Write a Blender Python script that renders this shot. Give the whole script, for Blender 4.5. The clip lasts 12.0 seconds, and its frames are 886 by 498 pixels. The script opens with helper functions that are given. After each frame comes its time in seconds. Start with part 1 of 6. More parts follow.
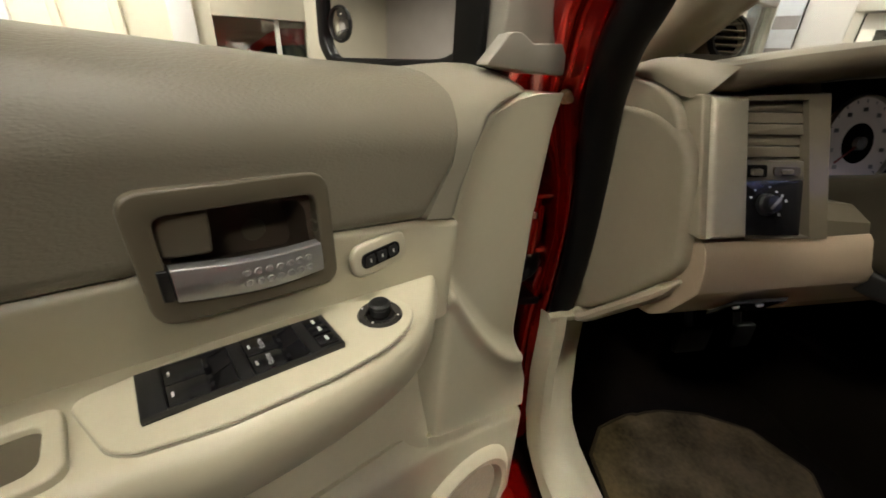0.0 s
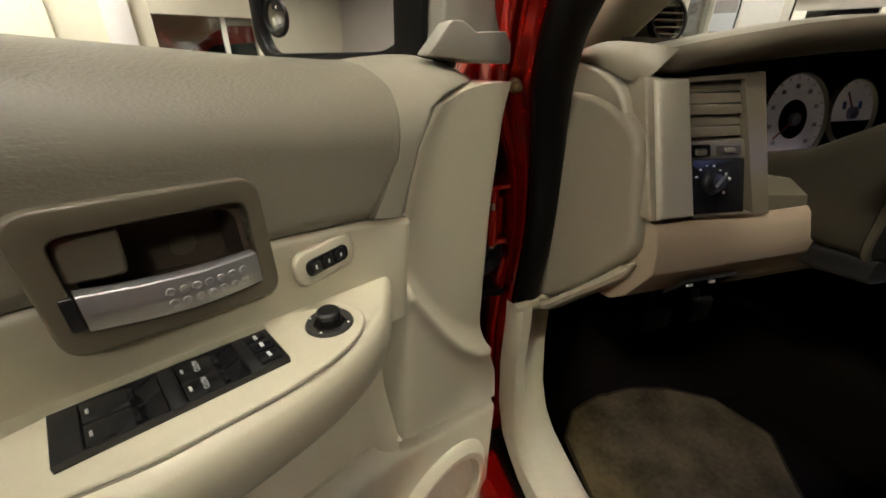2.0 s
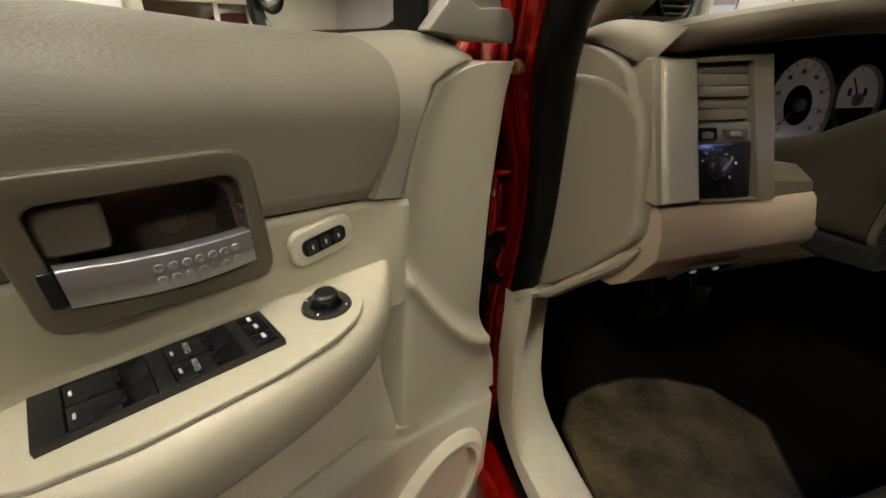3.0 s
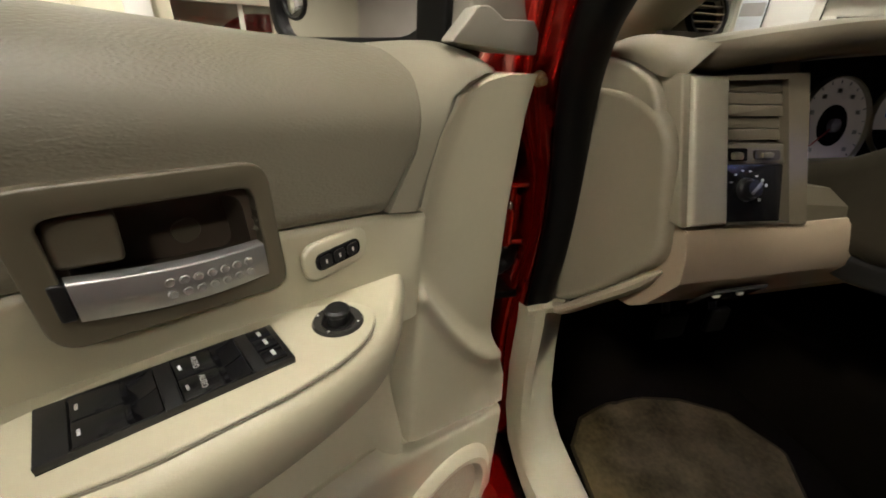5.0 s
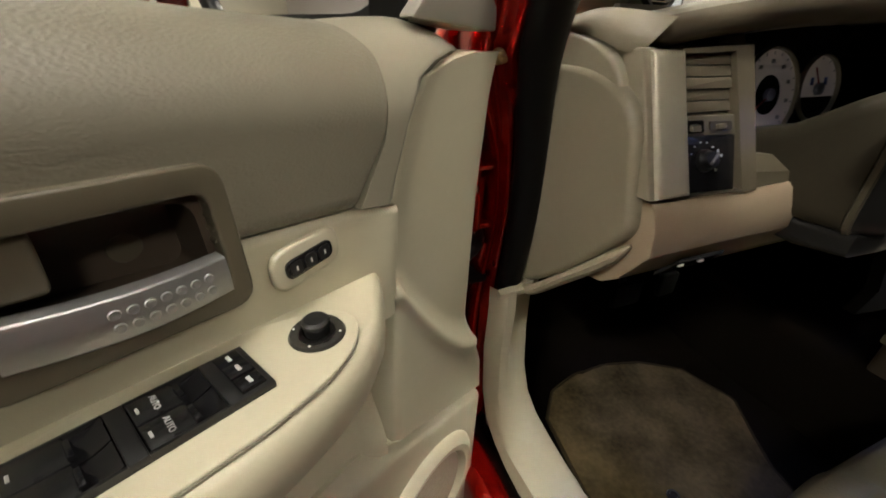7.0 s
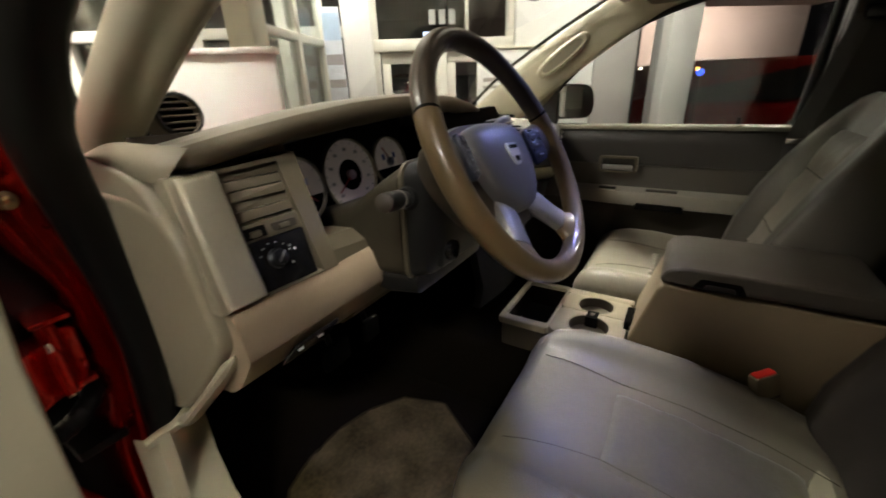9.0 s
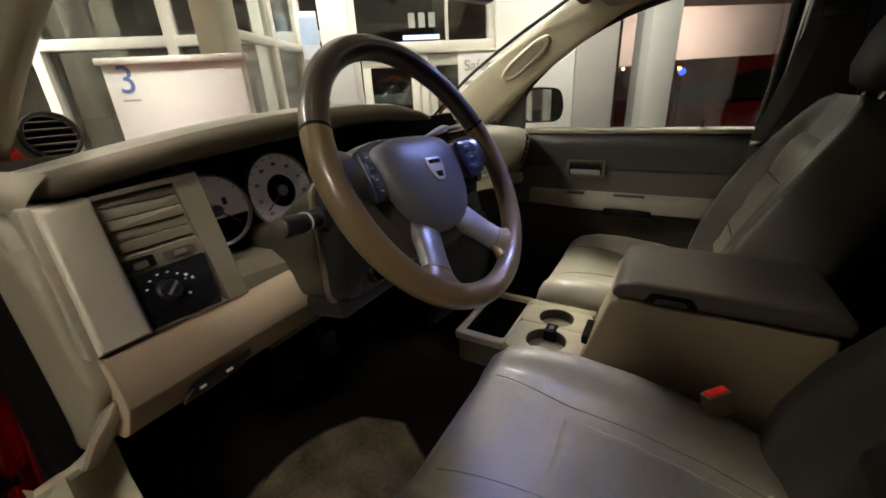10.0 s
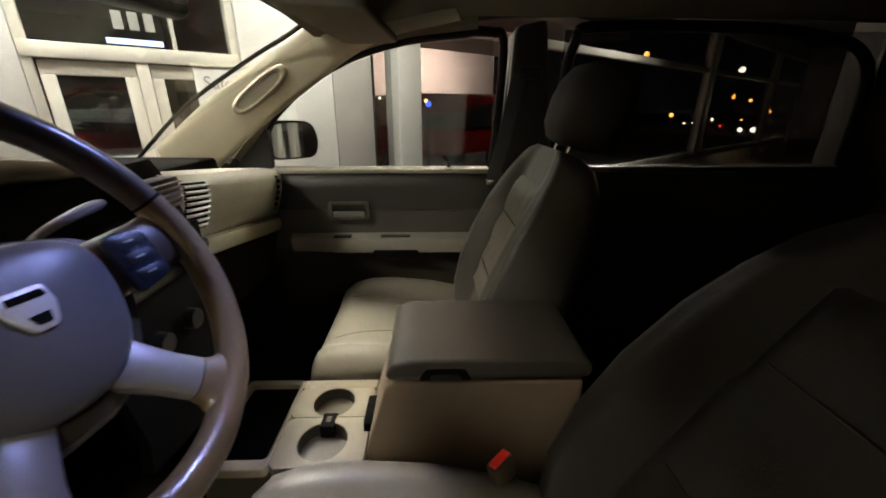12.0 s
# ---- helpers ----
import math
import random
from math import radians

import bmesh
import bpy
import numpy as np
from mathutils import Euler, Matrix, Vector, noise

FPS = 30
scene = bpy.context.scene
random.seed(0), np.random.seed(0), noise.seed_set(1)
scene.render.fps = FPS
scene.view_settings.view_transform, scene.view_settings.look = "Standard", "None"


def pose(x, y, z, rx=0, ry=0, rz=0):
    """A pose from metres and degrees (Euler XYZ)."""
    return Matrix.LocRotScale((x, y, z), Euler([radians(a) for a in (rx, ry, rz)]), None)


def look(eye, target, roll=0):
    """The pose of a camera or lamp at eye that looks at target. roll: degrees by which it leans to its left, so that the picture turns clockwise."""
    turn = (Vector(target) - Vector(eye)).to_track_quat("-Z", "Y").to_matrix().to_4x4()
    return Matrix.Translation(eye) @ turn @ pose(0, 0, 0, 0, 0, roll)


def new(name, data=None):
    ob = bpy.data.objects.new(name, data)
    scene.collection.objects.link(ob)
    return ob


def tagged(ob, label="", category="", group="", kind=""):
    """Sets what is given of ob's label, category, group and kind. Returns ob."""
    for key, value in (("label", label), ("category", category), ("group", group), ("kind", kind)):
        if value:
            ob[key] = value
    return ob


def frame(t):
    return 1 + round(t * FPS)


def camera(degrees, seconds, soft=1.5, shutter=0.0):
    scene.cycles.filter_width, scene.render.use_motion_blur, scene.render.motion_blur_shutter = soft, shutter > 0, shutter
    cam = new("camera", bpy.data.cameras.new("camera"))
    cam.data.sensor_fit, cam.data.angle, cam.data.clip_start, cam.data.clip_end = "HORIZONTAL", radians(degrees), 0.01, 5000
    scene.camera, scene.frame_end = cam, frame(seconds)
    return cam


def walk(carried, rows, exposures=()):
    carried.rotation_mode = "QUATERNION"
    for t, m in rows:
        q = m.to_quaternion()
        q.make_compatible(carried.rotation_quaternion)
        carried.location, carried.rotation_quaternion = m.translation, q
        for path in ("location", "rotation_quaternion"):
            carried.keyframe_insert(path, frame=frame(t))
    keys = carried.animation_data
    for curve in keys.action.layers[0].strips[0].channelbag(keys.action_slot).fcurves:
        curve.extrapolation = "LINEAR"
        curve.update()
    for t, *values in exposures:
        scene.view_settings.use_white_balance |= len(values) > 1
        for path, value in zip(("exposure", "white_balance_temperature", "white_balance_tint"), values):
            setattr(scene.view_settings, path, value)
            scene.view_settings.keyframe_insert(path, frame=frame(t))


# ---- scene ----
# The car's own axes: x to its passenger side, y to its nose, z up; x = 0 on its centre line, y = 0 at the steering wheel.
cam = camera(97.5, 12.0, soft=1.7, shutter=0.5)
# seconds, eye, yaw, pitch, roll
PATH = [
    (0.0, -1.0917, -0.1386, 1.2644, -9.84, -25.53, -1.93),
    (0.5, -1.0798, -0.1296, 1.2664, -11.90, -25.79, -1.10),
    (1.0, -1.0799, -0.1278, 1.2648, -12.36, -26.12, -1.48),
    (1.5, -1.0733, -0.1332, 1.2655, -14.05, -26.71, -0.10),
    (2.0, -1.0695, -0.1300, 1.2626, -15.18, -26.25, -0.15),
    (2.5, -1.0678, -0.1295, 1.2491, -15.88, -28.01, -0.99),
    (2.7, -1.0744, -0.1260, 1.2473, -15.42, -27.73, -0.76),
    (4.3, -1.0546, -0.1187, 1.2566, -17.57, -26.54, -0.51),
    (4.5, -1.0589, -0.1167, 1.2568, -16.37, -26.67, -0.83),
    (5.0, -1.0733, -0.1086, 1.2544, -13.15, -26.80, -1.88),
    (5.5, -1.0794, -0.1032, 1.2470, -12.18, -28.12, -2.45),
    (6.0, -1.0790, -0.0919, 1.2375, -14.89, -29.37, -2.48),
    (6.5, -1.0879, -0.0776, 1.2344, -18.61, -29.56, -2.38),
    (7.0, -1.0889, -0.0807, 1.2513, -21.38, -28.93, -1.05),
    (7.5, -1.0153, -0.1203, 1.2731, -25.38, -28.28, -0.26),
    (7.7, -0.9808, -0.1487, 1.2816, -27.99, -26.63, 0.01),
    (9.3, -0.9011, -0.2227, 1.3225, -61.45, -21.66, 2.47),
    (9.5, -0.8777, -0.2417, 1.3232, -61.19, -21.32, 2.77),
    (10.0, -0.8291, -0.2711, 1.3272, -60.27, -21.84, 2.92),
    (10.5, -0.7893, -0.2536, 1.3104, -62.52, -23.99, 1.78),
    (11.0, -0.7234, -0.2229, 1.3225, -74.34, -22.67, 0.04),
    (11.5, -0.6785, -0.2322, 1.3653, -89.13, -20.68, -0.00),
    (12.0, -0.6310, -0.2886, 1.3726, -91.49, -19.92, -0.09),
]
walk(cam, [(t, pose(x, y, z, 90 + pitch, roll, yaw)) for t, x, y, z, yaw, pitch, roll in PATH])

# ---- night outside, added fill lamps and the dome lamp inside ----
world = bpy.data.worlds.new("night")
scene.world = world
world.use_nodes = True
world.node_tree.nodes["Background"].inputs[0].default_value = (0.010, 0.008, 0.009, 1)
world.node_tree.nodes["Background"].inputs[1].default_value = 0.3


def area_lamp(name, loc, target, sx, sy, watts, color):
    data = bpy.data.lights.new(name, "AREA")
    data.shape, data.size, data.size_y, data.energy, data.color = "RECTANGLE", sx, sy, watts, color
    ob = new(name, data)
    ob.matrix_world = look(loc, target)
    return ob


WARM, COOL = (1.0, 0.945, 0.84), (0.33, 0.40, 1.0)


def spot_lamp(name, loc, target, size, watts, color, beam):
    ob = area_lamp(name, loc, target, size, size, watts, color)
    ob.data.spread = radians(beam)


# Unseen lamps added to brighten the door, dash, seats and board.
spot_lamp("ceiling_fill", (-0.95, -0.20, 3.85), (-0.81, 0.36, 1.0), 0.5, 2.9, WARM, 31)
spot_lamp("rear_fill", (-0.5, -3.4, 3.85), (-0.80, 0.42, 1.0), 0.6, 2.6, WARM, 26)
spot_lamp("roof_fill", (0.35, -1.2, 3.85), (-0.89, 0.36, 1.0), 0.6, 1.7, WARM, 31)
spot_lamp("side_fill", (-3.2, -1.3, 3.85), (-0.66, 0.27, 1.10), 0.6, 3.0, WARM, 25)
spot_lamp("front_fill", (1.3, 1.55, 3.85), (0.42, -0.15, 0.9), 0.7, 16, WARM, 28)
spot_lamp("left_fill", (-1.7, 2.3, 3.85), (0.6, 0.1, 1.2), 0.7, 12, WARM, 50)
spot_lamp("right_fill", (4.9, -2.2, 3.85), (0.35, 0.0, 1.1), 0.7, 12, WARM, 30)
# Unseen washers added to brighten the walls and what the mirrors reflect.
for x, y, tx, ty, w in ((-0.6, 4.4, -0.2, 5.6, 180), (2.0, 2.7, 2.9, 3.3, 80), (3.3, 0.3, 4.2, 1.0, 60), (-3.4, 3.2, -3.6, 4.2, 130), (-7.2, 0.4, -9.0, 0.3, 170), (3.5, -4.2, 3.8, -6.0, 40), (7.2, -4.5, 8.2, -3.9, 60)):
    wash = area_lamp("wall_fill", (x, y, 3.85), (tx, ty, 0.6), 1.6, 0.5, w, WARM)
    wash.data.spread = radians(95)
spot_lamp("board_fill", (-0.22, 1.95, 3.85), (0.49, 2.20, 1.25), 0.4, 6.0, WARM, 26)
spot_lamp("dome_lamp", (0.04, -0.13, 1.572), (-0.35, 0.0, 0.95), 0.05, 0.62, COOL, 62)


# ---- materials ----
def mat(name, color, rough=0.5, metal=0.0, var=0.12, scale=18.0, bump=0.0, bscale=300.0, leather=False, coat=0.0, emit=0.0, spec=0.5, worn=0.0, crease=0.0, stretch=0.55):
    m = bpy.data.materials.new(name)
    m.use_nodes = True
    nt = m.node_tree
    b = nt.nodes["Principled BSDF"]
    b.inputs["Roughness"].default_value = rough
    b.inputs["Metallic"].default_value = metal
    b.inputs["Coat Weight"].default_value = coat
    b.inputs["Coat Roughness"].default_value = 0.08
    b.inputs["Specular IOR Level"].default_value = spec
    tc = nt.nodes.new("ShaderNodeTexCoord")
    big = nt.nodes.new("ShaderNodeTexNoise")
    big.inputs["Scale"].default_value, big.inputs["Detail"].default_value = scale, 5
    nt.links.new(tc.outputs["Object"], big.inputs["Vector"])
    fine = nt.nodes.new("ShaderNodeTexNoise")
    fine.inputs["Scale"].default_value, fine.inputs["Detail"].default_value = scale * 11, 3
    nt.links.new(tc.outputs["Object"], fine.inputs["Vector"])
    add = nt.nodes.new("ShaderNodeMath")
    add.operation = "MULTIPLY_ADD"
    add.inputs[1].default_value = 0.35
    nt.links.new(fine.outputs[0], add.inputs[0])
    nt.links.new(big.outputs[0], add.inputs[2])
    ramp = nt.nodes.new("ShaderNodeMapRange")
    ramp.inputs["From Min"].default_value, ramp.inputs["From Max"].default_value = 0.4, 0.95
    ramp.inputs["To Min"].default_value, ramp.inputs["To Max"].default_value = 1 - var, 1 + var
    nt.links.new(add.outputs[0], ramp.inputs["Value"])
    mul = nt.nodes.new("ShaderNodeVectorMath")
    mul.operation = "SCALE"
    mul.inputs[0].default_value = color[:3]
    nt.links.new(ramp.outputs[0], mul.inputs["Scale"])
    nt.links.new(mul.outputs[0], b.inputs["Base Color"])
    rr = nt.nodes.new("ShaderNodeMapRange")
    rr.inputs["From Min"].default_value, rr.inputs["From Max"].default_value = 0.4, 0.95
    rr.inputs["To Min"].default_value, rr.inputs["To Max"].default_value = max(0.02, rough - 0.03 - worn), min(1, rough + 0.03)
    nt.links.new(add.outputs[0], rr.inputs["Value"])
    nt.links.new(rr.outputs[0], b.inputs["Roughness"])
    if bump:
        bp = nt.nodes.new("ShaderNodeBump")
        bp.inputs["Strength"].default_value, bp.inputs["Distance"].default_value = min(1, bump), 0.0012 if leather else 0.0006
        if leather:
            mp = nt.nodes.new("ShaderNodeMapping")
            mp.inputs["Scale"].default_value = (stretch, 1.0, 1.25)
            nt.links.new(tc.outputs["Object"], mp.inputs[0])
            warp = nt.nodes.new("ShaderNodeTexNoise")
            warp.inputs["Scale"].default_value = bscale * 0.35
            nt.links.new(mp.outputs[0], warp.inputs["Vector"])
            mix = nt.nodes.new("ShaderNodeVectorMath")
            mix.operation = "MULTIPLY_ADD"
            mix.inputs[1].default_value = (0.003, 0.003, 0.003)
            nt.links.new(warp.outputs["Color"], mix.inputs[0])
            nt.links.new(mp.outputs[0], mix.inputs[2])
            v = nt.nodes.new("ShaderNodeTexVoronoi")
            v.feature = "SMOOTH_F1"
            v.inputs["Scale"].default_value = bscale
            nt.links.new(mix.outputs[0], v.inputs["Vector"])
            nt.links.new(v.outputs["Distance"], bp.inputs["Height"])
            bp.invert = True
        else:
            v = nt.nodes.new("ShaderNodeTexNoise")
            v.inputs["Scale"].default_value, v.inputs["Detail"].default_value = bscale, 3
            nt.links.new(tc.outputs["Object"], v.inputs["Vector"])
            nt.links.new(v.outputs[0], bp.inputs["Height"])
        if crease:
            fold = nt.nodes.new("ShaderNodeTexNoise")
            fold.inputs["Scale"].default_value, fold.inputs["Detail"].default_value, fold.inputs["Distortion"].default_value = 9, 2, 0.4
            nt.links.new(tc.outputs["Object"], fold.inputs["Vector"])
            fb = nt.nodes.new("ShaderNodeBump")
            fb.inputs["Strength"].default_value, fb.inputs["Distance"].default_value = crease, 0.008
            nt.links.new(fold.outputs[0], fb.inputs["Height"])
            nt.links.new(fb.outputs[0], bp.inputs["Normal"])
        nt.links.new(bp.outputs[0], b.inputs["Normal"])
    if emit:
        nt.links.new(mul.outputs[0], b.inputs["Emission Color"])
        b.inputs["Emission Strength"].default_value = emit
    return m


def glass_mat(name, tint=(1, 1, 1), rough=0.0, mixin=0.04):
    m = bpy.data.materials.new(name)
    m.use_nodes = True
    nt = m.node_tree
    nt.nodes.remove(nt.nodes["Principled BSDF"])
    out = nt.nodes["Material Output"]
    tr, gl, mx = (nt.nodes.new(k) for k in ("ShaderNodeBsdfTransparent", "ShaderNodeBsdfGlossy", "ShaderNodeMixShader"))
    lw, pw, fr = nt.nodes.new("ShaderNodeLayerWeight"), nt.nodes.new("ShaderNodeMath"), nt.nodes.new("ShaderNodeMath")
    pw.operation, fr.operation = "POWER", "MULTIPLY_ADD"
    pw.inputs[1].default_value, fr.inputs[1].default_value, fr.inputs[2].default_value = 4.0, 0.7, mixin
    nt.links.new(lw.outputs["Facing"], pw.inputs[0])
    nt.links.new(pw.outputs[0], fr.inputs[0])
    tr.inputs[0].default_value = (*tint, 1)
    gl.inputs["Roughness"].default_value = rough
    nt.links.new(fr.outputs[0], mx.inputs[0])
    nt.links.new(tr.outputs[0], mx.inputs[1])
    nt.links.new(gl.outputs[0], mx.inputs[2])
    nt.links.new(mx.outputs[0], out.inputs[0])
    return m


CREAM = mat("cream plastic", (0.485, 0.450, 0.322), 0.40, bump=0.12, bscale=900, var=0.05, scale=9)
CREAM_TOP = mat("cream satin plastic", (0.495, 0.460, 0.332), 0.36, bump=0.15, bscale=1400, var=0.05, scale=12)
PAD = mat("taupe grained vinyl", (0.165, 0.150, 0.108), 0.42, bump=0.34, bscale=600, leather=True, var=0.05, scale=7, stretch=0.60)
STRIP = mat("lightened taupe smooth vinyl", (0.255, 0.234, 0.174), 0.36, bump=0.2, bscale=900, var=0.05, scale=8)
BEZEL = mat("taupe plastic", (0.102, 0.087, 0.058), 0.4, bump=0.1, bscale=900, var=0.05)
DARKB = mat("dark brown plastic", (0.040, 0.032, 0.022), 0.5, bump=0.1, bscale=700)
CUP = mat("brown cup plastic", (0.068, 0.050, 0.034), 0.5, bump=0.1, bscale=700)
CHROME = mat("brushed aluminium", (0.43, 0.43, 0.42), 0.38, metal=0.85, var=0.03, scale=200)
BRIGHT = mat("bright chrome", (0.85, 0.85, 0.85), 0.08, metal=1.0, var=0.02)
BLACK = mat("black plastic", (0.010, 0.010, 0.010), 0.35, bump=0.15, bscale=1200, var=0.2)
GREYB = mat("satin black switch", (0.012, 0.012, 0.012), 0.20, bump=0.1, bscale=1500, var=0.1)
GLOSSB = mat("gloss black plastic", (0.008, 0.008, 0.009), 0.14, var=0.2, spec=0.45)
RUBBER = mat("black rubber seal", (0.004, 0.004, 0.004), 0.45, bump=0.2, bscale=400, spec=0.22)
MARK = mat("pale switch print", (0.45, 0.45, 0.43), 0.5, var=0.03)
WHITE = mat("white print", (0.85, 0.85, 0.82), 0.5, var=0.03)
RED = mat("red metallic paint", (0.60, 0.010, 0.004), 0.22, metal=0.82, coat=1.0, var=0.02, scale=25)
DASH = mat("dash beige plastic", (0.27, 0.235, 0.165), 0.45, bump=0.25, bscale=900, var=0.06, scale=9)
DASHTOP = mat("dash top vinyl", (0.29, 0.268, 0.21), 0.5, bump=0.3, bscale=500, var=0.05, scale=6)
# Lighter copy of DASH: window light on the passenger side put into it.
DASHP = mat("lit dash plastic", (0.42, 0.385, 0.265), 0.42, bump=0.25, bscale=900, var=0.06, scale=9)
SATIN = mat("satin beige trim", (0.40, 0.365, 0.275), 0.33, metal=0.15, bump=0.05, bscale=900, var=0.05)
KNEE = mat("tan knee trim", (0.345, 0.268, 0.183), 0.36, bump=0.1, bscale=900, var=0.05)
SHROUD = mat("shroud taupe plastic", (0.043, 0.037, 0.025), 0.42, bump=0.1, bscale=900, spec=0.22)
TAUPE_D = mat("vent taupe plastic", (0.115, 0.096, 0.066), 0.42, bump=0.1, bscale=900)
# Near-black used for the shade inside recesses, slots and gaps.
HOLLOW = mat("dark hollow", (0.006, 0.0055, 0.005), 0.8, spec=0.05)
# Slight emission added to brighten the dials.
GAUGE = mat("cream gauge face with added glow", (0.74, 0.66, 0.60), 0.5, var=0.03, emit=0.03)
NEEDLE = mat("red needle", (0.35, 0.03, 0.02), 0.4)
# Passenger door copies of the driver's trim, shade put into their colours.
DOORD = mat("shaded taupe door vinyl", (0.032, 0.029, 0.025), 0.45, bump=0.3, bscale=500, leather=True, var=0.05)
DOORM_ = mat("shaded cream door trim", (0.075, 0.069, 0.056), 0.42, bump=0.15, bscale=900, var=0.05)
DOORA = mat("shaded cream armrest plastic", (0.27, 0.25, 0.205), 0.42, bump=0.12, bscale=900, var=0.05)
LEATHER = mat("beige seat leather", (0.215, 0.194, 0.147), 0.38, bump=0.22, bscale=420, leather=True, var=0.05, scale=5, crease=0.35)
# D and M repeat the beige leather with the cabin's shade in the colour.
LEATHER_D = mat("shaded seat leather", (0.024, 0.020, 0.016), 0.55, bump=0.22, bscale=420, leather=True, var=0.05, scale=5, crease=0.3, spec=0.16)
# Worn and creased; also slightly darkened for shade on the insert.
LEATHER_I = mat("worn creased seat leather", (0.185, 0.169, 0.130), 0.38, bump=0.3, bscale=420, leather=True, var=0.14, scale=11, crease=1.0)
LEATHER_M = mat("part-shaded seat leather", (0.070, 0.064, 0.052), 0.38, bump=0.22, bscale=420, leather=True, var=0.05, scale=5, crease=0.35)
WHEEL_L = mat("tan wheel leather", (0.155, 0.108, 0.052), 0.30, var=0.03, scale=12, coat=0.3)
WHEEL_D = mat("darkened wheel leather", (0.060, 0.046, 0.032), 0.30, var=0.03, scale=12, coat=0.3)
HUB = mat("hub vinyl", (0.100, 0.097, 0.100), 0.38, bump=0.3, bscale=700, var=0.05)
SILVER = mat("silver spoke plastic", (0.25, 0.24, 0.23), 0.36, metal=0.3, var=0.03, scale=120)
CARPET = mat("beige carpet", (0.086, 0.065, 0.032), 0.95, bump=1.0, bscale=800, var=0.65, scale=9, spec=0.08)
CARPET_D = mat("shaded carpet", (0.0065, 0.005, 0.0035), 0.95, bump=1.0, bscale=800, var=0.3, scale=9, spec=0.03)
HEADLINER = mat("headliner fabric", (0.20, 0.175, 0.125), 0.9, bump=0.4, bscale=1200, var=0.05)
PILLAR = mat("pillar trim", (0.44, 0.405, 0.285), 0.5, bump=0.25, bscale=700, var=0.05)
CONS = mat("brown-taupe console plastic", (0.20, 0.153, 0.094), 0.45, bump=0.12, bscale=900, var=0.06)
LID = mat("dark taupe lid vinyl", (0.052, 0.044, 0.034), 0.42, bump=0.25, bscale=500, leather=True, var=0.06)
BELT = mat("grey belt webbing", (0.06, 0.058, 0.055), 0.7, bump=0.4, bscale=900)
# Emission added to brighten the button, which is no lamp.
REDB = mat("red release button with added glow", (0.7, 0.03, 0.02), 0.35, emit=0.12)
WALLW = mat("white wall paint", (0.82, 0.80, 0.755), 0.7, var=0.03, scale=2, bump=0.05, bscale=60)
WALLC = mat("cream wall paint", (0.78, 0.74, 0.58), 0.7, var=0.04, scale=2, bump=0.05, bscale=60)
GREYP = mat("grey stone column", (0.50, 0.46, 0.43), 0.5, var=0.06, scale=3)
MULLION = mat("white aluminium frame", (0.74, 0.71, 0.62), 0.4, var=0.03, scale=4)
FLOOR = mat("polished floor tile", (0.09, 0.085, 0.075), 0.25, var=0.1, scale=1.5, bump=0.03, bscale=20)
CEIL = mat("ceiling board", (0.22, 0.215, 0.20), 0.9, var=0.03, bump=0.2, bscale=80)
PANEL = mat("fill panel diffuser", (1.0, 0.9, 0.72), 0.5, var=0.02, emit=2.5)
ASPHALT = mat("asphalt", (0.05, 0.05, 0.05), 0.9, var=0.2, scale=2, bump=0.6, bscale=60)
BLUE = mat("blue print", (0.09, 0.16, 0.50), 0.5, var=0.04)
GREYTEXT = mat("grey print", (0.35, 0.33, 0.30), 0.5, var=0.04)
PALEB = mat("blue lettering with reflection glow", (0.45, 0.58, 1.0), 0.5, var=0.02, emit=1.6)
FRIT = mat("window lettering", (0.32, 0.32, 0.30), 0.6, var=0.03)
SODIUM = mat("orange street light", (1.0, 0.42, 0.08), 0.5, var=0.02, emit=9)
WHITEL = mat("white street light", (1.0, 0.86, 0.62), 0.5, var=0.02, emit=9)
REDL = mat("red tail light", (1.0, 0.05, 0.02), 0.5, var=0.02, emit=6)
BLUEL = mat("blue sign light", (0.03, 0.08, 1.0), 0.5, var=0.02, emit=5)
MIRROR = mat("mirror silver", (0.86, 0.87, 0.88), 0.02, metal=1.0, var=0.01)
# Dark and dim reflections put into the silver of two mirrors.
DARK_MIRROR = mat("darkened mirror silver", (0.07, 0.07, 0.08), 0.03, metal=1.0, var=0.01)
DIM_MIRROR = mat("dim mirror silver", (0.52, 0.51, 0.50), 0.02, metal=1.0, var=0.01)
GLASS = glass_mat("clear glass", (0.88, 0.91, 0.90))
TINT = glass_mat("tinted glass", (0.6, 0.6, 0.6))
SHOP = glass_mat("shop glass", (0.80, 0.84, 0.82), mixin=0.11)
NIGHTG = glass_mat("night glazing", (0.85, 0.86, 0.86), mixin=0.04)


# ---- mesh helpers ----
def part(name, bm, material, parent=None, label="", smooth=True, angle=0.6):
    bmesh.ops.recalc_face_normals(bm, faces=bm.faces)
    if smooth:
        for fc in bm.faces:
            fc.smooth = True
        for ed in bm.edges:
            if len(ed.link_faces) == 2 and ed.calc_face_angle(0) > angle:
                ed.smooth = False
    me = bpy.data.meshes.new(name)
    bm.to_mesh(me)
    bm.free()
    me.materials.append(material)
    ob = new(name, me)
    if parent is not None:
        ob.parent = parent
    if label:
        ob["label"] = label
    return ob


def thing(name, label, category, group="", m=None):
    ob = new(name)
    ob.empty_display_size = 0.05
    if m is not None:
        ob.matrix_world = m
    return tagged(ob, label, category, group)


def rpoly(pts, r=0.01, seg=4):
    """A polygon with its corners rounded."""
    out, n = [], len(pts)
    for i in range(n):
        p, a, b = Vector(pts[i]), Vector(pts[i - 1]), Vector(pts[(i + 1) % n])
        da, db = (a - p), (b - p)
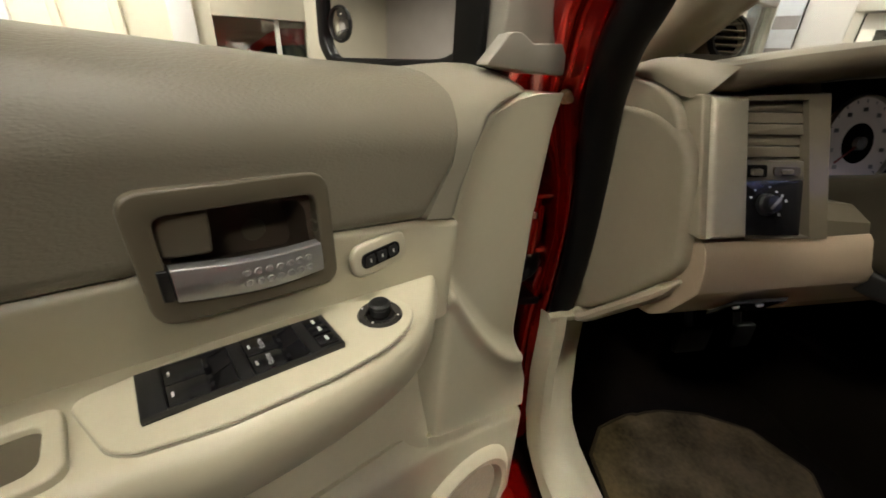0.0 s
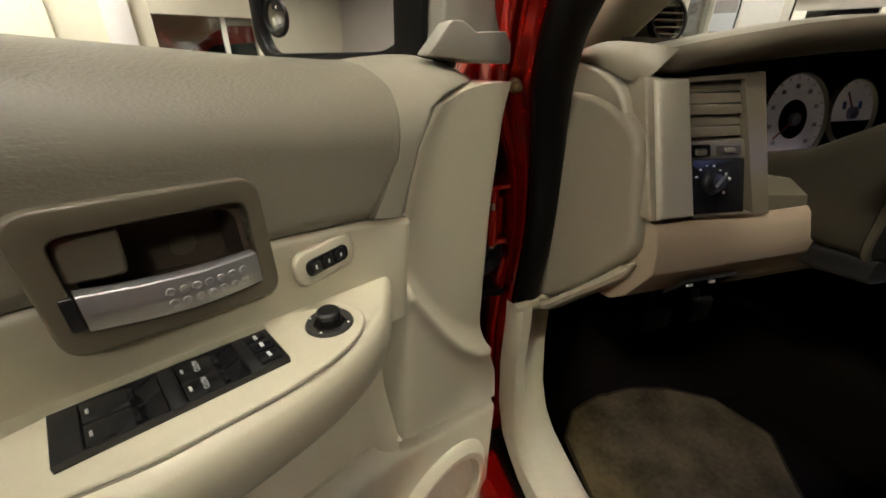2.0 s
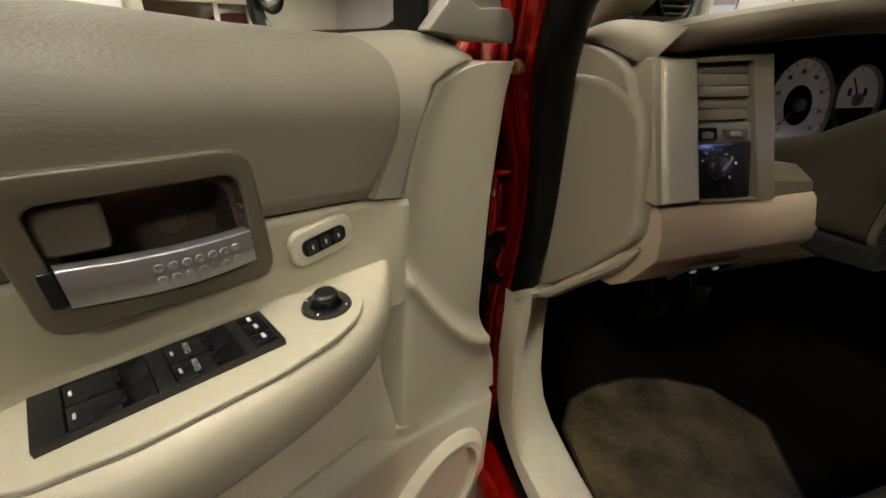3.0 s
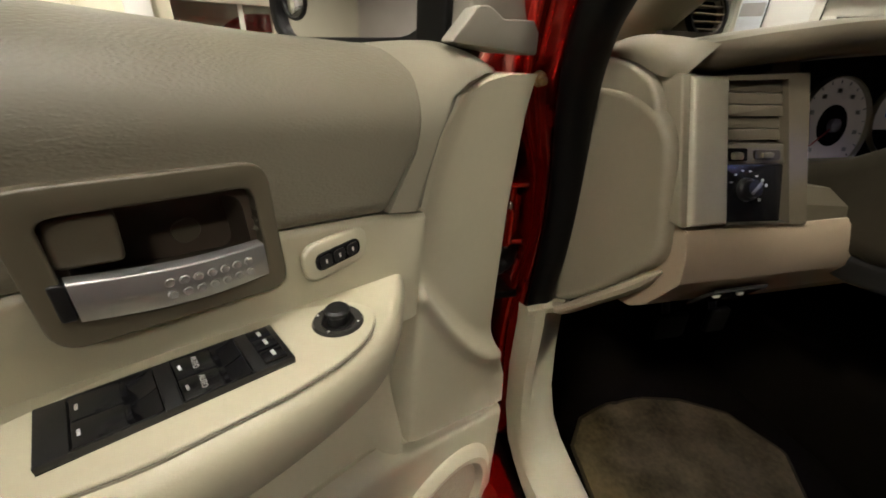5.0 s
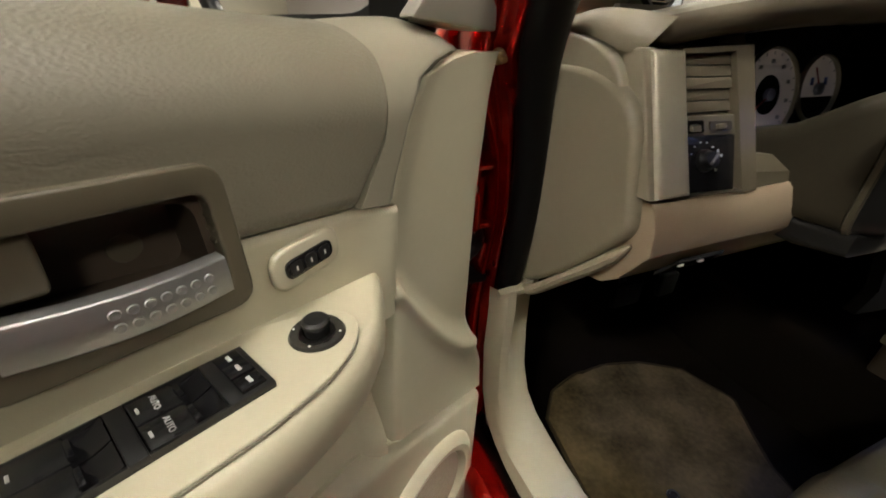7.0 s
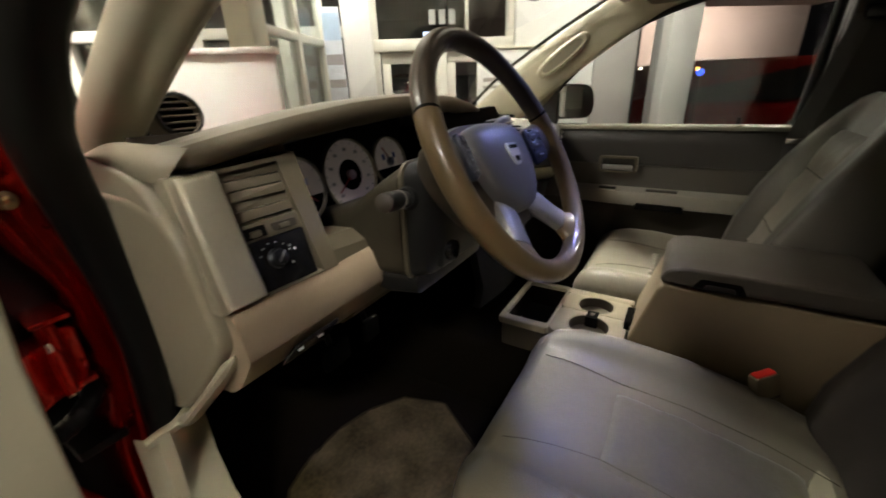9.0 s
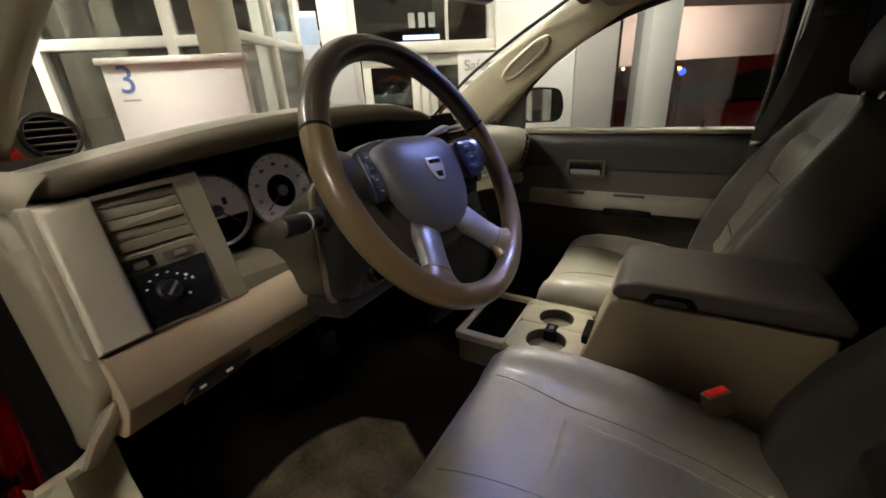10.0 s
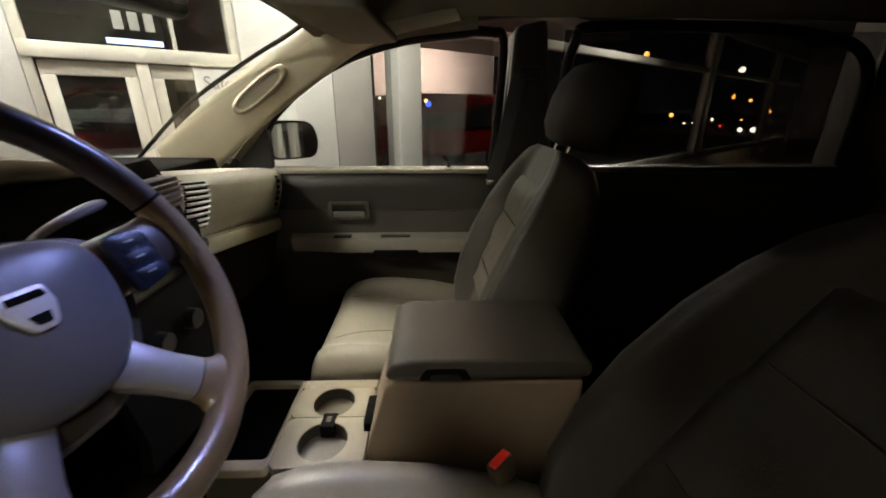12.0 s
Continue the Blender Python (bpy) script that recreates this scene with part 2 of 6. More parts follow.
        k = min(r, da.length * 0.45, db.length * 0.45)
        p0, p1 = p + da.normalized() * k, p + db.normalized() * k
        for j in range(seg + 1):
            t = j / seg
            out.append(tuple((1 - t) ** 2 * p0 + 2 * t * (1 - t) * p + t * t * p1))
    return out


def spline(pts, n=8):
    """A smooth line through points (Catmull-Rom)."""
    P = [Vector(p) for p in pts]
    P = [2 * P[0] - P[1]] + P + [2 * P[-1] - P[-2]]
    out = []
    for i in range(1, len(P) - 2):
        a, b, c, d = P[i - 1 : i + 3]
        for j in range(n):
            t = j / n
            out.append(0.5 * (2 * b + (c - a) * t + (2 * a - 5 * b + 4 * c - d) * t * t + (3 * b - a - 3 * c + d) * t**3))
    return out + [P[-2]]


AX = {"xz": lambda a, b, d: (a, d, b), "yz": lambda a, b, d: (d, a, b), "xy": lambda a, b, d: (a, b, d)}


def slab(poly, d0, d1, bevel=0.0, axes="xz", seg=3, bm=None):
    """A flat polygon extruded from d0 to d1, with its edges rounded."""
    own = bmesh.new()
    f = AX[axes]
    lo = [own.verts.new(f(a, b, d0)) for a, b in poly]
    hi = [own.verts.new(f(a, b, d1)) for a, b in poly]
    n = len(poly)
    own.faces.new(lo)
    own.faces.new(hi)
    for i in range(n):
        own.faces.new((lo[i], lo[(i + 1) % n], hi[(i + 1) % n], hi[i]))
    bmesh.ops.recalc_face_normals(own, faces=own.faces)
    if bevel:
        rim = [e for e in own.edges if (e.verts[0] in lo and e.verts[1] in lo) or (e.verts[0] in hi and e.verts[1] in hi)]
        bmesh.ops.bevel(own, geom=rim, offset=bevel, segments=seg, profile=0.5, affect="EDGES", clamp_overlap=True)
    return joined(own, bm)


def joined(own, bm):
    if bm is None:
        return own
    me = bpy.data.meshes.new("tmp")
    own.to_mesh(me)
    own.free()
    bm.from_mesh(me)
    bpy.data.meshes.remove(me)
    return bm


def box(x0, x1, y0, y1, z0, z1, bevel=0.0, seg=2, bm=None):
    own = bmesh.new()
    bmesh.ops.create_cube(own, size=1)
    for v in own.verts:
        v.co = Vector(((x0 + x1) / 2 + v.co.x * (x1 - x0), (y0 + y1) / 2 + v.co.y * (y1 - y0), (z0 + z1) / 2 + v.co.z * (z1 - z0)))
    if bevel:
        bmesh.ops.bevel(own, geom=own.edges[:], offset=bevel, segments=seg, profile=0.5, affect="EDGES", clamp_overlap=True)
    return joined(own, bm)


def loft(rings, cap=True, closed=True, bm=None):
    own = bmesh.new()
    V = [[own.verts.new(p) for p in r] for r in rings]
    n = len(V[0])
    for a, b in zip(V, V[1:]):
        for i in range(n if closed else n - 1):
            own.faces.new((a[i], a[(i + 1) % n], b[(i + 1) % n], b[i]))
    if cap:
        own.faces.new(V[0])
        own.faces.new(V[-1])
    return joined(own, bm)


def tube(pts, r, seg=10, closed=False, bm=None, flat=1.0, up=(0, 0, 1)):
    """A tube along a line; r a number or one for each point; flat squashes it along up."""
    P = [Vector(p) for p in pts]
    n = len(P)
    rings = []
    for i, p in enumerate(P):
        t = ((P[(i + 1) % n] - P[i - 1]) if closed else (P[min(i + 1, n - 1)] - P[max(i - 1, 0)])).normalized()
        s = t.cross(Vector(up))
        s = s.normalized() if s.length > 1e-4 else t.orthogonal().normalized()
        w = s.cross(t).normalized()
        k = r[i] if isinstance(r, (list, tuple)) else r
        rings.append([p + s * k * math.cos(a) + w * k * flat * math.sin(a) for a in (2 * math.pi * j / seg for j in range(seg))])
    if closed:
        return loft(rings + [rings[0]], cap=False, bm=bm)
    return loft(rings, bm=bm)


def lathe(profile, m, seg=32, bm=None, cap=False):
    """Turns (radius, height) pairs round the z axis of the pose m."""
    rings = [[m @ Vector((r * math.cos(a), r * math.sin(a), h)) for a in (2 * math.pi * j / seg for j in range(seg))] for r, h in profile]
    return loft(rings, cap=cap, bm=bm)


def sheet(rows, thick=0.0, axis=(0, 1, 0), keep=None):
    """A grid of points as a surface; thick gives it a back along axis; keep(point) says which faces stay."""
    bm = bmesh.new()
    off = Vector(axis) * thick
    V = [[bm.verts.new(p) for p in r] for r in rows]
    for a, b in zip(V, V[1:]):
        for i in range(len(a) - 1):
            q = (a[i], a[i + 1], b[i + 1], b[i])
            if keep is None or keep(sum((v.co for v in q), Vector()) / 4):
                bm.faces.new(q)
    if thick:
        bmesh.ops.recalc_face_normals(bm, faces=bm.faces)
        edge = [e for e in bm.edges if len(e.link_faces) == 1]
        made = bmesh.ops.extrude_edge_only(bm, edges=edge)
        for v in [g for g in made["geom"] if isinstance(g, bmesh.types.BMVert)]:
            v.co -= off
    bmesh.ops.delete(bm, geom=[v for v in bm.verts if not v.link_faces], context="VERTS")
    return bm


def ring(outer, inner, d0, d1, axes="xz", bevel=0.0, bm=None):
    """A frame between two loops of equal count."""
    own = bmesh.new()
    f = AX[axes]
    n = len(outer)
    A, B = [own.verts.new(f(*p, d0)) for p in outer], [own.verts.new(f(*p, d1)) for p in outer]
    C, D = [own.verts.new(f(*p, d1)) for p in inner], [own.verts.new(f(*p, d0)) for p in inner]
    loops = (A, B, C, D)
    for k in range(4):
        p, q = loops[k], loops[(k + 1) % 4]
        for i in range(n):
            own.faces.new((p[i], p[(i + 1) % n], q[(i + 1) % n], q[i]))
    bmesh.ops.recalc_face_normals(own, faces=own.faces)
    if bevel:
        rim = [e for e in own.edges if (e.verts[0] in B and e.verts[1] in B) or (e.verts[0] in C and e.verts[1] in C)]
        bmesh.ops.bevel(own, geom=rim, offset=bevel, segments=3, profile=0.5, affect="EDGES", clamp_overlap=True)
    return joined(own, bm)


def interp(x, xs, ys):
    return float(np.interp(x, xs, ys))


def inside(p, poly):
    x, y = p
    c = False
    for i in range(len(poly)):
        (x0, y0), (x1, y1) = poly[i - 1], poly[i]
        if (y0 > y) != (y1 > y) and x < (x1 - x0) * (y - y0) / (y1 - y0) + x0:
            c = not c
    return c


def text_mesh(name, body, size, m, material, parent, extrude=0.0004, mirrored=False):
    cu = bpy.data.curves.new(name, "FONT")
    cu.body, cu.size, cu.extrude, cu.align_x, cu.align_y = body, size, extrude, "CENTER", "CENTER"
    tmp = bpy.data.objects.new(name, cu)
    me = bpy.data.meshes.new_from_object(tmp)
    bpy.data.objects.remove(tmp)
    bpy.data.curves.remove(cu)
    me.transform(m)
    me.materials.clear()
    me.materials.append(material)
    ob = new(name, me)
    ob.parent = parent
    return ob


def tri_ramp(x, a, b):
    t = min(1, max(0, (x - a) / (b - a)))
    return t * t * (3 - 2 * t)


# ---- the showroom ----
EU, EN, W0 = Vector((0.616, -0.788, 0)), Vector((-0.788, -0.616, 0)), Vector((3.1, 2.4, 0))
SHOPM = Matrix(((EU.x, EN.x, 0, W0.x), (EU.y, EN.y, 0, W0.y), (0, 0, 1, 0), (0, 0, 0, 1)))  # x along the shop front, y into the room


def setting(ob, label="", category=""):
    tagged(ob, label, category, "", "structure")
    return ob


def flat_box(name, material, x0, x1, y0, y1, z0, z1, bevel=0.006, m=SHOPM, parent=None):
    ob = part(name, box(x0, x1, y0, y1, z0, z1, bevel), material, parent)
    if parent is None:
        ob.matrix_world = m
    return ob


setting(part("ground", box(-120, 120, -120, 120, -0.3, -0.02), ASPHALT), "dark asphalt lot outside", "ground")
# floor, ceiling, south and east walls kept dark to cut bounced light
fl = part("floor", box(-11, 26, -0.05, 13, -0.1, 0.0), FLOOR)
fl.matrix_world = SHOPM
setting(fl, "polished grey showroom floor", "floor")
ce = part("ceiling", box(-11, 26, -0.2, 13, 4.0, 4.2), CEIL)
ce.matrix_world = SHOPM
setting(ce, "grey board showroom ceiling, darkened to cut bounce", "ceiling")
# the far and near walls of the room
setting(flat_box("wall_west", WALLC, -8.2, -8.0, 0, 13, 0, 4.0), "cream painted showroom wall", "wall")
setting(flat_box("wall_south", GREYP, -8.0, 26, 12.8, 13, 0, 4.0), "unseen grey showroom wall, darkened to cut bounce", "wall")
setting(flat_box("wall_east", GREYP, 25.8, 26, 0, 12.8, 0, 4.0), "unseen grey showroom wall, darkened to cut bounce", "wall")
# the shop front: solid pieces, columns and glazing
front = thing("wall_north", "white shop front with glazing and columns", "wall", m=SHOPM)
setting(front)
for a, b, mt, nm in ((-8.0, -6.8, WALLW, "pier"), (-0.88, -0.58, WALLW, "pier"), (0.97, 1.9, WALLW, "pier"), (1.9, 2.4, GREYP, "column"), (2.78, 3.14, WALLW, "column")):
    flat_box(nm, mt, a, b, -0.14 if nm == "pier" else -0.2, 0.1 if nm == "pier" else 0.12, 0, 4.0, 0.012, parent=front)
flat_box("lintel", WALLW, -6.8, 2.78, -0.12, 0.06, 3.2, 4.0, parent=front)
flat_box("lintel", WALLW, 3.14, 25.8, -0.12, 0.06, 3.4, 4.0, parent=front)
for a, b, z1 in ((-6.8, -0.88, 3.2), (-0.58, 0.97, 3.2), (2.4, 2.78, 3.2), (3.14, 25.8, 3.4)):
    g = flat_box("pane", SHOP if b < 2 else NIGHTG, a, b, -0.05, -0.04, 0.02, z1, 0, parent=front)
    g.visible_shadow = False
for s in (-6.2, -4.9, -3.6, -2.35, -1.5):
    flat_box("mullion", MULLION, s - 0.05, s + 0.05, -0.09, 0.03, 0, 3.2, 0.004, parent=front)
for z in (0.06, 1.95, 3.16):
    flat_box("rail", MULLION, -6.8, -0.88, -0.085, 0.025, z - 0.05, z + 0.05, 0.004, parent=front)
# double doors with the transom over them
flat_box("transom_rail", MULLION, -0.58, 0.97, -0.10, 0.05, 1.74, 1.86, 0.006, parent=front)
for s in (-0.56, 0.95, 0.17):
    flat_box("mullion", MULLION, s - 0.045, s + 0.045, -0.09, 0.04, 0, 3.2 if s != 0.17 else 1.8, 0.004, parent=front)
flat_box("transom_bar", MULLION, 0.44, 0.47, -0.06, 0.0, 1.86, 3.2, 0.004, parent=front)
for a, b in ((-0.50, 0.12), (0.22, 0.90)):
    flat_box("door_rail", MULLION, a, b, -0.08, 0.02, 0.0, 0.22, 0.004, parent=front)
    flat_box("door_rail", MULLION, a, b, -0.08, 0.02, 1.62, 1.73, 0.004, parent=front)
    for s in (a, b - 0.09):
        flat_box("door_stile", MULLION, s, s + 0.09, -0.08, 0.02, 0.22, 1.62, 0.004, parent=front)
    part("push_bar", tube([(a + 0.1, 0.05, 0.95), (b - 0.1, 0.05, 0.95)], 0.018), CHROME, front)
for k in range(3):  # number on the glass, left as plain bars
    part("number_bar", box(0.04 + 0.11 * k, 0.11 + 0.11 * k, -0.036, -0.034, 2.0, 2.14, 0), FRIT, front)
# the blue reflection is put into the bar as emission
part("lettering_bar", box(-0.03, 0.37, -0.034, -0.03, 1.885, 1.93, 0), PALEB, front, "pale blue lettering bar on the glass with added glow")
# right glazing: rail and mullion
flat_box("rail", MULLION, 3.2, 25.0, -0.10, 0.05, 2.34, 2.47, 0.006, parent=front)
flat_box("rail", MULLION, 3.14, 25.0, -0.10, 0.05, 0.0, 0.12, 0.006, parent=front)
for s in (13.6, 20.5):
    flat_box("mullion", MULLION, s - 0.12, s + 0.12, -0.12, 0.07, 0, 3.4, 0.006, parent=front)
    flat_box("mullion", MULLION, s + 0.32, s + 0.40, -0.12, 0.07, 0, 3.4, 0.006, parent=front)
flat_box("mullion", BLACK, 2.42, 2.5, -0.1, 0.0, 0, 3.2, 0.004, parent=front)

# glazed office partition that meets the shop front
ang_m = Matrix.Translation((2.42, 3.27, 0)) @ Matrix.Rotation(math.atan2(-0.67, -1.52), 4, "Z")
office = thing("glass_partition", "white framed glass office partition", "partition", m=ang_m)
for s in (0.03, 0.62, 1.24):
    part("mullion", box(s - 0.035, s + 0.035, -0.04, 0.04, 0, 3.2, 0.004), MULLION, office)
for z in (0.05, 1.83, 3.15):
    part("rail", box(0, 1.28, -0.038, 0.038, z - 0.035, z + 0.035, 0.004), MULLION, office)
for a, b in ((0.065, 0.585), (0.655, 1.205)):
    g = part("pane", box(a, b, -0.006, 0.006, 0.085, 1.795), SHOP, office)
    g.visible_shadow = False
    g = part("pane", box(a, b, -0.006, 0.006, 1.865, 3.115), SHOP, office)
    g.visible_shadow = False
part("column", box(1.28, 1.50, -0.1, 0.1, 0, 4.0, 0.01), WALLC, office, "cream square column")
tagged(office, kind="structure")

# white posts added behind the car, reflected in the passenger mirror
rack = thing("mirror_posts", "white posts added behind the car for the mirror's reflection", "stand", m=Matrix.Translation((3.5, -5.9, 0)) @ Matrix.Rotation(radians(-25), 4, "Z"))
for x in (-0.85, -0.1, 0.35, 1.0):
    part("upright", box(x - 0.07, x + 0.07, -0.07, 0.07, 0, 2.2, 0.006), MULLION, rack)
part("crossbar", box(-0.92, 1.07, -0.06, 0.06, 2.2, 2.34, 0.006), MULLION, rack)
part("crossbar", box(-0.78, -0.17, -0.05, 0.05, 1.2, 1.34, 0.006), MULLION, rack)

# a pale poster hung between the partition and the doors
poster = thing("wall_poster", "pale blue and grey narrow poster on the white pier", "poster", m=SHOPM @ Matrix.Translation((-0.98, 0.14, 0)))
part("board", box(-0.09, 0.09, -0.01, 0.01, 1.15, 2.15, 0.002), mat("poster sheet", (0.62, 0.66, 0.72), 0.5, var=0.2, scale=3), poster)
for z0, z1, c in ((1.62, 1.72, (0.30, 0.28, 0.28)), (1.40, 1.48, (0.22, 0.20, 0.20)), (1.85, 2.10, (0.42, 0.55, 0.72))):
    part("picture_band", box(-0.085, 0.085, 0.0105, 0.0115, z0, z1), mat("poster band", c, 0.5, var=0.15, scale=6), poster)

# sales board with a blue numeral
bm_ = SHOPM @ Matrix.Translation((0, 2.2, 0))
board = thing("display_board", "cream display board with a blue number three", "board", m=bm_)
part("panel", box(-1.78, -1.07, -0.03, 0.03, 0.0, 1.555, 0.006), WALLW, board)
part("cap", box(-1.80, -1.05, -0.045, 0.045, 1.555, 1.59, 0.006), WALLW, board)
text_mesh("numeral", "3", 0.20, pose(-1.672, 0.0335, 1.475, 90, 0, 0), BLUE, board)
part("caption_bar", box(-1.72, -1.63, 0.0305, 0.032, 1.372, 1.382), GREYTEXT, board)

# framed board by the doors
sign = thing("safety_board", "cream framed safety board with grey lettering", "board", m=SHOPM @ Matrix.Translation((0, 0.22, 0)))
part("panel", box(0.52, 1.40, -0.02, 0.02, 0.0, 1.72, 0.006), WALLW, sign)
part("cap", box(0.50, 1.42, -0.03, 0.03, 1.72, 1.745, 0.006), WALLC, sign)
text_mesh("lettering", "Safety", 0.15, pose(0.76, 0.0235, 1.585, 90, 0, 0), GREYTEXT, sign)
part("lettering_bar", box(0.58, 0.80, 0.0205, 0.022, 1.40, 1.44), GREYTEXT, sign)
part("lettering_bar", box(0.58, 0.74, 0.0205, 0.022, 1.33, 1.36), GREYTEXT, sign)

# cream wall beyond the open door, with pilasters, posts and a window
LW = Matrix.Translation((-5.2, 3.4, 0)) @ Matrix.Rotation(math.radians(19), 4, "Z")
left_wall = thing("wall_left", "cream showroom wall with pilasters and a dark window", "wall", m=LW)
setting(left_wall)
part("wall_piece", box(-3.0, 2.86, 0, 0.16, 0, 4.0, 0.004), WALLC, left_wall)
part("wall_piece", box(3.70, 4.3, 0, 0.16, 0, 4.0, 0.004), WALLC, left_wall)
part("wall_piece", box(2.86, 3.70, 0, 0.16, 1.60, 4.0, 0.004), WALLC, left_wall)
part("wall_piece", box(2.86, 3.70, 0, 0.16, 0, 0.75, 0.004), WALLC, left_wall)
for s, w in ((0.55, 0.05), (0.85, 0.09), (1.15, 0.05), (1.42, 0.12), (1.75, 0.06), (2.15, 0.08), (2.62, 0.2)):
    part("pilaster", box(s - w / 2, s + w / 2, -0.06, 0.0, 0, 4.0, 0.01), WALLW if w > 0.1 else WALLC, left_wall)
part("window_sill", box(2.84, 3.72, -0.05, 0.0, 0.72, 0.76, 0.006), WALLW, left_wall)
part("window_bar", box(3.40, 3.44, 0.02, 0.08, 0.76, 1.60), MULLION, left_wall)
g = part("pane", box(2.86, 3.70, 0.06, 0.07, 0.76, 1.60), SHOP, left_wall)
# bell given a glow by the emitting tail light material
part("extinguisher_plate", lathe([(0, 0), (0.03, 0.0), (0.03, 0.05), (0.0, 0.07)], pose(1.95, -0.03, 1.22), 16), REDL, left_wall, "small red bell with added glow")

# ceiling panels added at the unseen fill lamps
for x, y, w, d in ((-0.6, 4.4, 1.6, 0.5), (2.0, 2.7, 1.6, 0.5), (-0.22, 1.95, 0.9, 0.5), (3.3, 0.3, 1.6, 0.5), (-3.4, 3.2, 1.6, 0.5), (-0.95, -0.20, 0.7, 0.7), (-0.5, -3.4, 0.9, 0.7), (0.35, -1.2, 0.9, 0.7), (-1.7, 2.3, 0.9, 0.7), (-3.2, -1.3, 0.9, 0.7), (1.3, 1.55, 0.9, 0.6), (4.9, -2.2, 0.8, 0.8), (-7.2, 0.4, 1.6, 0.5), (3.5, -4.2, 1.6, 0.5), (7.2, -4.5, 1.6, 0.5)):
    lp = thing("fill_panel", "square white ceiling panel added for a fill lamp", "light", "ceiling lights", Matrix.Translation((x, y, 3.9)))
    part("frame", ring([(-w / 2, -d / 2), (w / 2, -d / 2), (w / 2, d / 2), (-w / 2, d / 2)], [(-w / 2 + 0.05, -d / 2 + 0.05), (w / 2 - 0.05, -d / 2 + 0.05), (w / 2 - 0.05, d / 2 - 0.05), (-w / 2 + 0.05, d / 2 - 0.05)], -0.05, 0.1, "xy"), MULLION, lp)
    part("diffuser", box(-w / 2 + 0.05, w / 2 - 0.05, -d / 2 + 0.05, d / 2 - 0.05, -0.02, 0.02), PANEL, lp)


# ---- other cars ----
def parked_car(m, paint, label, tall=False):
    car = thing("parked_car", label, "car", m=m)
    prof = [(-2.3, 0.45), (-2.35, 0.75), (-2.25, 1.0), (-1.2, 1.08), (-0.55, 1.62), (1.0, 1.66), (1.75, 1.12), (2.25, 1.05), (2.3, 0.5)]
    glass = [(-0.98, 1.08), (-0.5, 1.55), (0.95, 1.58), (1.48, 1.10)]
    if tall:
        prof = [(-2.4, 0.45), (-2.5, 0.75), (-2.4, 1.02), (-1.6, 1.10), (-1.15, 1.66), (2.2, 1.70), (2.45, 1.05), (2.45, 0.5)]
        glass = [(-1.38, 1.0), (-1.05, 1.58), (2.10, 1.62), (2.30, 1.0)]
    line = [tuple(p) for p in rpoly(prof, 0.16 if tall else 0.25, 4)]
    bm = bmesh.new()
    rows = [[Vector((a, s * (0.9 - 0.22 * tri_ramp(b, 1.0, 1.6)) * k, b)) for a, b in line] for s, k in ((-1, 1), (-1, 0.8), (1, 0.8), (1, 1))]
    loft(rows, cap=True, closed=True, bm=bm)
    part("body", bm, paint, car)
    for s in (-1, 1):
        side = slab(rpoly(glass, 0.08), -0.02, 0.006, 0.0)
        for v in side.verts:
            v.co.y = s * (v.co.y + 0.9 - 0.22 * tri_ramp(v.co.z, 1.0, 1.6))
        part("side_window", side, HOLLOW, car)
        for x in (-1.45, 1.45):
            part("wheel", lathe([(0, 0.0), (0.2, 0.0), (0.22, -0.03), (0.36, -0.02), (0.36, 0.2), (0, 0.2)], Matrix.Translation((x, s * 0.92, 0.36)) @ Matrix.Rotation(radians(90 * s), 4, "X"), 24), RUBBER, car)
        part("tail_lamp", box(2.2, 2.33, s * 0.62 - 0.14, s * 0.62 + 0.14, 0.78, 0.95, 0.03), REDL, car)
        part("headlamp", box(-2.34, -2.2, s * 0.6 - 0.16, s * 0.6 + 0.16, 0.72, 0.86, 0.03), WHITE, car)
    return car


SILVERP = mat("silver paint", (0.45, 0.47, 0.48), 0.25, metal=0.7, coat=1.0, var=0.05)
# wagon's paint darkened: the unlit side is put into its colour
parked_car(SHOPM @ Matrix.Translation((5.35, -2.6, -0.02)), mat("red paint darkened for night", (0.20, 0.004, 0.004), 0.16, metal=0.3, coat=1.0, var=0.05), "red wagon outside the showroom glass, darkened for night", True)
parked_car(SHOPM @ Matrix.Translation((-0.6, -2.7, -0.02)) @ Matrix.Diagonal((1, 1, 0.84, 1)), SILVERP, "silver car parked outside the glass doors")
parked_car(LW @ Matrix.Translation((4.9, 2.3, 0.0)) @ Matrix.Rotation(radians(150), 4, "Z"), RED, "bright red car parked outside behind the cream wall")

# added canopy, backdrop and lamp for the pinkish glow; far lights outside
can = part("canopy", box(2.6, 11, -6.0, -1.2, 3.1, 3.3, 0.02), mat("pinkish canopy paint", (0.55, 0.42, 0.36), 0.7, var=0.05, scale=1), None)
can.matrix_world = SHOPM
setting(can, "unseen pinkish soffit added outside the glass", "canopy")
# backdrop dark below, pinkish above: the glow is put into its colours
glow_wall = part("backdrop", box(1.5, 14, -9.2, -9.0, 0, 1.8, 0.02), mat("dark lower backdrop", (0.03, 0.025, 0.023), 0.8, var=0.3, scale=1.5), None)
part("glow_band", box(1.5, 14, -9.2, -8.95, 1.8, 4.4, 0.02), mat("grey pink glow backdrop", (0.42, 0.34, 0.31), 0.8, var=0.12, scale=1.5), glow_wall)
glow_wall.matrix_world = SHOPM
setting(glow_wall, "backdrop for the pinkish glow outside, dark below", "building")
area_lamp("backdrop_fill", SHOPM @ Vector((9.6, -6.5, 2.8)), SHOPM @ Vector((9.6, -9, 3.0)), 3.0, 0.4, 430, (1.0, 0.80, 0.68))


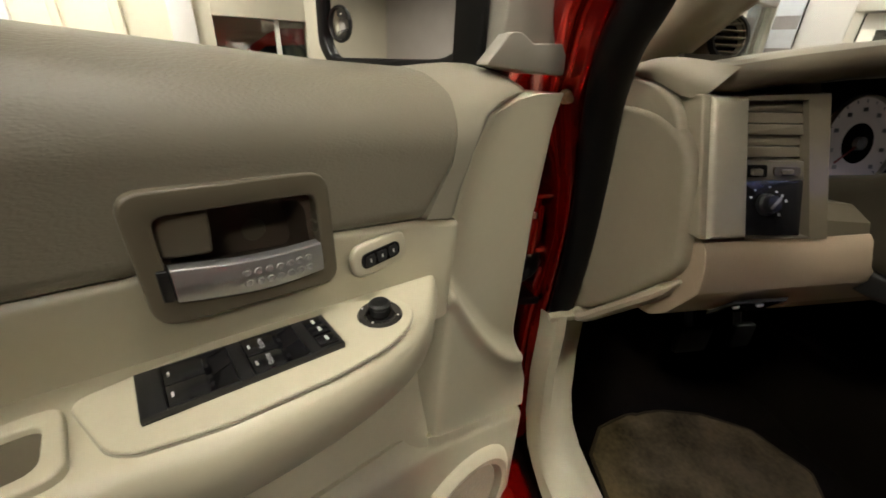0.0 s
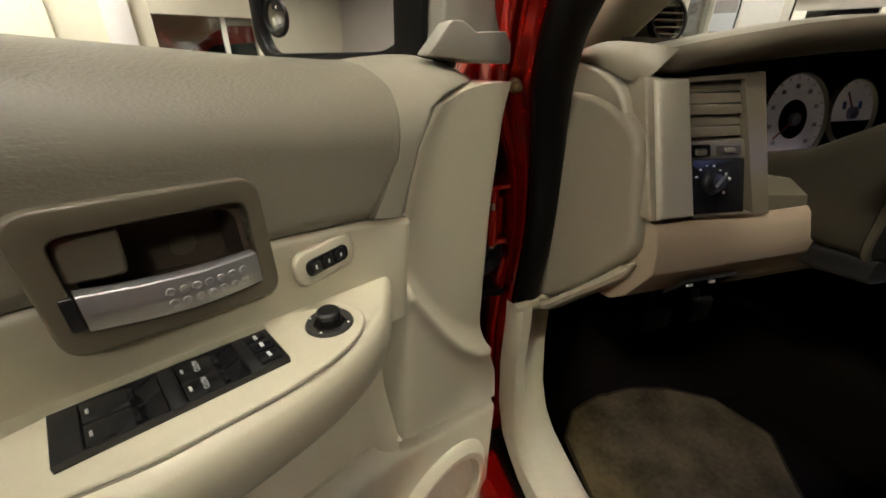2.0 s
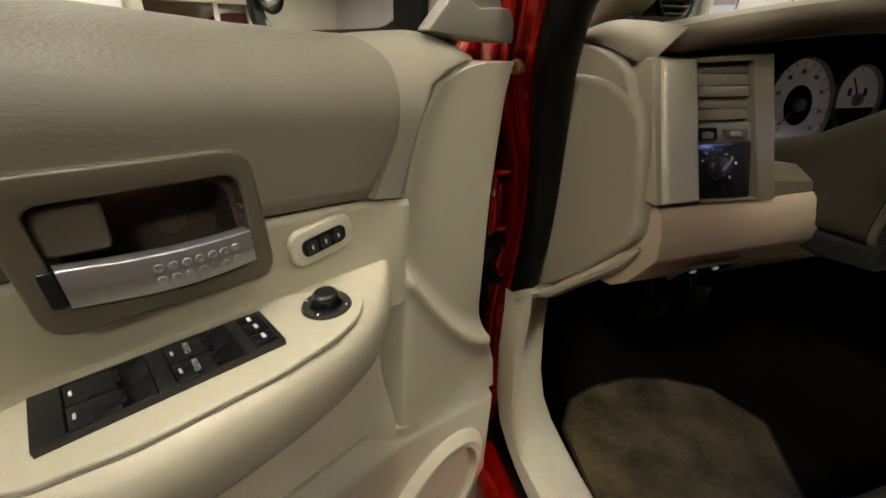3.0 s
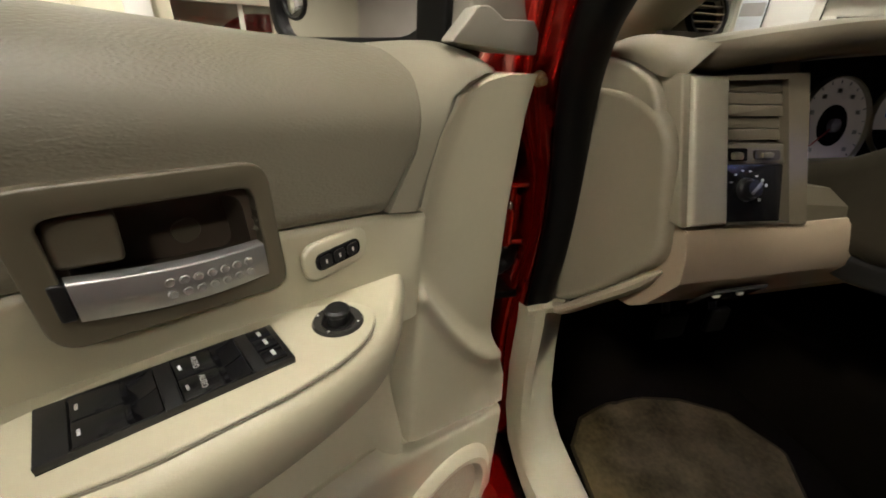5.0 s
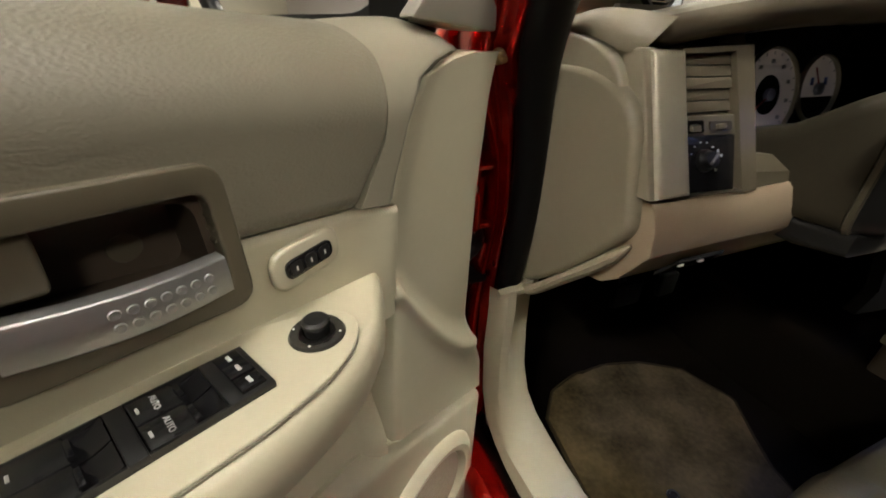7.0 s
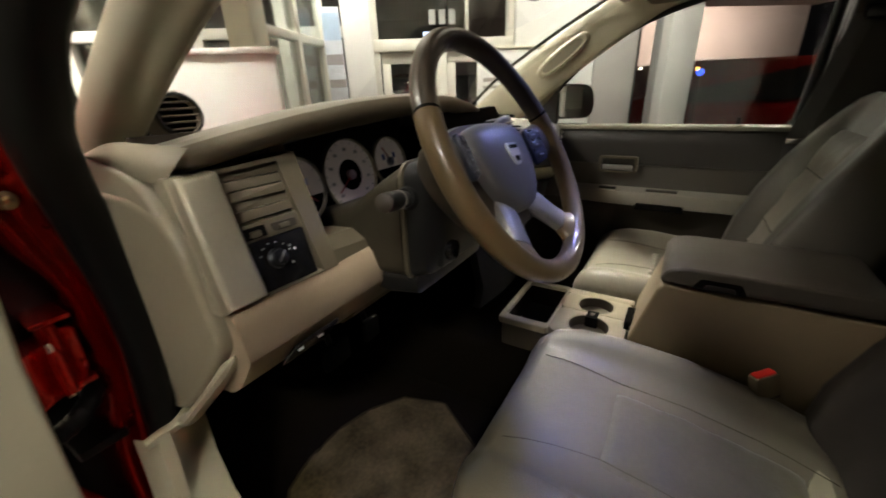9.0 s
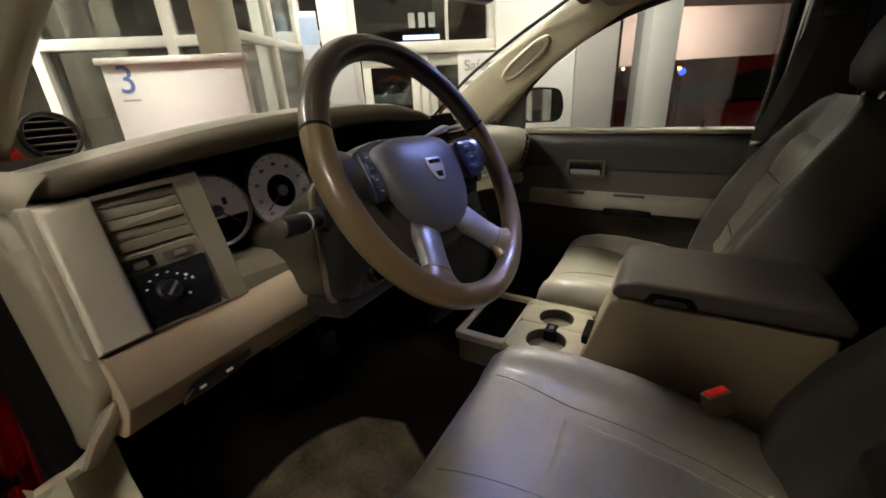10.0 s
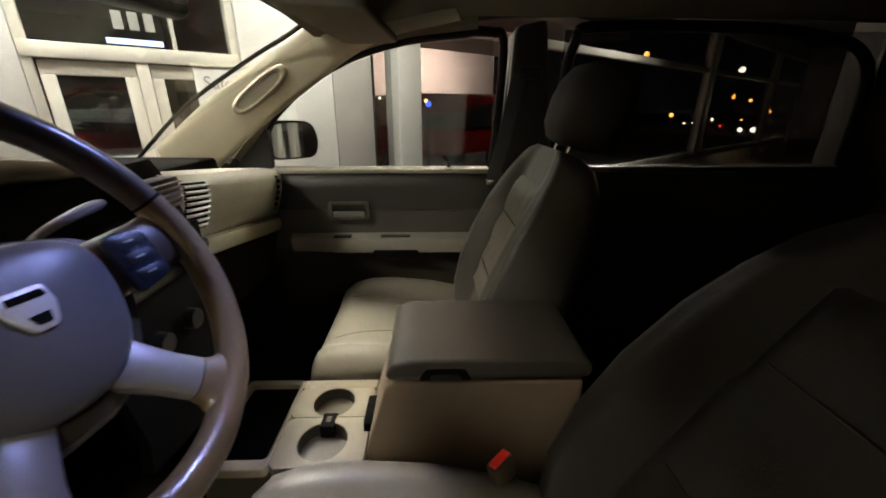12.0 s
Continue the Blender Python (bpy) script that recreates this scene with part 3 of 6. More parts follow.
def street_light(px, py, pz, r, material):
    lamp = thing("street_lamp", "glowing lamp far across the dark street", "street light", "far street lights", Matrix.Translation((px, py, pz)))
    part("globe", lathe([(0, -r), (r * 0.7, -r * 0.7), (r, 0), (r * 0.7, r * 0.7), (0, r)], Matrix(), 12), material, lamp)
    part("post", tube([(0, 0, -r * 0.9), (0, 0, -pz)], r * 0.25, 6), BLACK, lamp)


# ---- the driver's door, hinged open; local x away from the hinge, y to the inside, z up ----
HA = radians(213)
DOORM = Matrix(((math.cos(HA), -math.sin(HA), 0, -0.845), (math.sin(HA), math.cos(HA), 0, 0.415), (0, 0, 1, 0), (0, 0, 0, 1)))
door = thing("driver_door", "red car door standing open, cream and taupe inner trim", "car door", m=DOORM)


def z_low(u):  # lower edge of the padded upper trim
    return interp(u, (0.226, 0.285, 0.372, 0.503, 0.556, 1.0), (1.114, 1.126, 1.134, 1.137, 1.139, 1.152))


def z_top(u):
    return interp(u, (0.07, 0.10, 0.15, 0.19, 0.24, 0.33, 0.52, 1.0), (1.250, 1.258, 1.266, 1.263, 1.258, 1.262, 1.277, 1.295))


def n_pad(u, z):  # how far the upper trim stands in
    s = (z - z_low(max(u, 0.226))) / (z_top(u) - z_low(max(u, 0.226)))
    base = 0.062 - 0.045 * max(0, u - 0.3)
    if s < 0.5:
        return base
    k = min(1, (s - 0.5) / 0.5)
    return base - 0.085 * (1 - math.sqrt(max(0, 1 - k * k)))


def n_wall(u, z):
    k = 0.05 + 0.09 * tri_ramp(1.14 - z, 0.0, 0.08)
    return 0.058 - k * (u - 0.28)


def u_pad(z):
    return interp(z, (1.10, 1.128, 1.176, 1.235, 1.257, 1.30), (0.288, 0.274, 0.243, 0.229, 0.236, 0.245))


def u_curve(z):
    return interp(z, (0.68, 0.793, 0.875, 0.995, 1.054, 1.114, 1.143, 1.183, 1.217, 1.230, 1.238, 1.30), (0.262, 0.254, 0.249, 0.240, 0.235, 0.226, 0.217, 0.202, 0.172, 0.130, 0.070, 0.066))


HANDLE = [(0.503, 1.194), (0.375, 1.189), (0.373, 1.094), (0.501, 1.104)]
HOUT = rpoly(HANDLE, 0.016, 6)
HCUT = [(0.494, 1.181), (0.385, 1.177), (0.384, 1.106), (0.492, 1.116)]

# red shell behind the trim
part("shell", slab(rpoly([(0.004, 1.235), (0.028, 1.08), (0.036, 0.88), (-0.012, 0.76), (-0.022, 0.68), (-0.03, 0.33), (1.03, 0.33), (1.06, 0.8), (1.05, 1.225)], 0.02), -0.10, -0.002, 0.008), RED, door, "red painted door shell")
# padded upper trim
rows = []
for j in range(33):
    s = j / 32
    row = []
    for i in range(150):
        q = i / 149
        u = 0.226 + 0.8 * q
        z = z_low(u) + (z_top(u) - z_low(u)) * s
        ua = u_pad(z)
        u = ua + (1.03 - ua) * q ** 1.3
        z = z_low(u) + (z_top(u) - z_low(u)) * s
        edge = 0.006 * (1 - tri_ramp(s, 0, 0.05)) + 0.0006 * (1 - tri_ramp(u - ua, 0, 0.008))
        row.append(Vector((u, n_pad(u, z) - edge, z + 0.002)))
    rows.append(row)
part("upper_pad", sheet(rows, 0.02, keep=lambda p: not inside((p.x, p.z), HCUT)), PAD, door, "taupe grained vinyl upper trim")
# smooth strip ahead of the pad; the light on it is put into its colour
rows = []
for j in range(40):
    z = 1.116 + 0.152 * j / 39
    row = []
    for i in range(18):
        u = u_curve(z) + (u_pad(z) - 0.001 - u_curve(z)) * i / 17
        zz = max(min(z, z_top(u)), z_low(u) + 0.002)
        roll = 0.012 * (1 - tri_ramp(i / 17, 0, 0.35)) + 0.0007
        row.append(Vector((u, n_pad(u, zz) - roll, zz)))
    rows.append(row)
part("trim_strip", sheet(rows, 0.03), STRIP, door, "smooth taupe trim strip, lightened for the light on it")
# cream wall round the handle
rows = []
for j in range(52):
    row = []
    for i in range(150):
        u = 0.228 + 0.80 * i / 149
        z = 1.0 + (z_low(u) - 0.001 - 1.0) * j / 51
        u = max(u, u_curve(z) + 0.002)
        fall = 0.004 * (1 - tri_ramp((z_low(u) - z), 0, 0.006)) + 0.003 * (1 - tri_ramp(u - u_curve(z), 0, 0.01))
        row.append(Vector((u, n_wall(u, z) - fall, z)))
    rows.append(row)
part("middle_trim", sheet(rows, 0.02, keep=lambda p: not inside((p.x, p.z), HCUT)), CREAM, door, "cream plastic middle trim")
# front panel beside the hinge, with a stepped crease
rows = []
for j in range(220):
    z = 0.69 + 0.545 * j / 219
    ue = interp(z, (0.68, 0.759, 0.80, 0.839, 0.885, 1.074, 1.194, 1.244), (0.020, 0.028, 0.044, 0.058, 0.062, 0.052, 0.036, 0.022))
    row = []
    for i in range(40):
        u = ue + (u_curve(z) - 0.003 - ue) * i / 39
        zc = z
        if z < 0.80:  # the lower edge slopes
            zl = interp(u, (-0.012, 0.254), (0.686, 0.795))
            zc = max(z, zl)
        wv = min(1, max(0, (0.228 - u) / 0.17))
        sag = 0.190 * (1 - (1 - wv) ** 1.55)
        z1, z2 = 1.052 - sag, 1.016 - sag * 0.98
        step = 0.015 * tri_ramp(z1 + 0.012 - zc, 0, z1 - z2 + 0.024)
        ridge = 0.007 * math.exp(-(((zc - z2) / 0.012) ** 2))
        fall = 0.006 * (1 - tri_ramp(i / 39, 0, 0.05)) + 0.005 * (1 - tri_ramp((39 - i) / 39, 0, 0.05))
        row.append(Vector((u, 0.043 + step + ridge - fall, zc)))
    rows.append(row)
part("front_panel", sheet(rows, 0.065), CREAM, door, "cream plastic panel by the hinge", angle=1.3)
# lower door trim
rows = []
for j in range(60):
    row = []
    for i in range(90):
        u = interp(0.34 + 0.35 * j / 59, (0.34, 0.5, 0.69), (0.034, 0.034, 0.026)) + 1.02 * i / 89
        zt = interp(u, (-0.022, 0.254, 0.30, 1.03), (0.682, 0.792, 0.80, 0.84))
        z = 0.34 + (zt - 0.34) * j / 59
        lip = 0.02 * tri_ramp(zt - z, 0.0, 0.03)
        row.append(Vector((u, 0.036 + lip, z)))
    rows.append(row)
part("lower_trim", sheet(rows, 0.03), CREAM, door, "cream plastic lower trim")
SPK = Matrix.Translation((0.185, 0.056, 0.545)) @ Matrix.Rotation(radians(-90), 4, "X")
spk = part("speaker", lathe([(0.098, 0.0), (0.106, 0.012), (0.118, 0.014), (0.132, 0.006), (0.136, 0.0)], SPK, 56), CREAM, door, "round cream speaker surround")
part("grille", lathe([(0, 0.006), (0.06, 0.006), (0.097, 0.001), (0.099, -0.004)], SPK, 48), mat("speaker mesh", (0.36, 0.31, 0.22), 0.6, bump=1.0, bscale=700, var=0.15, scale=200), spk, "tan perforated speaker grille")
# wall under the armrest
rows = [[Vector((u_curve(max(z, 0.7)) + 0.001 + (1.03 - 0.25) * (i / 59), 0.002 + 0.032 * tri_ramp(0.92 - z, 0.03, 0.14) + 0.016 * (1 - tri_ramp(i / 59, 0, 0.06)), z)) for i in range(60)] for z in [0.77 + 0.24 * j / 29 for j in range(30)]]
part("under_armrest", sheet(rows, 0.02), CREAM, door)

# armrest and the plate on it
ARM = [(0.238, 0.03), (0.262, 0.066), (0.292, 0.098), (0.315, 0.117), (0.356, 0.133), (0.421, 0.140), (0.492, 0.136), (0.54, 0.122), (0.62, 0.116), (0.80, 0.104), (0.98, 0.08), (0.98, -0.0), (0.60, 0.0)]
arm_line = [tuple(p) for p in spline([Vector((*p, 0)) for p in ARM[:11]], 6)]
rings = []
for z, k in ((0.945, 0.45), (0.958, 0.62), (0.975, 0.80), (1.0, 0.92), (1.025, 0.98), (1.042, 0.995), (1.052, 0.975), (1.0585, 0.94), (1.0605, 0.89)):
    rings.append([Vector((0.238 + (p[0] - 0.238) * (0.985 + 0.015 * k) + (1 - k) * 0.05 * (1 - tri_ramp(p[0], 0.24, 0.5)), -0.005 + (p[1] + 0.005) * k, z)) for p in arm_line] + [Vector((0.98, -0.02, z)), Vector((0.24, -0.02, z))])
part("armrest", loft(rings), CREAM, door, "cream moulded armrest", angle=0.9)
PLATE = [(0.556, 0.044), (0.542, 0.100), (0.531, 0.111), (0.487, 0.124), (0.414, 0.131), (0.372, 0.129), (0.345, 0.121), (0.327, 0.106), (0.322, 0.092), (0.328, 0.074), (0.369, 0.052), (0.461, 0.037)]
part("armrest_plate", slab(rpoly(PLATE, 0.012, 4), 1.0615, 1.0645, 0.0015, "xy"), CREAM_TOP, door, "cream switch plate")
part("plate_gap", slab(rpoly([(a + (0.0005 if a > 0.5 else -0.0005 if a < 0.32 else 0), b + (0.0005 if b > 0.06 else -0.0005)) for a, b in PLATE], 0.012, 4), 1.0600, 1.0618, 0, "xy"), STRIP, door)
# pull pocket behind the plate
PO = rpoly([(0.557, 0.045), (0.557, 0.105), (0.72, 0.095), (0.72, 0.035)], 0.012, 4)
PI = rpoly([(0.566, 0.056), (0.568, 0.094), (0.708, 0.085), (0.708, 0.046)], 0.010, 4)
part("pull_pocket", ring(PO, PI, 1.058, 1.067, "xy", 0.002), CREAM, door)
# darker plate stands in for the pocket's shaded depth
part("pocket_floor", slab(PI, 1.0605, 1.0618, 0, "xy"), BEZEL, door)

# window switches
SWF = lambda a, b: (0.521 - 0.127 * a + 0.003 * b, 0.049 + 0.016 * a + (0.046 - 0.002 * a) * b)  # a along, b across, 0 to 1
ZS = 1.0645


def sw_quad(a0, a1, b0, b1, z0, z1, bevel=0.0006, lift=0.0):
    own = slab([SWF(a0, b0), SWF(a1, b0), SWF(a1, b1), SWF(a0, b1)], z0, z1, bevel, "xy", 2)
    if lift:
        ua, ub = SWF(a0, 0.5)[0], SWF(a1, 0.5)[0]
        for v in own.verts:
            if v.co.z > (z0 + z1) / 2:
                t = (v.co.x - ua) / (ub - ua)
                v.co.z += lift * tri_ramp(t, 0.55, 0.95)
    return own


switches = part("switch_panel", sw_quad(0, 1, 0, 1, ZS, ZS + 0.0004, 0), HOLLOW, door, "black window switch panel")
for a0, a1 in ((0, 0.11), (0.43, 0.50), (0.80, 1.0)):
    part("panel_land", sw_quad(a0, a1, 0, 1, ZS + 0.0006, ZS + 0.0056, 0.0006), BLACK, switches)
for b0, b1 in ((0, 0.035), (0.965, 1.0)):
    for a0, a1 in ((0.11, 0.43), (0.50, 0.80)):
        part("panel_edge", sw_quad(a0, a1, b0, b1, ZS + 0.0006, ZS + 0.0054, 0), BLACK, switches)
for a0, a1 in ((0.112, 0.428), (0.502, 0.798)):
    for b0, b1 in ((0.04, 0.49), (0.51, 0.96)):
        am = a0 + (a1 - a0) * 0.60
        part("window_switch", sw_quad(a0 + 0.004, am, b0, b1, ZS + 0.0007, ZS + 0.0056, 0.0011, lift=-0.0006), GREYB, switches)
        part("switch_lip", sw_quad(am - 0.005, am + 0.02, b0 + 0.12, b1 - 0.04, ZS + 0.0007, ZS + 0.0074, 0.0012), GLOSSB, switches, "glossy finger lip")
        well = []
        for q in np.linspace(0, 1, 9):
            aw = am + (a1 - am - 0.004) * q
            well.append([Vector((*SWF(aw, b), ZS + 0.0008 + 0.0048 * q * q + 0.0006 * (2 * (b - b0) / (b1 - b0) - 1) ** 2)) for b in np.linspace(b0, b1, 7)])
        part("switch_well", sheet(well), GLOSSB, switches, "glossy scooped finger well")
        part("switch_rim", tube([Vector((*SWF(aw, b1 - 0.03), ZS + 0.0060 - 0.0006 * k)) for k, aw in enumerate(np.linspace(a0 + 0.09, am - 0.01, 6))], 0.0005, 6), GLOSSB, switches)
        part("mark", sw_quad(a0 + 0.024, a0 + 0.036, b0 + 0.17, b1 - 0.17, ZS + 0.0057, ZS + 0.0059, 0), MARK, switches)
        if a0 > 0.4:
            c = SWF(a0 + 0.095, (b0 + b1) / 2)
            text_mesh("auto_mark", "AUTO", 0.0046, Matrix.Translation((c[0], c[1], ZS + 0.0060)) @ Matrix.Rotation(radians(173 - 90), 4, "Z"), MARK, switches, 0.0001)
for k in range(3):
    b0 = 0.06 + 0.31 * k
    part("lock_button", sw_quad(0.86, 0.97, b0, b0 + 0.27, ZS + 0.0057, ZS + (0.0067 if k == 0 else 0.0087), 0.001), GLOSSB, switches)
    part("mark", sw_quad(0.908, 0.926, b0 + 0.07, b0 + 0.20, ZS + (0.0068 if k == 0 else 0.0088), ZS + (0.0070 if k == 0 else 0.0090), 0), MARK, switches)
# mirror joystick
JM = Matrix.Translation((0.352, 0.090, 1.0646))
joy = part("mirror_switch", lathe([(0.0125, 0.0012), (0.0145, 0.0024), (0.0185, 0.0022), (0.0198, 0.0)], JM, 40), mat("dark plastic ring", (0.035, 0.033, 0.030), 0.22), door, "round mirror adjuster with a black knob")
part("well", lathe([(0, 0.0006), (0.0126, 0.0008), (0.0126, 0.0016)], JM, 32), HOLLOW, joy)
part("knob", lathe([(0.0078, 0.0), (0.0084, 0.003), (0.0080, 0.007), (0.0094, 0.0085), (0.0096, 0.0115), (0.0078, 0.0132), (0, 0.0137)], JM, 28), BLACK, joy)
for k in range(4):
    a = k * math.pi / 2 + 0.6
    part("mark", box(-0.0006, 0.0006, -0.0006, 0.0006, 0.0026, 0.0030, bm=None), WHITE, joy).matrix_local = JM @ Matrix.Translation((0.0165 * math.cos(a), 0.0165 * math.sin(a), 0))
# seat memory switch
MM = Matrix.Translation((0.329, n_wall(0.329, 1.104) - 0.001, 1.104)) @ Matrix.Rotation(radians(4), 4, "Y") @ Matrix.Rotation(radians(3.5), 4, "Z")
mem = part("memory_switch", slab(rpoly([(-0.031, -0.0165), (0.031, -0.0165), (0.031, 0.0165), (-0.031, 0.0165)], 0.0145, 6), 0, 0.007, 0.003), CREAM_TOP, door, "cream rocker bezel with black memory buttons")
mem.matrix_local = MM
part("button_pill", slab(rpoly([(-0.0215, -0.0075), (0.0215, -0.0075), (0.0215, 0.0075), (-0.0215, 0.0075)], 0.0074, 6), 0.006, 0.0092, 0.001), GLOSSB, mem)
for k in (-1, 0, 1):
    part("button", slab(rpoly([(0.013 * k - 0.0052, -0.0055), (0.013 * k + 0.0052, -0.0055), (0.013 * k + 0.0052, 0.0055), (0.013 * k - 0.0052, 0.0055)], 0.003), 0.009, 0.0098, 0.0004), BLACK, mem)
    part("mark", slab([(0.013 * k - 0.0007, -0.0018), (0.013 * k + 0.0007, -0.0018), (0.013 * k + 0.0007, 0.0018), (0.013 * k - 0.0007, 0.0018)], 0.0098, 0.0100), WHITE, mem)

# inside handle
hz_in = rpoly([(0.4885, 1.1775), (0.3865, 1.1735), (0.3845, 1.1105), (0.4875, 1.1205)], 0.009, 6)
bez = part("handle_bezel", ring(HOUT, hz_in, 0.03, 0.0622, bevel=0.002), BEZEL, door, "taupe handle surround")
part("cup_back", slab([(0.492, 1.181), (0.382, 1.177), (0.381, 1.106), (0.491, 1.116)], 0.004, 0.008), CUP, bez)
part("cup_wall", ring(rpoly([(0.492, 1.181), (0.382, 1.177), (0.381, 1.106), (0.491, 1.116)], 0.012, 6), rpoly([(0.484, 1.172), (0.391, 1.168), (0.389, 1.114), (0.482, 1.124)], 0.012, 6), 0.005, 0.05), CUP, bez)
part("cup_plug", lathe([(0, 0.001), (0.009, 0.001), (0.0095, 0.0)], Matrix.Translation((0.418, 0.008, 1.135)) @ Matrix.Rotation(radians(-90), 4, "X"), 24), BEZEL, bez)
part("lock_lever", slab(rpoly([(0.4865, 1.1765), (0.456, 1.1745), (0.458, 1.143), (0.4885, 1.1465)], 0.005), 0.012, 0.054, 0.003), BEZEL, bez, "taupe lock lever")
lev = []
for i in range(25):
    t = i / 24
    u = 0.4862 - 0.0987 * t
    zc = 1.1325 - 0.0095 * t - 0.0022 * math.sin(math.pi * t)
    hgt = 0.0118 + 0.0006 * math.sin(math.pi * t)
    nn = 0.0645 + 0.004 * math.sin(math.pi * t)
    lev.append([Vector((u, nn - 0.010 + a, zc + b)) for a, b in rpoly([(0, -hgt), (0.0112, -hgt), (0.0122, 0.0), (0.0112, hgt), (0, hgt)], 0.0014, 3)])
pull = part("pull_lever", loft(lev), CHROME, bez, "brushed aluminium pull lever")
part("lever_pivot", slab(rpoly([(0.4935, 1.1225), (0.4868, 1.1218), (0.4868, 1.1435), (0.4935, 1.1445)], 0.002), 0.046, 0.0645, 0.001), BLACK, bez, "black pivot block")
bmd = bmesh.new()
for r_ in range(2):
    for k in range(7):
        u = 0.4000 + 0.0075 * k
        t = (0.4862 - u) / 0.0987
        zc = 1.1325 - 0.0095 * t - 0.0022 * math.sin(math.pi * t) + (0.004 if r_ else -0.004)
        nn = 0.0645 + 0.004 * math.sin(math.pi * t) + 0.0028
        lathe([(0.0028, -0.0006), (0.0024, 0.0004), (0.0017, 0.0), (0, -0.0003)], Matrix.Translation((u, nn, zc)) @ Matrix.Rotation(radians(-90), 4, "X"), 12, bm=bmd)
part("grip_dots", bmd, CHROME, pull)

# corner piece at the mirror, window channel
sail = part("corner_cover", slab(rpoly([(0.132, 1.262), (0.116, 1.44), (0.0, 1.44), (0.0, 1.255), (0.06, 1.256)], 0.008), -0.015, 0.018, 0.004), mat("grey corner plastic", (0.27, 0.25, 0.205), 0.45, bump=0.2, bscale=700, var=0.05), door, "grey mirror corner cover")
part("corner_lip", slab(rpoly([(0.166, 1.264), (0.127, 1.298), (0.108, 1.299), (0.082, 1.288), (0.064, 1.290), (0.012, 1.292), (0.010, 1.255)], 0.006), 0.010, 0.027, 0.005), mat("grey corner gusset plastic", (0.27, 0.25, 0.205), 0.45, bump=0.2, bscale=700, var=0.05), sail)
part("window_channel", slab(rpoly([(0.132, 1.235), (0.144, 1.235), (0.136, 1.47), (0.124, 1.47)], 0.004), -0.05, -0.004, 0.006), RUBBER, door)
part("window_frame", slab(rpoly([(0.106, 1.235), (0.130, 1.235), (0.122, 1.47), (0.100, 1.47)], 0.004), -0.05, -0.008, 0.006), BLACK, door)
part("belt_seal", slab([(0.10, 1.222), (1.03, 1.262), (1.03, 1.250), (0.10, 1.212)], -0.05, -0.022, 0.003), RUBBER, door)
# hinges and check strap at the jamb
for z in (1.02, 0.60):
    part("hinge", box(-0.045, 0.02, -0.05, -0.01, z - 0.05, z + 0.03, 0.006), RED, door)
    part("hinge_pin", lathe([(0, -0.05), (0.011, -0.05), (0.011, 0.05), (0, 0.055)], pose(-0.025, -0.012, z), 14), RED, door)

# outside mirror
A = Vector((0.132, -0.062, 0))
ax = (Vector((0.172, -0.292, 0)) - A).normalized()
fx = Vector((-ax.y, ax.x, 0))
MIRM = Matrix(((ax.x, fx.x, 0, A.x), (ax.y, fx.y, 0, A.y), (0, 0, 1, 1.265), (0, 0, 0, 1)))
ML = rpoly([(-0.052, -0.012), (0.225, -0.012), (0.250, 0.016), (0.245, 0.19), (-0.055, 0.20)], 0.05, 8)
MI = rpoly([(-0.030, 0.004), (0.218, 0.002), (0.234, 0.024), (0.230, 0.178), (-0.032, 0.186)], 0.055, 8)
MB = [(0.11 + (a - 0.11) * 0.72, 0.1 + (b - 0.1) * 0.72) for a, b in ML]
mirror = part("side_mirror", loft([[Vector((a, 0.0, b)) for a, b in ML], [Vector((a, -0.05, b)) for a, b in ML], [Vector((a, -0.11, b)) for a, b in MB]]), BLACK, door, "black side mirror with a round blind-spot mirror")
mirror.matrix_local = MIRM
part("rim", ring(ML, MI, -0.004, 0.012, bevel=0.004), BLACK, mirror)
part("glass", slab(MI, -0.002, 0.002), DIM_MIRROR, mirror)
spot = Matrix.Translation((0.205, 0.002, 0.047)) @ Matrix.Rotation(radians(-90), 4, "X")
part("spot_rim", lathe([(0.020, 0.0), (0.0215, 0.003), (0.024, 0.003), (0.025, 0.0)], spot, 32), BLACK, mirror)
part("spot_glass", lathe([(0, 0.0045), (0.008, 0.0042), (0.016, 0.0028), (0.0205, 0.0008)], spot, 32), MIRROR, mirror)
part("arm", box(-0.045, 0.0, -0.09, -0.02, -0.02, 0.05, 0.015), BLACK, mirror)


# ---- the car's body round the cabin ----
car = thing("car_body", "red car body with cream cabin trim", "car")
tagged(car, kind="structure")
# hinge pillar of the driver's side: red jamb, black seal
jamb = [(-0.838, 1.36), (-0.842, 1.22), (-0.862, 1.03), (-0.862, 0.80), (-0.85, 0.47), (-0.80, 0.25), (-0.70, 0.25), (-0.748, 0.47), (-0.772, 0.80), (-0.765, 1.03), (-0.742, 1.23), (-0.735, 1.36)]
part("hinge_pillar", slab([tuple(p) for p in jamb], 0.54, 0.66, 0.012), RED, car, "red painted hinge pillar")
FLZ = (0.30, 0.47, 0.645, 0.76, 0.845, 0.93, 1.005, 1.095, 1.13, 1.165, 1.245, 1.32, 1.46)
FLA = (-0.835, -0.832, -0.822, -0.826, -0.822, -0.806, -0.797, -0.805, -0.815, -0.830, -0.852, -0.868, -0.872)
FLB = (-0.755, -0.765, -0.772, -0.776, -0.778, -0.772, -0.768, -0.770, -0.770, -0.770, -0.782, -0.798, -0.80)
prow = []
for z in np.linspace(0.30, 1.46, 60):
    x0, x1 = interp(z, FLZ, FLA), interp(z, FLZ, FLB)
    w, d = 0.0025 * noise.noise((0.0, 1.0, z * 9)), x1 - x0
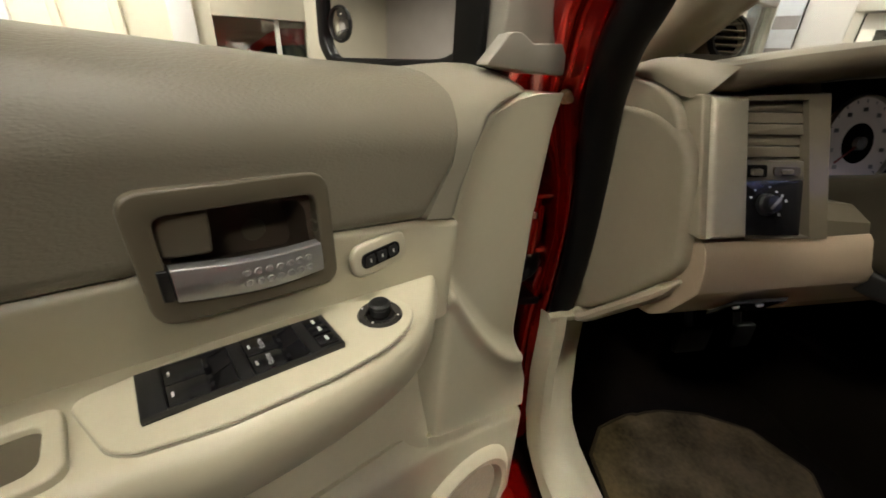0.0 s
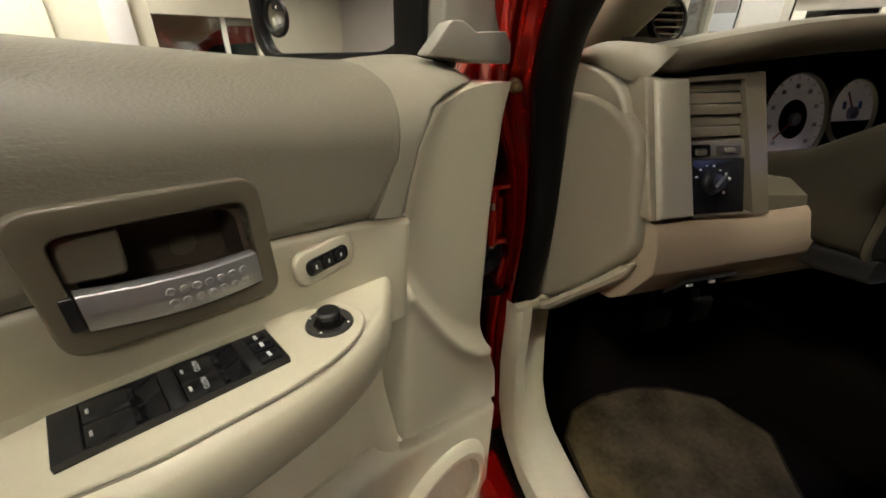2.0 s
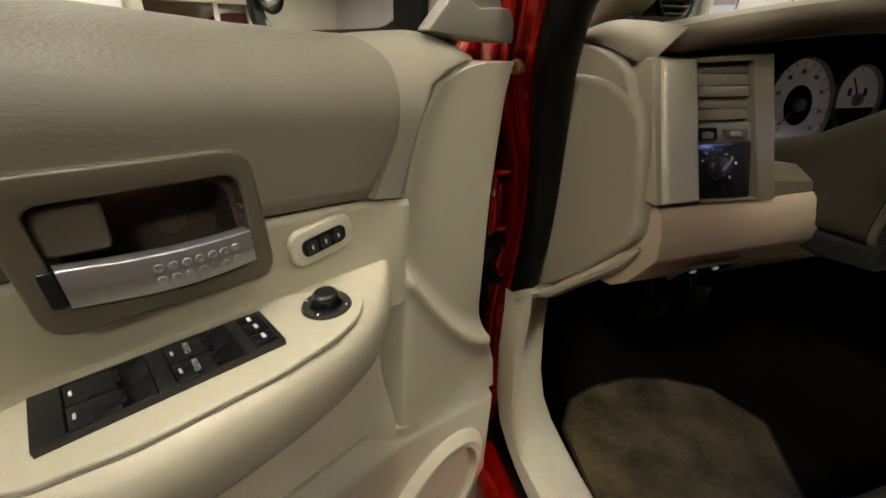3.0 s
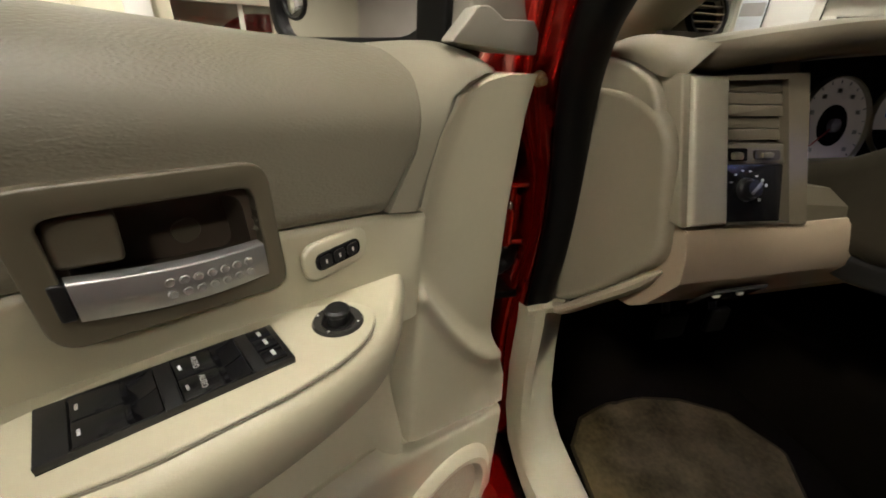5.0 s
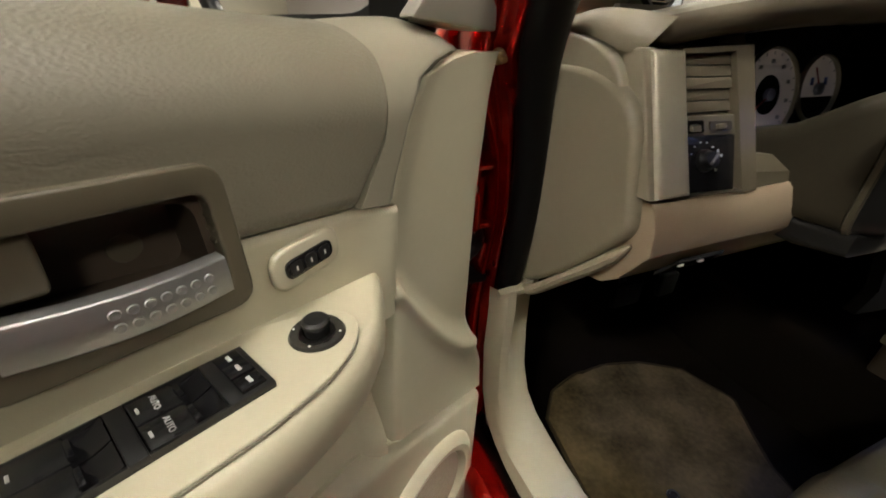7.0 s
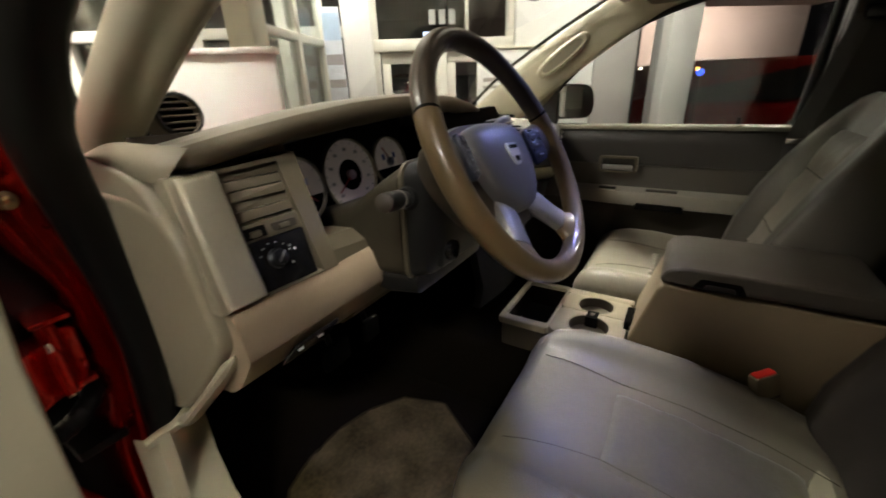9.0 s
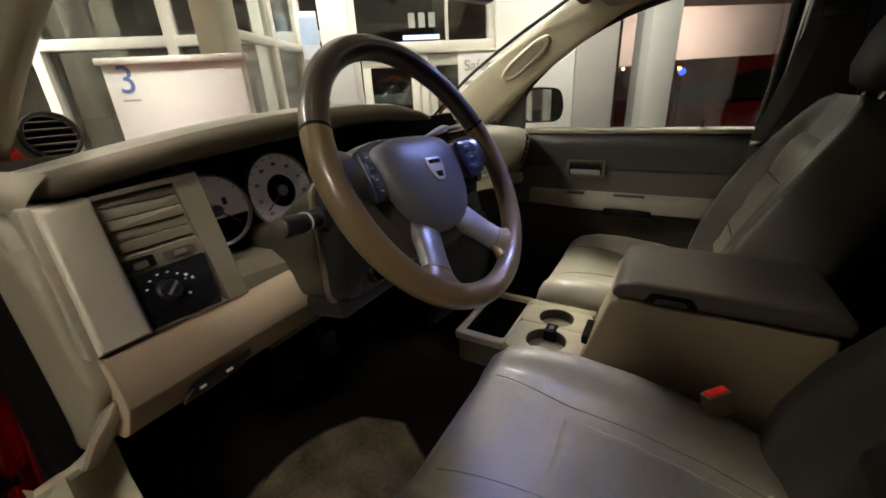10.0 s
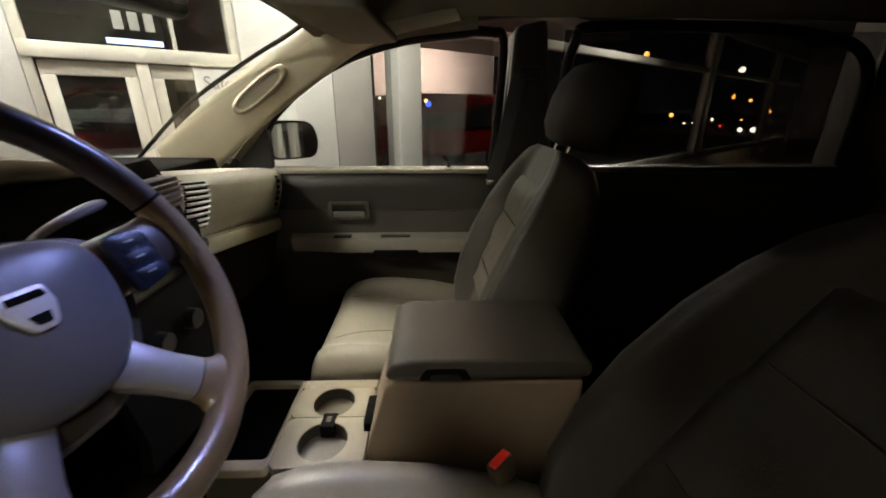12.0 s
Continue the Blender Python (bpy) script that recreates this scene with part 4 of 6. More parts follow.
    prow.append([p - Vector((0, 0.7 * max(0, z - 1.22), 0)) for p in (Vector((x0 - 0.004, 0.53, z)), Vector((x0, 0.47, z)), Vector((x0 + 0.002, 0.440 + w, z)), Vector((x0 + 0.25 * d, 0.428 + w, z)), Vector((x0 + 0.45 * d, 0.437 - w, z)), Vector((x0 + 0.75 * d, 0.424 + w, z)), Vector((x1, 0.426, z)), Vector((x1 + 0.02, 0.45, z)))])
part("jamb_flange", sheet([spline(r, 3) for r in prow]), RED, car, "glossy red pillar flange", angle=1.2)
# black sheet stands in for the shade in the hinge cavity
part("jamb_shade", sheet([[Vector((x, 0.485 + 0.02 * math.sin(z * 9), z)) for x in np.linspace(-0.90, -0.775, 6)] for z in np.linspace(0.34, 1.20, 20)]), RUBBER, car, "black sheet for the shade behind the hinges")
for z, d, x1 in ((1.078, 0.008, -0.806), (0.982, 0.010, -0.806)):
    part("hinge_bracket", box(-0.846, x1, 0.420, 0.49, z - d / 2, z + d / 2, 0.003), RED, car)
part("hinge_plate", slab(rpoly([(-0.850, 0.978), (-0.804, 0.978), (-0.802, 1.05), (-0.826, 1.056), (-0.850, 1.035)], 0.006), 0.452, 0.468, 0.003), RED, car)
part("hinge_knuckle", lathe([(0, -0.030), (0.009, -0.030), (0.010, -0.026), (0.010, 0.026), (0.007, 0.032), (0, 0.032)], pose(-0.838, 0.416, 1.012), 16), RED, car)
part("hinge_pin", lathe([(0, -0.036), (0.005, -0.036), (0.005, 0.040), (0.003, 0.043), (0, 0.043)], pose(-0.838, 0.416, 1.012), 12), BRIGHT, car)
for x, z in ((-0.819, 1.034), (-0.816, 1.000)):
    part("hinge_bolt", lathe([(0, 0.007), (0.005, 0.007), (0.006, 0.004), (0.009, 0.003), (0.009, 0)], Matrix.Translation((x, 0.452, z)) @ Matrix.Rotation(radians(90), 4, "X"), 6), RED, car)
part("check_strap", box(-0.858, -0.800, 0.425, 0.50, 0.868, 0.884, 0.004), RUBBER, car, "black door check strap")
part("stop_bolt", lathe([(0, 0.020), (0.005, 0.019), (0.0065, 0.012), (0.010, 0.010), (0.010, 0.004), (0.013, 0.003), (0.013, 0)], Matrix.Translation((-0.817, 0.418, 1.228)) @ Matrix.Rotation(radians(100), 4, "X") @ Matrix.Diagonal((0.8, 0.8, 1.1, 1)), 14), mat("brass bolt", (0.6, 0.46, 0.25), 0.3, metal=1.0), car, "small brass bolt")
part("wiring_boot", tube(spline([Vector((-0.802, 0.470, 0.955)), Vector((-0.825, 0.432, 0.945)), Vector((-0.850, 0.420, 0.935)), Vector((-0.872, 0.418, 0.93))], 5), [0.012 + 0.002 * (i % 2) for i in range(16)], 12), RUBBER, car, "black rubber wiring boot")
for z in (1.19, 0.90, 0.70):
    part("flange_spot", lathe([(0, 0.004), (0.004, 0.003), (0.006, 0)], Matrix.Translation((-0.79, 0.428, z)) @ Matrix.Rotation(radians(90), 4, "X"), 12), RED, car)
# red roof pillar of the driver's side, leaning back
def pillar_path(sx, off=0.0):
    return [Vector((sx * (0.745 + off), 0.46, 1.22)), Vector((sx * (0.725 + off), 0.30, 1.36)), Vector((sx * (0.69 + off), 0.09, 1.50)), Vector((sx * (0.655 + off), -0.12, 1.60)), Vector((sx * (0.63 + off), -0.40, 1.645)), Vector((sx * (0.62 + off), -0.75, 1.66)), Vector((sx * (0.62 + off), -1.7, 1.65))]
for sx in (-1, 1):
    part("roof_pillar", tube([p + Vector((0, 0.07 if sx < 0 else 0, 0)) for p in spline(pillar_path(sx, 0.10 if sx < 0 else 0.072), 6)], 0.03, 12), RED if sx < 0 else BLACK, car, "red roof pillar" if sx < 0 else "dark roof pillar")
    line = spline([Vector((sx * 0.748, 0.405, 0.28)), Vector((sx * 0.770, 0.405, 0.55)), Vector((sx * 0.771, 0.405, 0.80)), Vector((sx * 0.753, 0.405, 1.03)), Vector((sx * 0.764, 0.40, 1.18)), Vector((sx * 0.779, 0.372, 1.26)), Vector((sx * 0.785, 0.335, 1.32)), Vector((sx * 0.772, 0.25, 1.42)), Vector((sx * 0.70, 0.06, 1.53)), Vector((sx * 0.66, -0.14, 1.60)), Vector((sx * 0.65, -0.45, 1.64))], 6)
    part("door_seal", tube(line, [interp(p.z, (0.5, 0.65, 0.85, 1.0, 1.2, 1.33, 1.45, 1.6), (0.014, 0.014, 0.018, 0.024, 0.027, 0.029, 0.027, 0.02)) for p in line], 12, up=(0.3, 1, 0)), RUBBER, car, "black rubber door seal")
    # trimmed roof pillar inside
    rings = []
    for p, w in zip(spline([Vector((sx * (0.665 if sx > 0 else 0.715), 0.54, 1.18)), Vector((sx * (0.655 if sx > 0 else 0.705), 0.36, 1.325)), Vector((sx * (0.635 if sx > 0 else 0.675), 0.13, 1.475)), Vector((sx * 0.60, -0.10, 1.595)), Vector((sx * 0.575, -0.34, 1.64))], 8), np.linspace(0.088 if sx > 0 else 0.045, 0.05, 33)):
        rings.append([p + Vector((sx * 0.024 * math.cos(a), 0.55 * w * math.sin(a), 0.84 * w * math.sin(a))) for a in (2 * math.pi * j / 20 for j in range(20))])
    part("pillar_trim", loft(rings), PILLAR, car, "cream windscreen pillar trim")
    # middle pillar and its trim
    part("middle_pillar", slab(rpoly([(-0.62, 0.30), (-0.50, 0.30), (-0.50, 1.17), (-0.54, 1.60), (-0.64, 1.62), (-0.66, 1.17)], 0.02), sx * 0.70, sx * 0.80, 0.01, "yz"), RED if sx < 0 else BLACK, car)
    # passenger side takes the darkened vinyl for the shade on its trim
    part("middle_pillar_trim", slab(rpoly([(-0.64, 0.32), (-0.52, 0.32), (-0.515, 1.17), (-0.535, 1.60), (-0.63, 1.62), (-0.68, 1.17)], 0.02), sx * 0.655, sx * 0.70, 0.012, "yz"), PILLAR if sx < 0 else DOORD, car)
    part("sill", box(min(sx * 0.86, sx * 0.70), max(sx * 0.86, sx * 0.70), -1.9, 0.42, 0.30, 0.47, 0.03, 3), RED, car, "red painted sill")
# rear quarter of the driver's side, rear wall
part("rear_side", box(-0.86, -0.72, -2.6, -0.66, 0.30, 1.18, 0.03), RED, car)
part("rear_trim", box(-0.72, -0.69, -2.6, -0.66, 0.30, 1.64, 0.01), DARKB, car)
part("tail_wall", box(-0.80, 0.80, -2.75, -2.6, 0.30, 1.15, 0.02), BEZEL, car)
g = part("tail_glass", box(-0.62, 0.62, -2.70, -2.69, 1.15, 1.66), TINT, car)
# floor pan, bulkhead, tunnel; the footwell's shade is put into the carpet colour
part("floor_pan", box(-0.80, 0.80, -2.6, 0.62, 0.40, 0.50, 0.01), CARPET_D, car, "carpeted floor, darkened for the footwell's shade")
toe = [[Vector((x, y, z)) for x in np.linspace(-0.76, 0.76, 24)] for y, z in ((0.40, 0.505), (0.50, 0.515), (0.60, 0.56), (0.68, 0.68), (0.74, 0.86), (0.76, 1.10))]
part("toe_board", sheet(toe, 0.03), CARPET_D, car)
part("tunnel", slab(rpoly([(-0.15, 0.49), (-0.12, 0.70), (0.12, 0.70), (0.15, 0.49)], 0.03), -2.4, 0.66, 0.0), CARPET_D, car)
# roof and headliner
def roof_rows(z0, drop):
    return [[Vector((x, y, z0 - drop * (abs(x) / 0.62) ** 3 - 0.06 * tri_ramp(y, -0.45, 0.05) - 0.04 * tri_ramp(-y, 1.6, 2.6))) for x in np.linspace(-0.62, 0.62, 21)] for y in np.linspace(0.03, -2.6, 24)]
part("headliner", sheet(roof_rows(1.662, 0.045), 0.02, (0, 0, -1)), HEADLINER, car, "beige fabric headliner")
part("roof", sheet([[p + Vector((p.x * 0.18, 0, 0.055)) for p in r] for r in roof_rows(1.69, 0.03)], 0.02, (0, 0, 1)), RED, car, "red roof skin")
# windscreen and its black border
ws = [[Vector((x * (1 - 0.10 * j / 10), 0.80 - 0.77 * j / 10 - 0.10 * (x / 0.72) ** 2 * (1 - j / 10 * 0.5), 1.20 + 0.385 * j / 10)) for x in np.linspace(-0.70, 0.70, 17)] for j in range(11)]
g = part("windscreen", sheet(ws), GLASS, car, "clear windscreen")
g.visible_shadow = False
part("header_trim", tube([(-0.56, 0.02, 1.575), (-0.3, 0.04, 1.60), (0, 0.045, 1.607), (0.3, 0.04, 1.60), (0.56, 0.02, 1.575)], 0.024, 10), HEADLINER, car)
part("screen_edge", tube(spline([Vector((0.645, 0.66, 1.205)), Vector((0.63, 0.46, 1.37)), Vector((0.60, 0.25, 1.49)), Vector((0.55, 0.08, 1.565)), Vector((0.50, 0.05, 1.58)), Vector((0.30, 0.07, 1.59))], 5), 0.006, 8), RUBBER, car)
part("bonnet", sheet([[Vector((x, y, 1.06 - 0.05 * (y - 0.8) - 0.1 * (x / 0.8) ** 4)) for x in np.linspace(-0.8, 0.8, 15)] for y in np.linspace(0.78, 2.0, 10)], 0.03, (0, 0, 1)), RED, car)
for sx in (-1, 1):
    part("wing", box(min(sx * 0.80, sx * 0.92), max(sx * 0.80, sx * 0.92), 0.62, 2.0, 0.35, 1.05, 0.04, 3), RED, car)

part("nose", box(-0.80, 0.80, 1.88, 2.0, 0.35, 0.96, 0.05, 3), RED, car, "red front end")
for sx in (-1, 1):
    for y in (1.30, -2.10):
        wh = part("wheel", lathe([(0.20, 0.0), (0.235, 0.02), (0.345, 0.015), (0.365, -0.02), (0.365, -0.19), (0.34, -0.22), (0.2, -0.22)], Matrix.Translation((sx * 0.925, y, 0.365)) @ Matrix.Rotation(radians(90 * sx), 4, "Y"), 36), RUBBER, car, "black tyre")
        part("rim", lathe([(0, -0.015), (0.05, -0.012), (0.08, -0.04), (0.17, -0.035), (0.20, 0.0), (0.21, -0.02)], Matrix.Translation((sx * 0.925, y, 0.365)) @ Matrix.Rotation(radians(90 * sx), 4, "Y"), 30), CHROME, wh, "silver wheel rim")

# kick panel at the driver's feet
kick = []
for z, x0, x1, y0, d in ((0.875, -0.800, -0.742, 0.372, 1), (0.84, -0.802, -0.742, 0.366, 1), (0.75, -0.808, -0.745, 0.360, 1), (0.65, -0.808, -0.742, 0.350, 1), (0.59, -0.804, -0.734, 0.335, 0.9), (0.56, -0.798, -0.722, 0.315, 0.7), (0.54, -0.792, -0.706, 0.285, 0.45), (0.53, -0.786, -0.694, 0.24, 0.2), (0.525, -0.782, -0.685, 0.17, 0.05), (0.523, -0.780, -0.68, 0.06, 0), (0.523, -0.780, -0.68, -0.2, 0), (0.523, -0.780, -0.68, -0.6, 0)):
    kick.append([Vector((x0 - 0.006, y0 + 0.03 * d, z - 0.04 * (1 - d))), Vector((x0 + 0.003, y0 + 0.008 * d, z)), Vector((x0 + 0.012, y0, z + 0.002)), Vector((x0 + 0.028, y0 - 0.002 * d, z + 0.002)), Vector((x1 - 0.014, y0 + 0.012 * d, z)), Vector((x1, y0 + 0.026 * d, z - 0.004)), Vector((x1 + 0.034 * d + 0.006, y0 + 0.06 * d, z - 0.02 * (1 - d))), Vector((x1 + 0.052 * d + 0.008, y0 + 0.18 * d, z - 0.03))])
part("kick_panel", sheet(kick, 0.0), CREAM, car, "cream kick panel")
part("kick_panel_cap", slab([(-0.803, 0.370), (-0.748, 0.372), (-0.700, 0.405), (-0.700, 0.430), (-0.752, 0.392), (-0.800, 0.386)], 0.866, 0.8765, 0.002, "xy"), CREAM, car)

mat_ob = thing("floor_mat", "worn beige carpet mat in the driver's footwell", "mat")
MAT_L = ((-0.12, 0.19, 0.36, 0.42, 0.44), (-0.66, -0.682, -0.655, -0.60, -0.52))
MAT_R = ((-0.12, 0.11, 0.25, 0.36, 0.42, 0.44), (-0.36, -0.298, -0.212, -0.25, -0.34, -0.42))
mat_rows = [[Vector((interp(y, *MAT_L) + (interp(y, *MAT_R) - interp(y, *MAT_L)) * k / 43, y, 0.512 + 0.06 * max(0, y - 0.30) + 0.006 * noise.noise((k * 0.11, y * 9, 0)))) for k in range(44)] for y in np.linspace(-0.12, 0.44, 50)]
part("carpet", sheet(mat_rows, 0.010, (0, 0, 1)), CARPET, mat_ob)
part("binding", tube([r[0] + Vector((0, 0, -0.002)) for r in mat_rows] + [p + Vector((0, 0, -0.002)) for p in mat_rows[-1][1:-1]] + [r[-1] + Vector((0, 0, -0.002)) for r in reversed(mat_rows)], 0.004, 8), mat("brown mat binding", (0.035, 0.027, 0.015), 0.9, spec=0.05, bump=0.5, bscale=800), mat_ob, "dark edge binding")
part("grommet", lathe([(0, 0.001), (0.006, 0.001), (0.007, 0.004), (0.011, 0.004), (0.012, 0)], Matrix.Translation((-0.533, 0.138, 0.514)), 20), BLACK, mat_ob)

# pedals
for x, w in ((-0.34, 0.09), (-0.20, 0.06)):
    ped = thing("pedal", "black rubber foot pedal", "pedal", "pedals")
    part("pad", slab(rpoly([(x - w / 2, 0.64), (x + w / 2, 0.64), (x + w / 2, 0.71), (x - w / 2, 0.71)], 0.012), 0.50, 0.515, 0.004), RUBBER, ped)
    part("arm", tube([(x, 0.52, 0.68), (x, 0.56, 0.78), (x, 0.62, 0.95)], 0.009, 8), BLACK, ped)

# ---- dashboard ----
dash = thing("dashboard", "beige car dashboard with vents and gauges", "dashboard")
SL = 0.476


def fy(z):  # the sloped fascia
    return 0.21 + SL * (z - 1.097)


def fascia(poly, d0, d1, bevel=0.0, seg=3):
    own = slab(poly, d0, d1, bevel, "xz", seg)
    for v in own.verts:
        v.co.y = v.co.y + fy(v.co.z)
    return own


def fascia_ring(o, i, d0, d1, bevel=0.0):
    own = ring(o, i, d0, d1, "xz", bevel)
    for v in own.verts:
        v.co.y = v.co.y + fy(v.co.z)
    return own


part("vent_panel_side", fascia(rpoly([(-0.735, 1.095), (-0.713, 1.095), (-0.700, 1.243), (-0.722, 1.243)], 0.004), -0.006, 0.04, 0.004), DASH, dash)
part("vent_panel", fascia([(-0.7265, 1.096), (-0.676, 1.096), (-0.664, 1.241), (-0.712, 1.241)], -0.012, 0.03, 0.007), SATIN, dash, "satin beige trim beside the vent")
part("vent_surround", fascia_ring([(-0.6755, 1.094), (-0.56, 1.09), (-0.545, 1.248), (-0.664, 1.242)], [(-0.6745, 1.0945), (-0.585, 1.0925), (-0.578, 1.2405), (-0.663, 1.2375)], -0.006, 0.03, 0.002), TAUPE_D, dash)
vent = part("air_vent", fascia([(-0.672, 1.166), (-0.581, 1.166), (-0.577, 1.239), (-0.664, 1.238)], 0.024, 0.03), HOLLOW, dash, "dark slatted air vent")
for k in range(5):
    z = 1.1765 + 0.0124 * k
    part("slat", fascia(rpoly([(-0.6685 + 0.0008 * k, z), (-0.5805 + 0.0005 * k, z), (-0.580 + 0.0005 * k, z + 0.0116), (-0.6675 + 0.0008 * k, z + 0.0116)], 0.001, 2), 0.001 + (0.004 if k < 2 else 0), 0.020, 0.0016, 2), TAUPE_D, vent)
# row of small slots under the vent
slot = part("slot_panel", fascia([(-0.671, 1.1535), (-0.582, 1.1525), (-0.581, 1.173), (-0.6695, 1.174)], 0.0, 0.03, 0.001), BEZEL, dash)
part("slot", fascia(rpoly([(-0.668, 1.157), (-0.637, 1.157), (-0.636, 1.1695), (-0.6665, 1.170)], 0.002), -0.002, 0.006), HOLLOW, slot)
part("slot_thumb", fascia(rpoly([(-0.660, 1.159), (-0.646, 1.159), (-0.645, 1.166), (-0.659, 1.166)], 0.002), -0.006, 0.0, 0.001), BEZEL, slot)
part("slot", fascia(rpoly([(-0.627, 1.158), (-0.590, 1.157), (-0.589, 1.167), (-0.626, 1.168)], 0.004), -0.002, 0.006), DARKB, slot)
part("slot_thumb", fascia(rpoly([(-0.618, 1.160), (-0.602, 1.160), (-0.601, 1.165), (-0.617, 1.165)], 0.002), -0.005, 0.0, 0.001), BEZEL, slot)
# headlamp switch
hl = part("headlamp_switch", fascia(rpoly([(-0.6735, 1.0955), (-0.5925, 1.0925), (-0.583, 1.1515), (-0.668, 1.153)], 0.002), 0.0, 0.03, 0.001), GLOSSB, dash, "black headlamp switch with a round knob")
KM = Matrix.Translation((-0.639, fy(1.127), 1.127)) @ Matrix.Rotation(radians(90 - 25.5), 4, "X")
part("knob", lathe([(0.0135, 0.0), (0.013, 0.004), (0.0105, 0.006), (0.0095, 0.012), (0, 0.0125)], KM, 28), BLACK, hl)
part("knob_grip", box(-0.0016, 0.0016, -0.009, 0.009, 0.0122, 0.0145, 0.0006), SILVER, hl).matrix_local = KM @ Matrix.Rotation(radians(-50), 4, "Z")
for k in range(6):
    a = radians(155 - 28 * k)
    part("mark", box(-0.0014, 0.0014, -0.0009, 0.0009, 0.0, 0.0006), MARK, hl).matrix_local = KM @ Matrix.Translation((0.022 * math.cos(a), 0.022 * math.sin(a), 0.0002))
for a, b in ((0.018, -0.012), (0.024, 0.010), (0.029, 0.004)):
    part("mark", box(-0.0015, 0.0015, -0.0017, 0.0017, 0.0, 0.0006), MARK, hl).matrix_local = KM @ Matrix.Translation((a, b, 0.0002))

# end panel facing the door
ep = [tuple(p)[:2] for p in spline([Vector((*p, 0)) for p in ((0.47, 1.215), (0.402, 1.222), (0.337, 1.221), (0.290, 1.210), (0.258, 1.192), (0.239, 1.165), (0.226, 1.12), (0.217, 1.082), (0.216, 1.050), (0.247, 1.010), (0.313, 0.940), (0.399, 0.875), (0.46, 0.875))], 5)]
part("end_panel", slab(ep, -0.742, -0.69, 0.011, "yz", 4), DASH, dash, "beige rounded dash end panel")
part("end_strip", tube(spline([Vector((-0.726, 0.216, 1.034)), Vector((-0.736, 0.25, 0.991)), Vector((-0.740, 0.31, 0.931)), Vector((-0.743, 0.358, 0.884)), Vector((-0.746, 0.385, 0.868))], 6), [0.003, 0.006, 0.009] + [0.0125] * 22, 10, flat=0.75), mat("tan end strip", (0.36, 0.315, 0.225), 0.4, bump=0.1, bscale=900, var=0.05), dash)
# dash side above the end panel, and the leaf-shaped underside of the hood's end
part("dash_side", slab(rpoly([(0.52, 1.255), (0.42, 1.262), (0.345, 1.253), (0.295, 1.232), (0.268, 1.19), (0.25, 1.10), (0.52, 1.10)], 0.03, 5), -0.738, -0.705, 0.006, "yz"), DASH, dash)
up_ = spline([Vector((-0.738, 0.425, 1.263)), Vector((-0.732, 0.35, 1.280)), Vector((-0.718, 0.30, 1.279)), Vector((-0.690, 0.268, 1.272))], 5)
lo_ = spline([Vector((-0.738, 0.425, 1.262)), Vector((-0.736, 0.345, 1.254)), Vector((-0.730, 0.30, 1.240)), Vector((-0.716, 0.280, 1.238))], 5)
part("hood_end", sheet([[p.lerp(q, t) + Vector((-0.004 * math.sin(math.pi * t), -0.004 * math.sin(math.pi * t), 0)) for t in np.linspace(0, 1, 7)] for p, q in zip(up_, lo_)]), DASH, dash)

# hood over the gauges and the dash top
BX = [-0.735, -0.70, -0.63, -0.53, -0.43, -0.33, -0.22, -0.10, 0.0, 0.10, 0.20, 0.40, 0.60, 0.70]
BZ = [1.262, 1.274, 1.286, 1.300, 1.310, 1.315, 1.316, 1.310, 1.292, 1.264, 1.243, 1.222, 1.196, 1.178]
BY = [0.37, 0.275, 0.268, 0.262, 0.258, 0.256, 0.256, 0.262, 0.27, 0.275, 0.265, 0.238, 0.222, 0.232]
XS = list(np.linspace(-0.735, 0.70, 90))
top = []
for t in (0.0, 0.03, 0.08, 0.16, 0.3, 0.5, 0.75, 1.0):
    row = []
    for x in XS:
        y0, z0 = interp(x, BX, BY), interp(x, BX, BZ)
        y1 = 0.80 - 0.22 * (x / 0.72) ** 2
        row.append(Vector((x, y0 + (y1 - y0) * t, z0 + 0.010 * math.sin(math.pi * min(1, t * 3)) - 0.085 * t ** 1.2 - (0.007 if t == 0 else 0))))
    top.append(row)
part("dash_top", sheet(top, 0.012, (0, 0, 1)), DASHTOP, dash, "beige grained dash top")
# rounded front roll of the hood; its shade is put into the colour
lip = []
for y_, z_ in ((0.0, 0.003), (-0.005, -0.004), (-0.0065, -0.012), (-0.004, -0.022), (0.003, -0.031), (0.014, -0.036), (0.03, -0.037)):
    lip.append([Vector((x, interp(x, BX, BY) + y_ * interp(x, (-0.735, -0.66, 0.0, 0.15), (0.5, 1, 1, 0.4)), interp(x, BX, BZ) - 0.004 + z_ * interp(x, (-0.735, -0.68, -0.4, 0.0, 0.15), (0.25, 0.85, 1.0, 0.8, 0.3)))) for x in XS if x < 0.15])
part("hood_roll", sheet(lip), mat("shaded hood vinyl", (0.155, 0.128, 0.085), 0.5, bump=0.3, bscale=500, var=0.05, scale=6), dash, "rounded front of the gauge hood, darkened for shade")
# underside of the hood, black for its shade, back to the gauges
hood = [[Vector((x, interp(x, BX, BY) + 0.002 + 0.14 * t, interp(x, BX, BZ) - 0.034 - 0.004 * t)) for x in XS if -0.70 < x < 0.12] for t in (0.0, 0.15, 0.5, 1.0)]
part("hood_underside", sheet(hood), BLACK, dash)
# small round speaker pod on the dash top
SM = Matrix.Translation((-0.655, 0.335, 1.305)) @ Matrix.Rotation(radians(78), 4, "X") @ Matrix.Rotation(radians(0), 4, "Z")
pod = part("defroster_pod", lathe([(0.022, -0.05), (0.0265, -0.02), (0.0265, 0.0), (0.024, 0.003), (0.0225, 0.0)], SM, 36), DASHTOP, dash, "round slatted defroster pod")
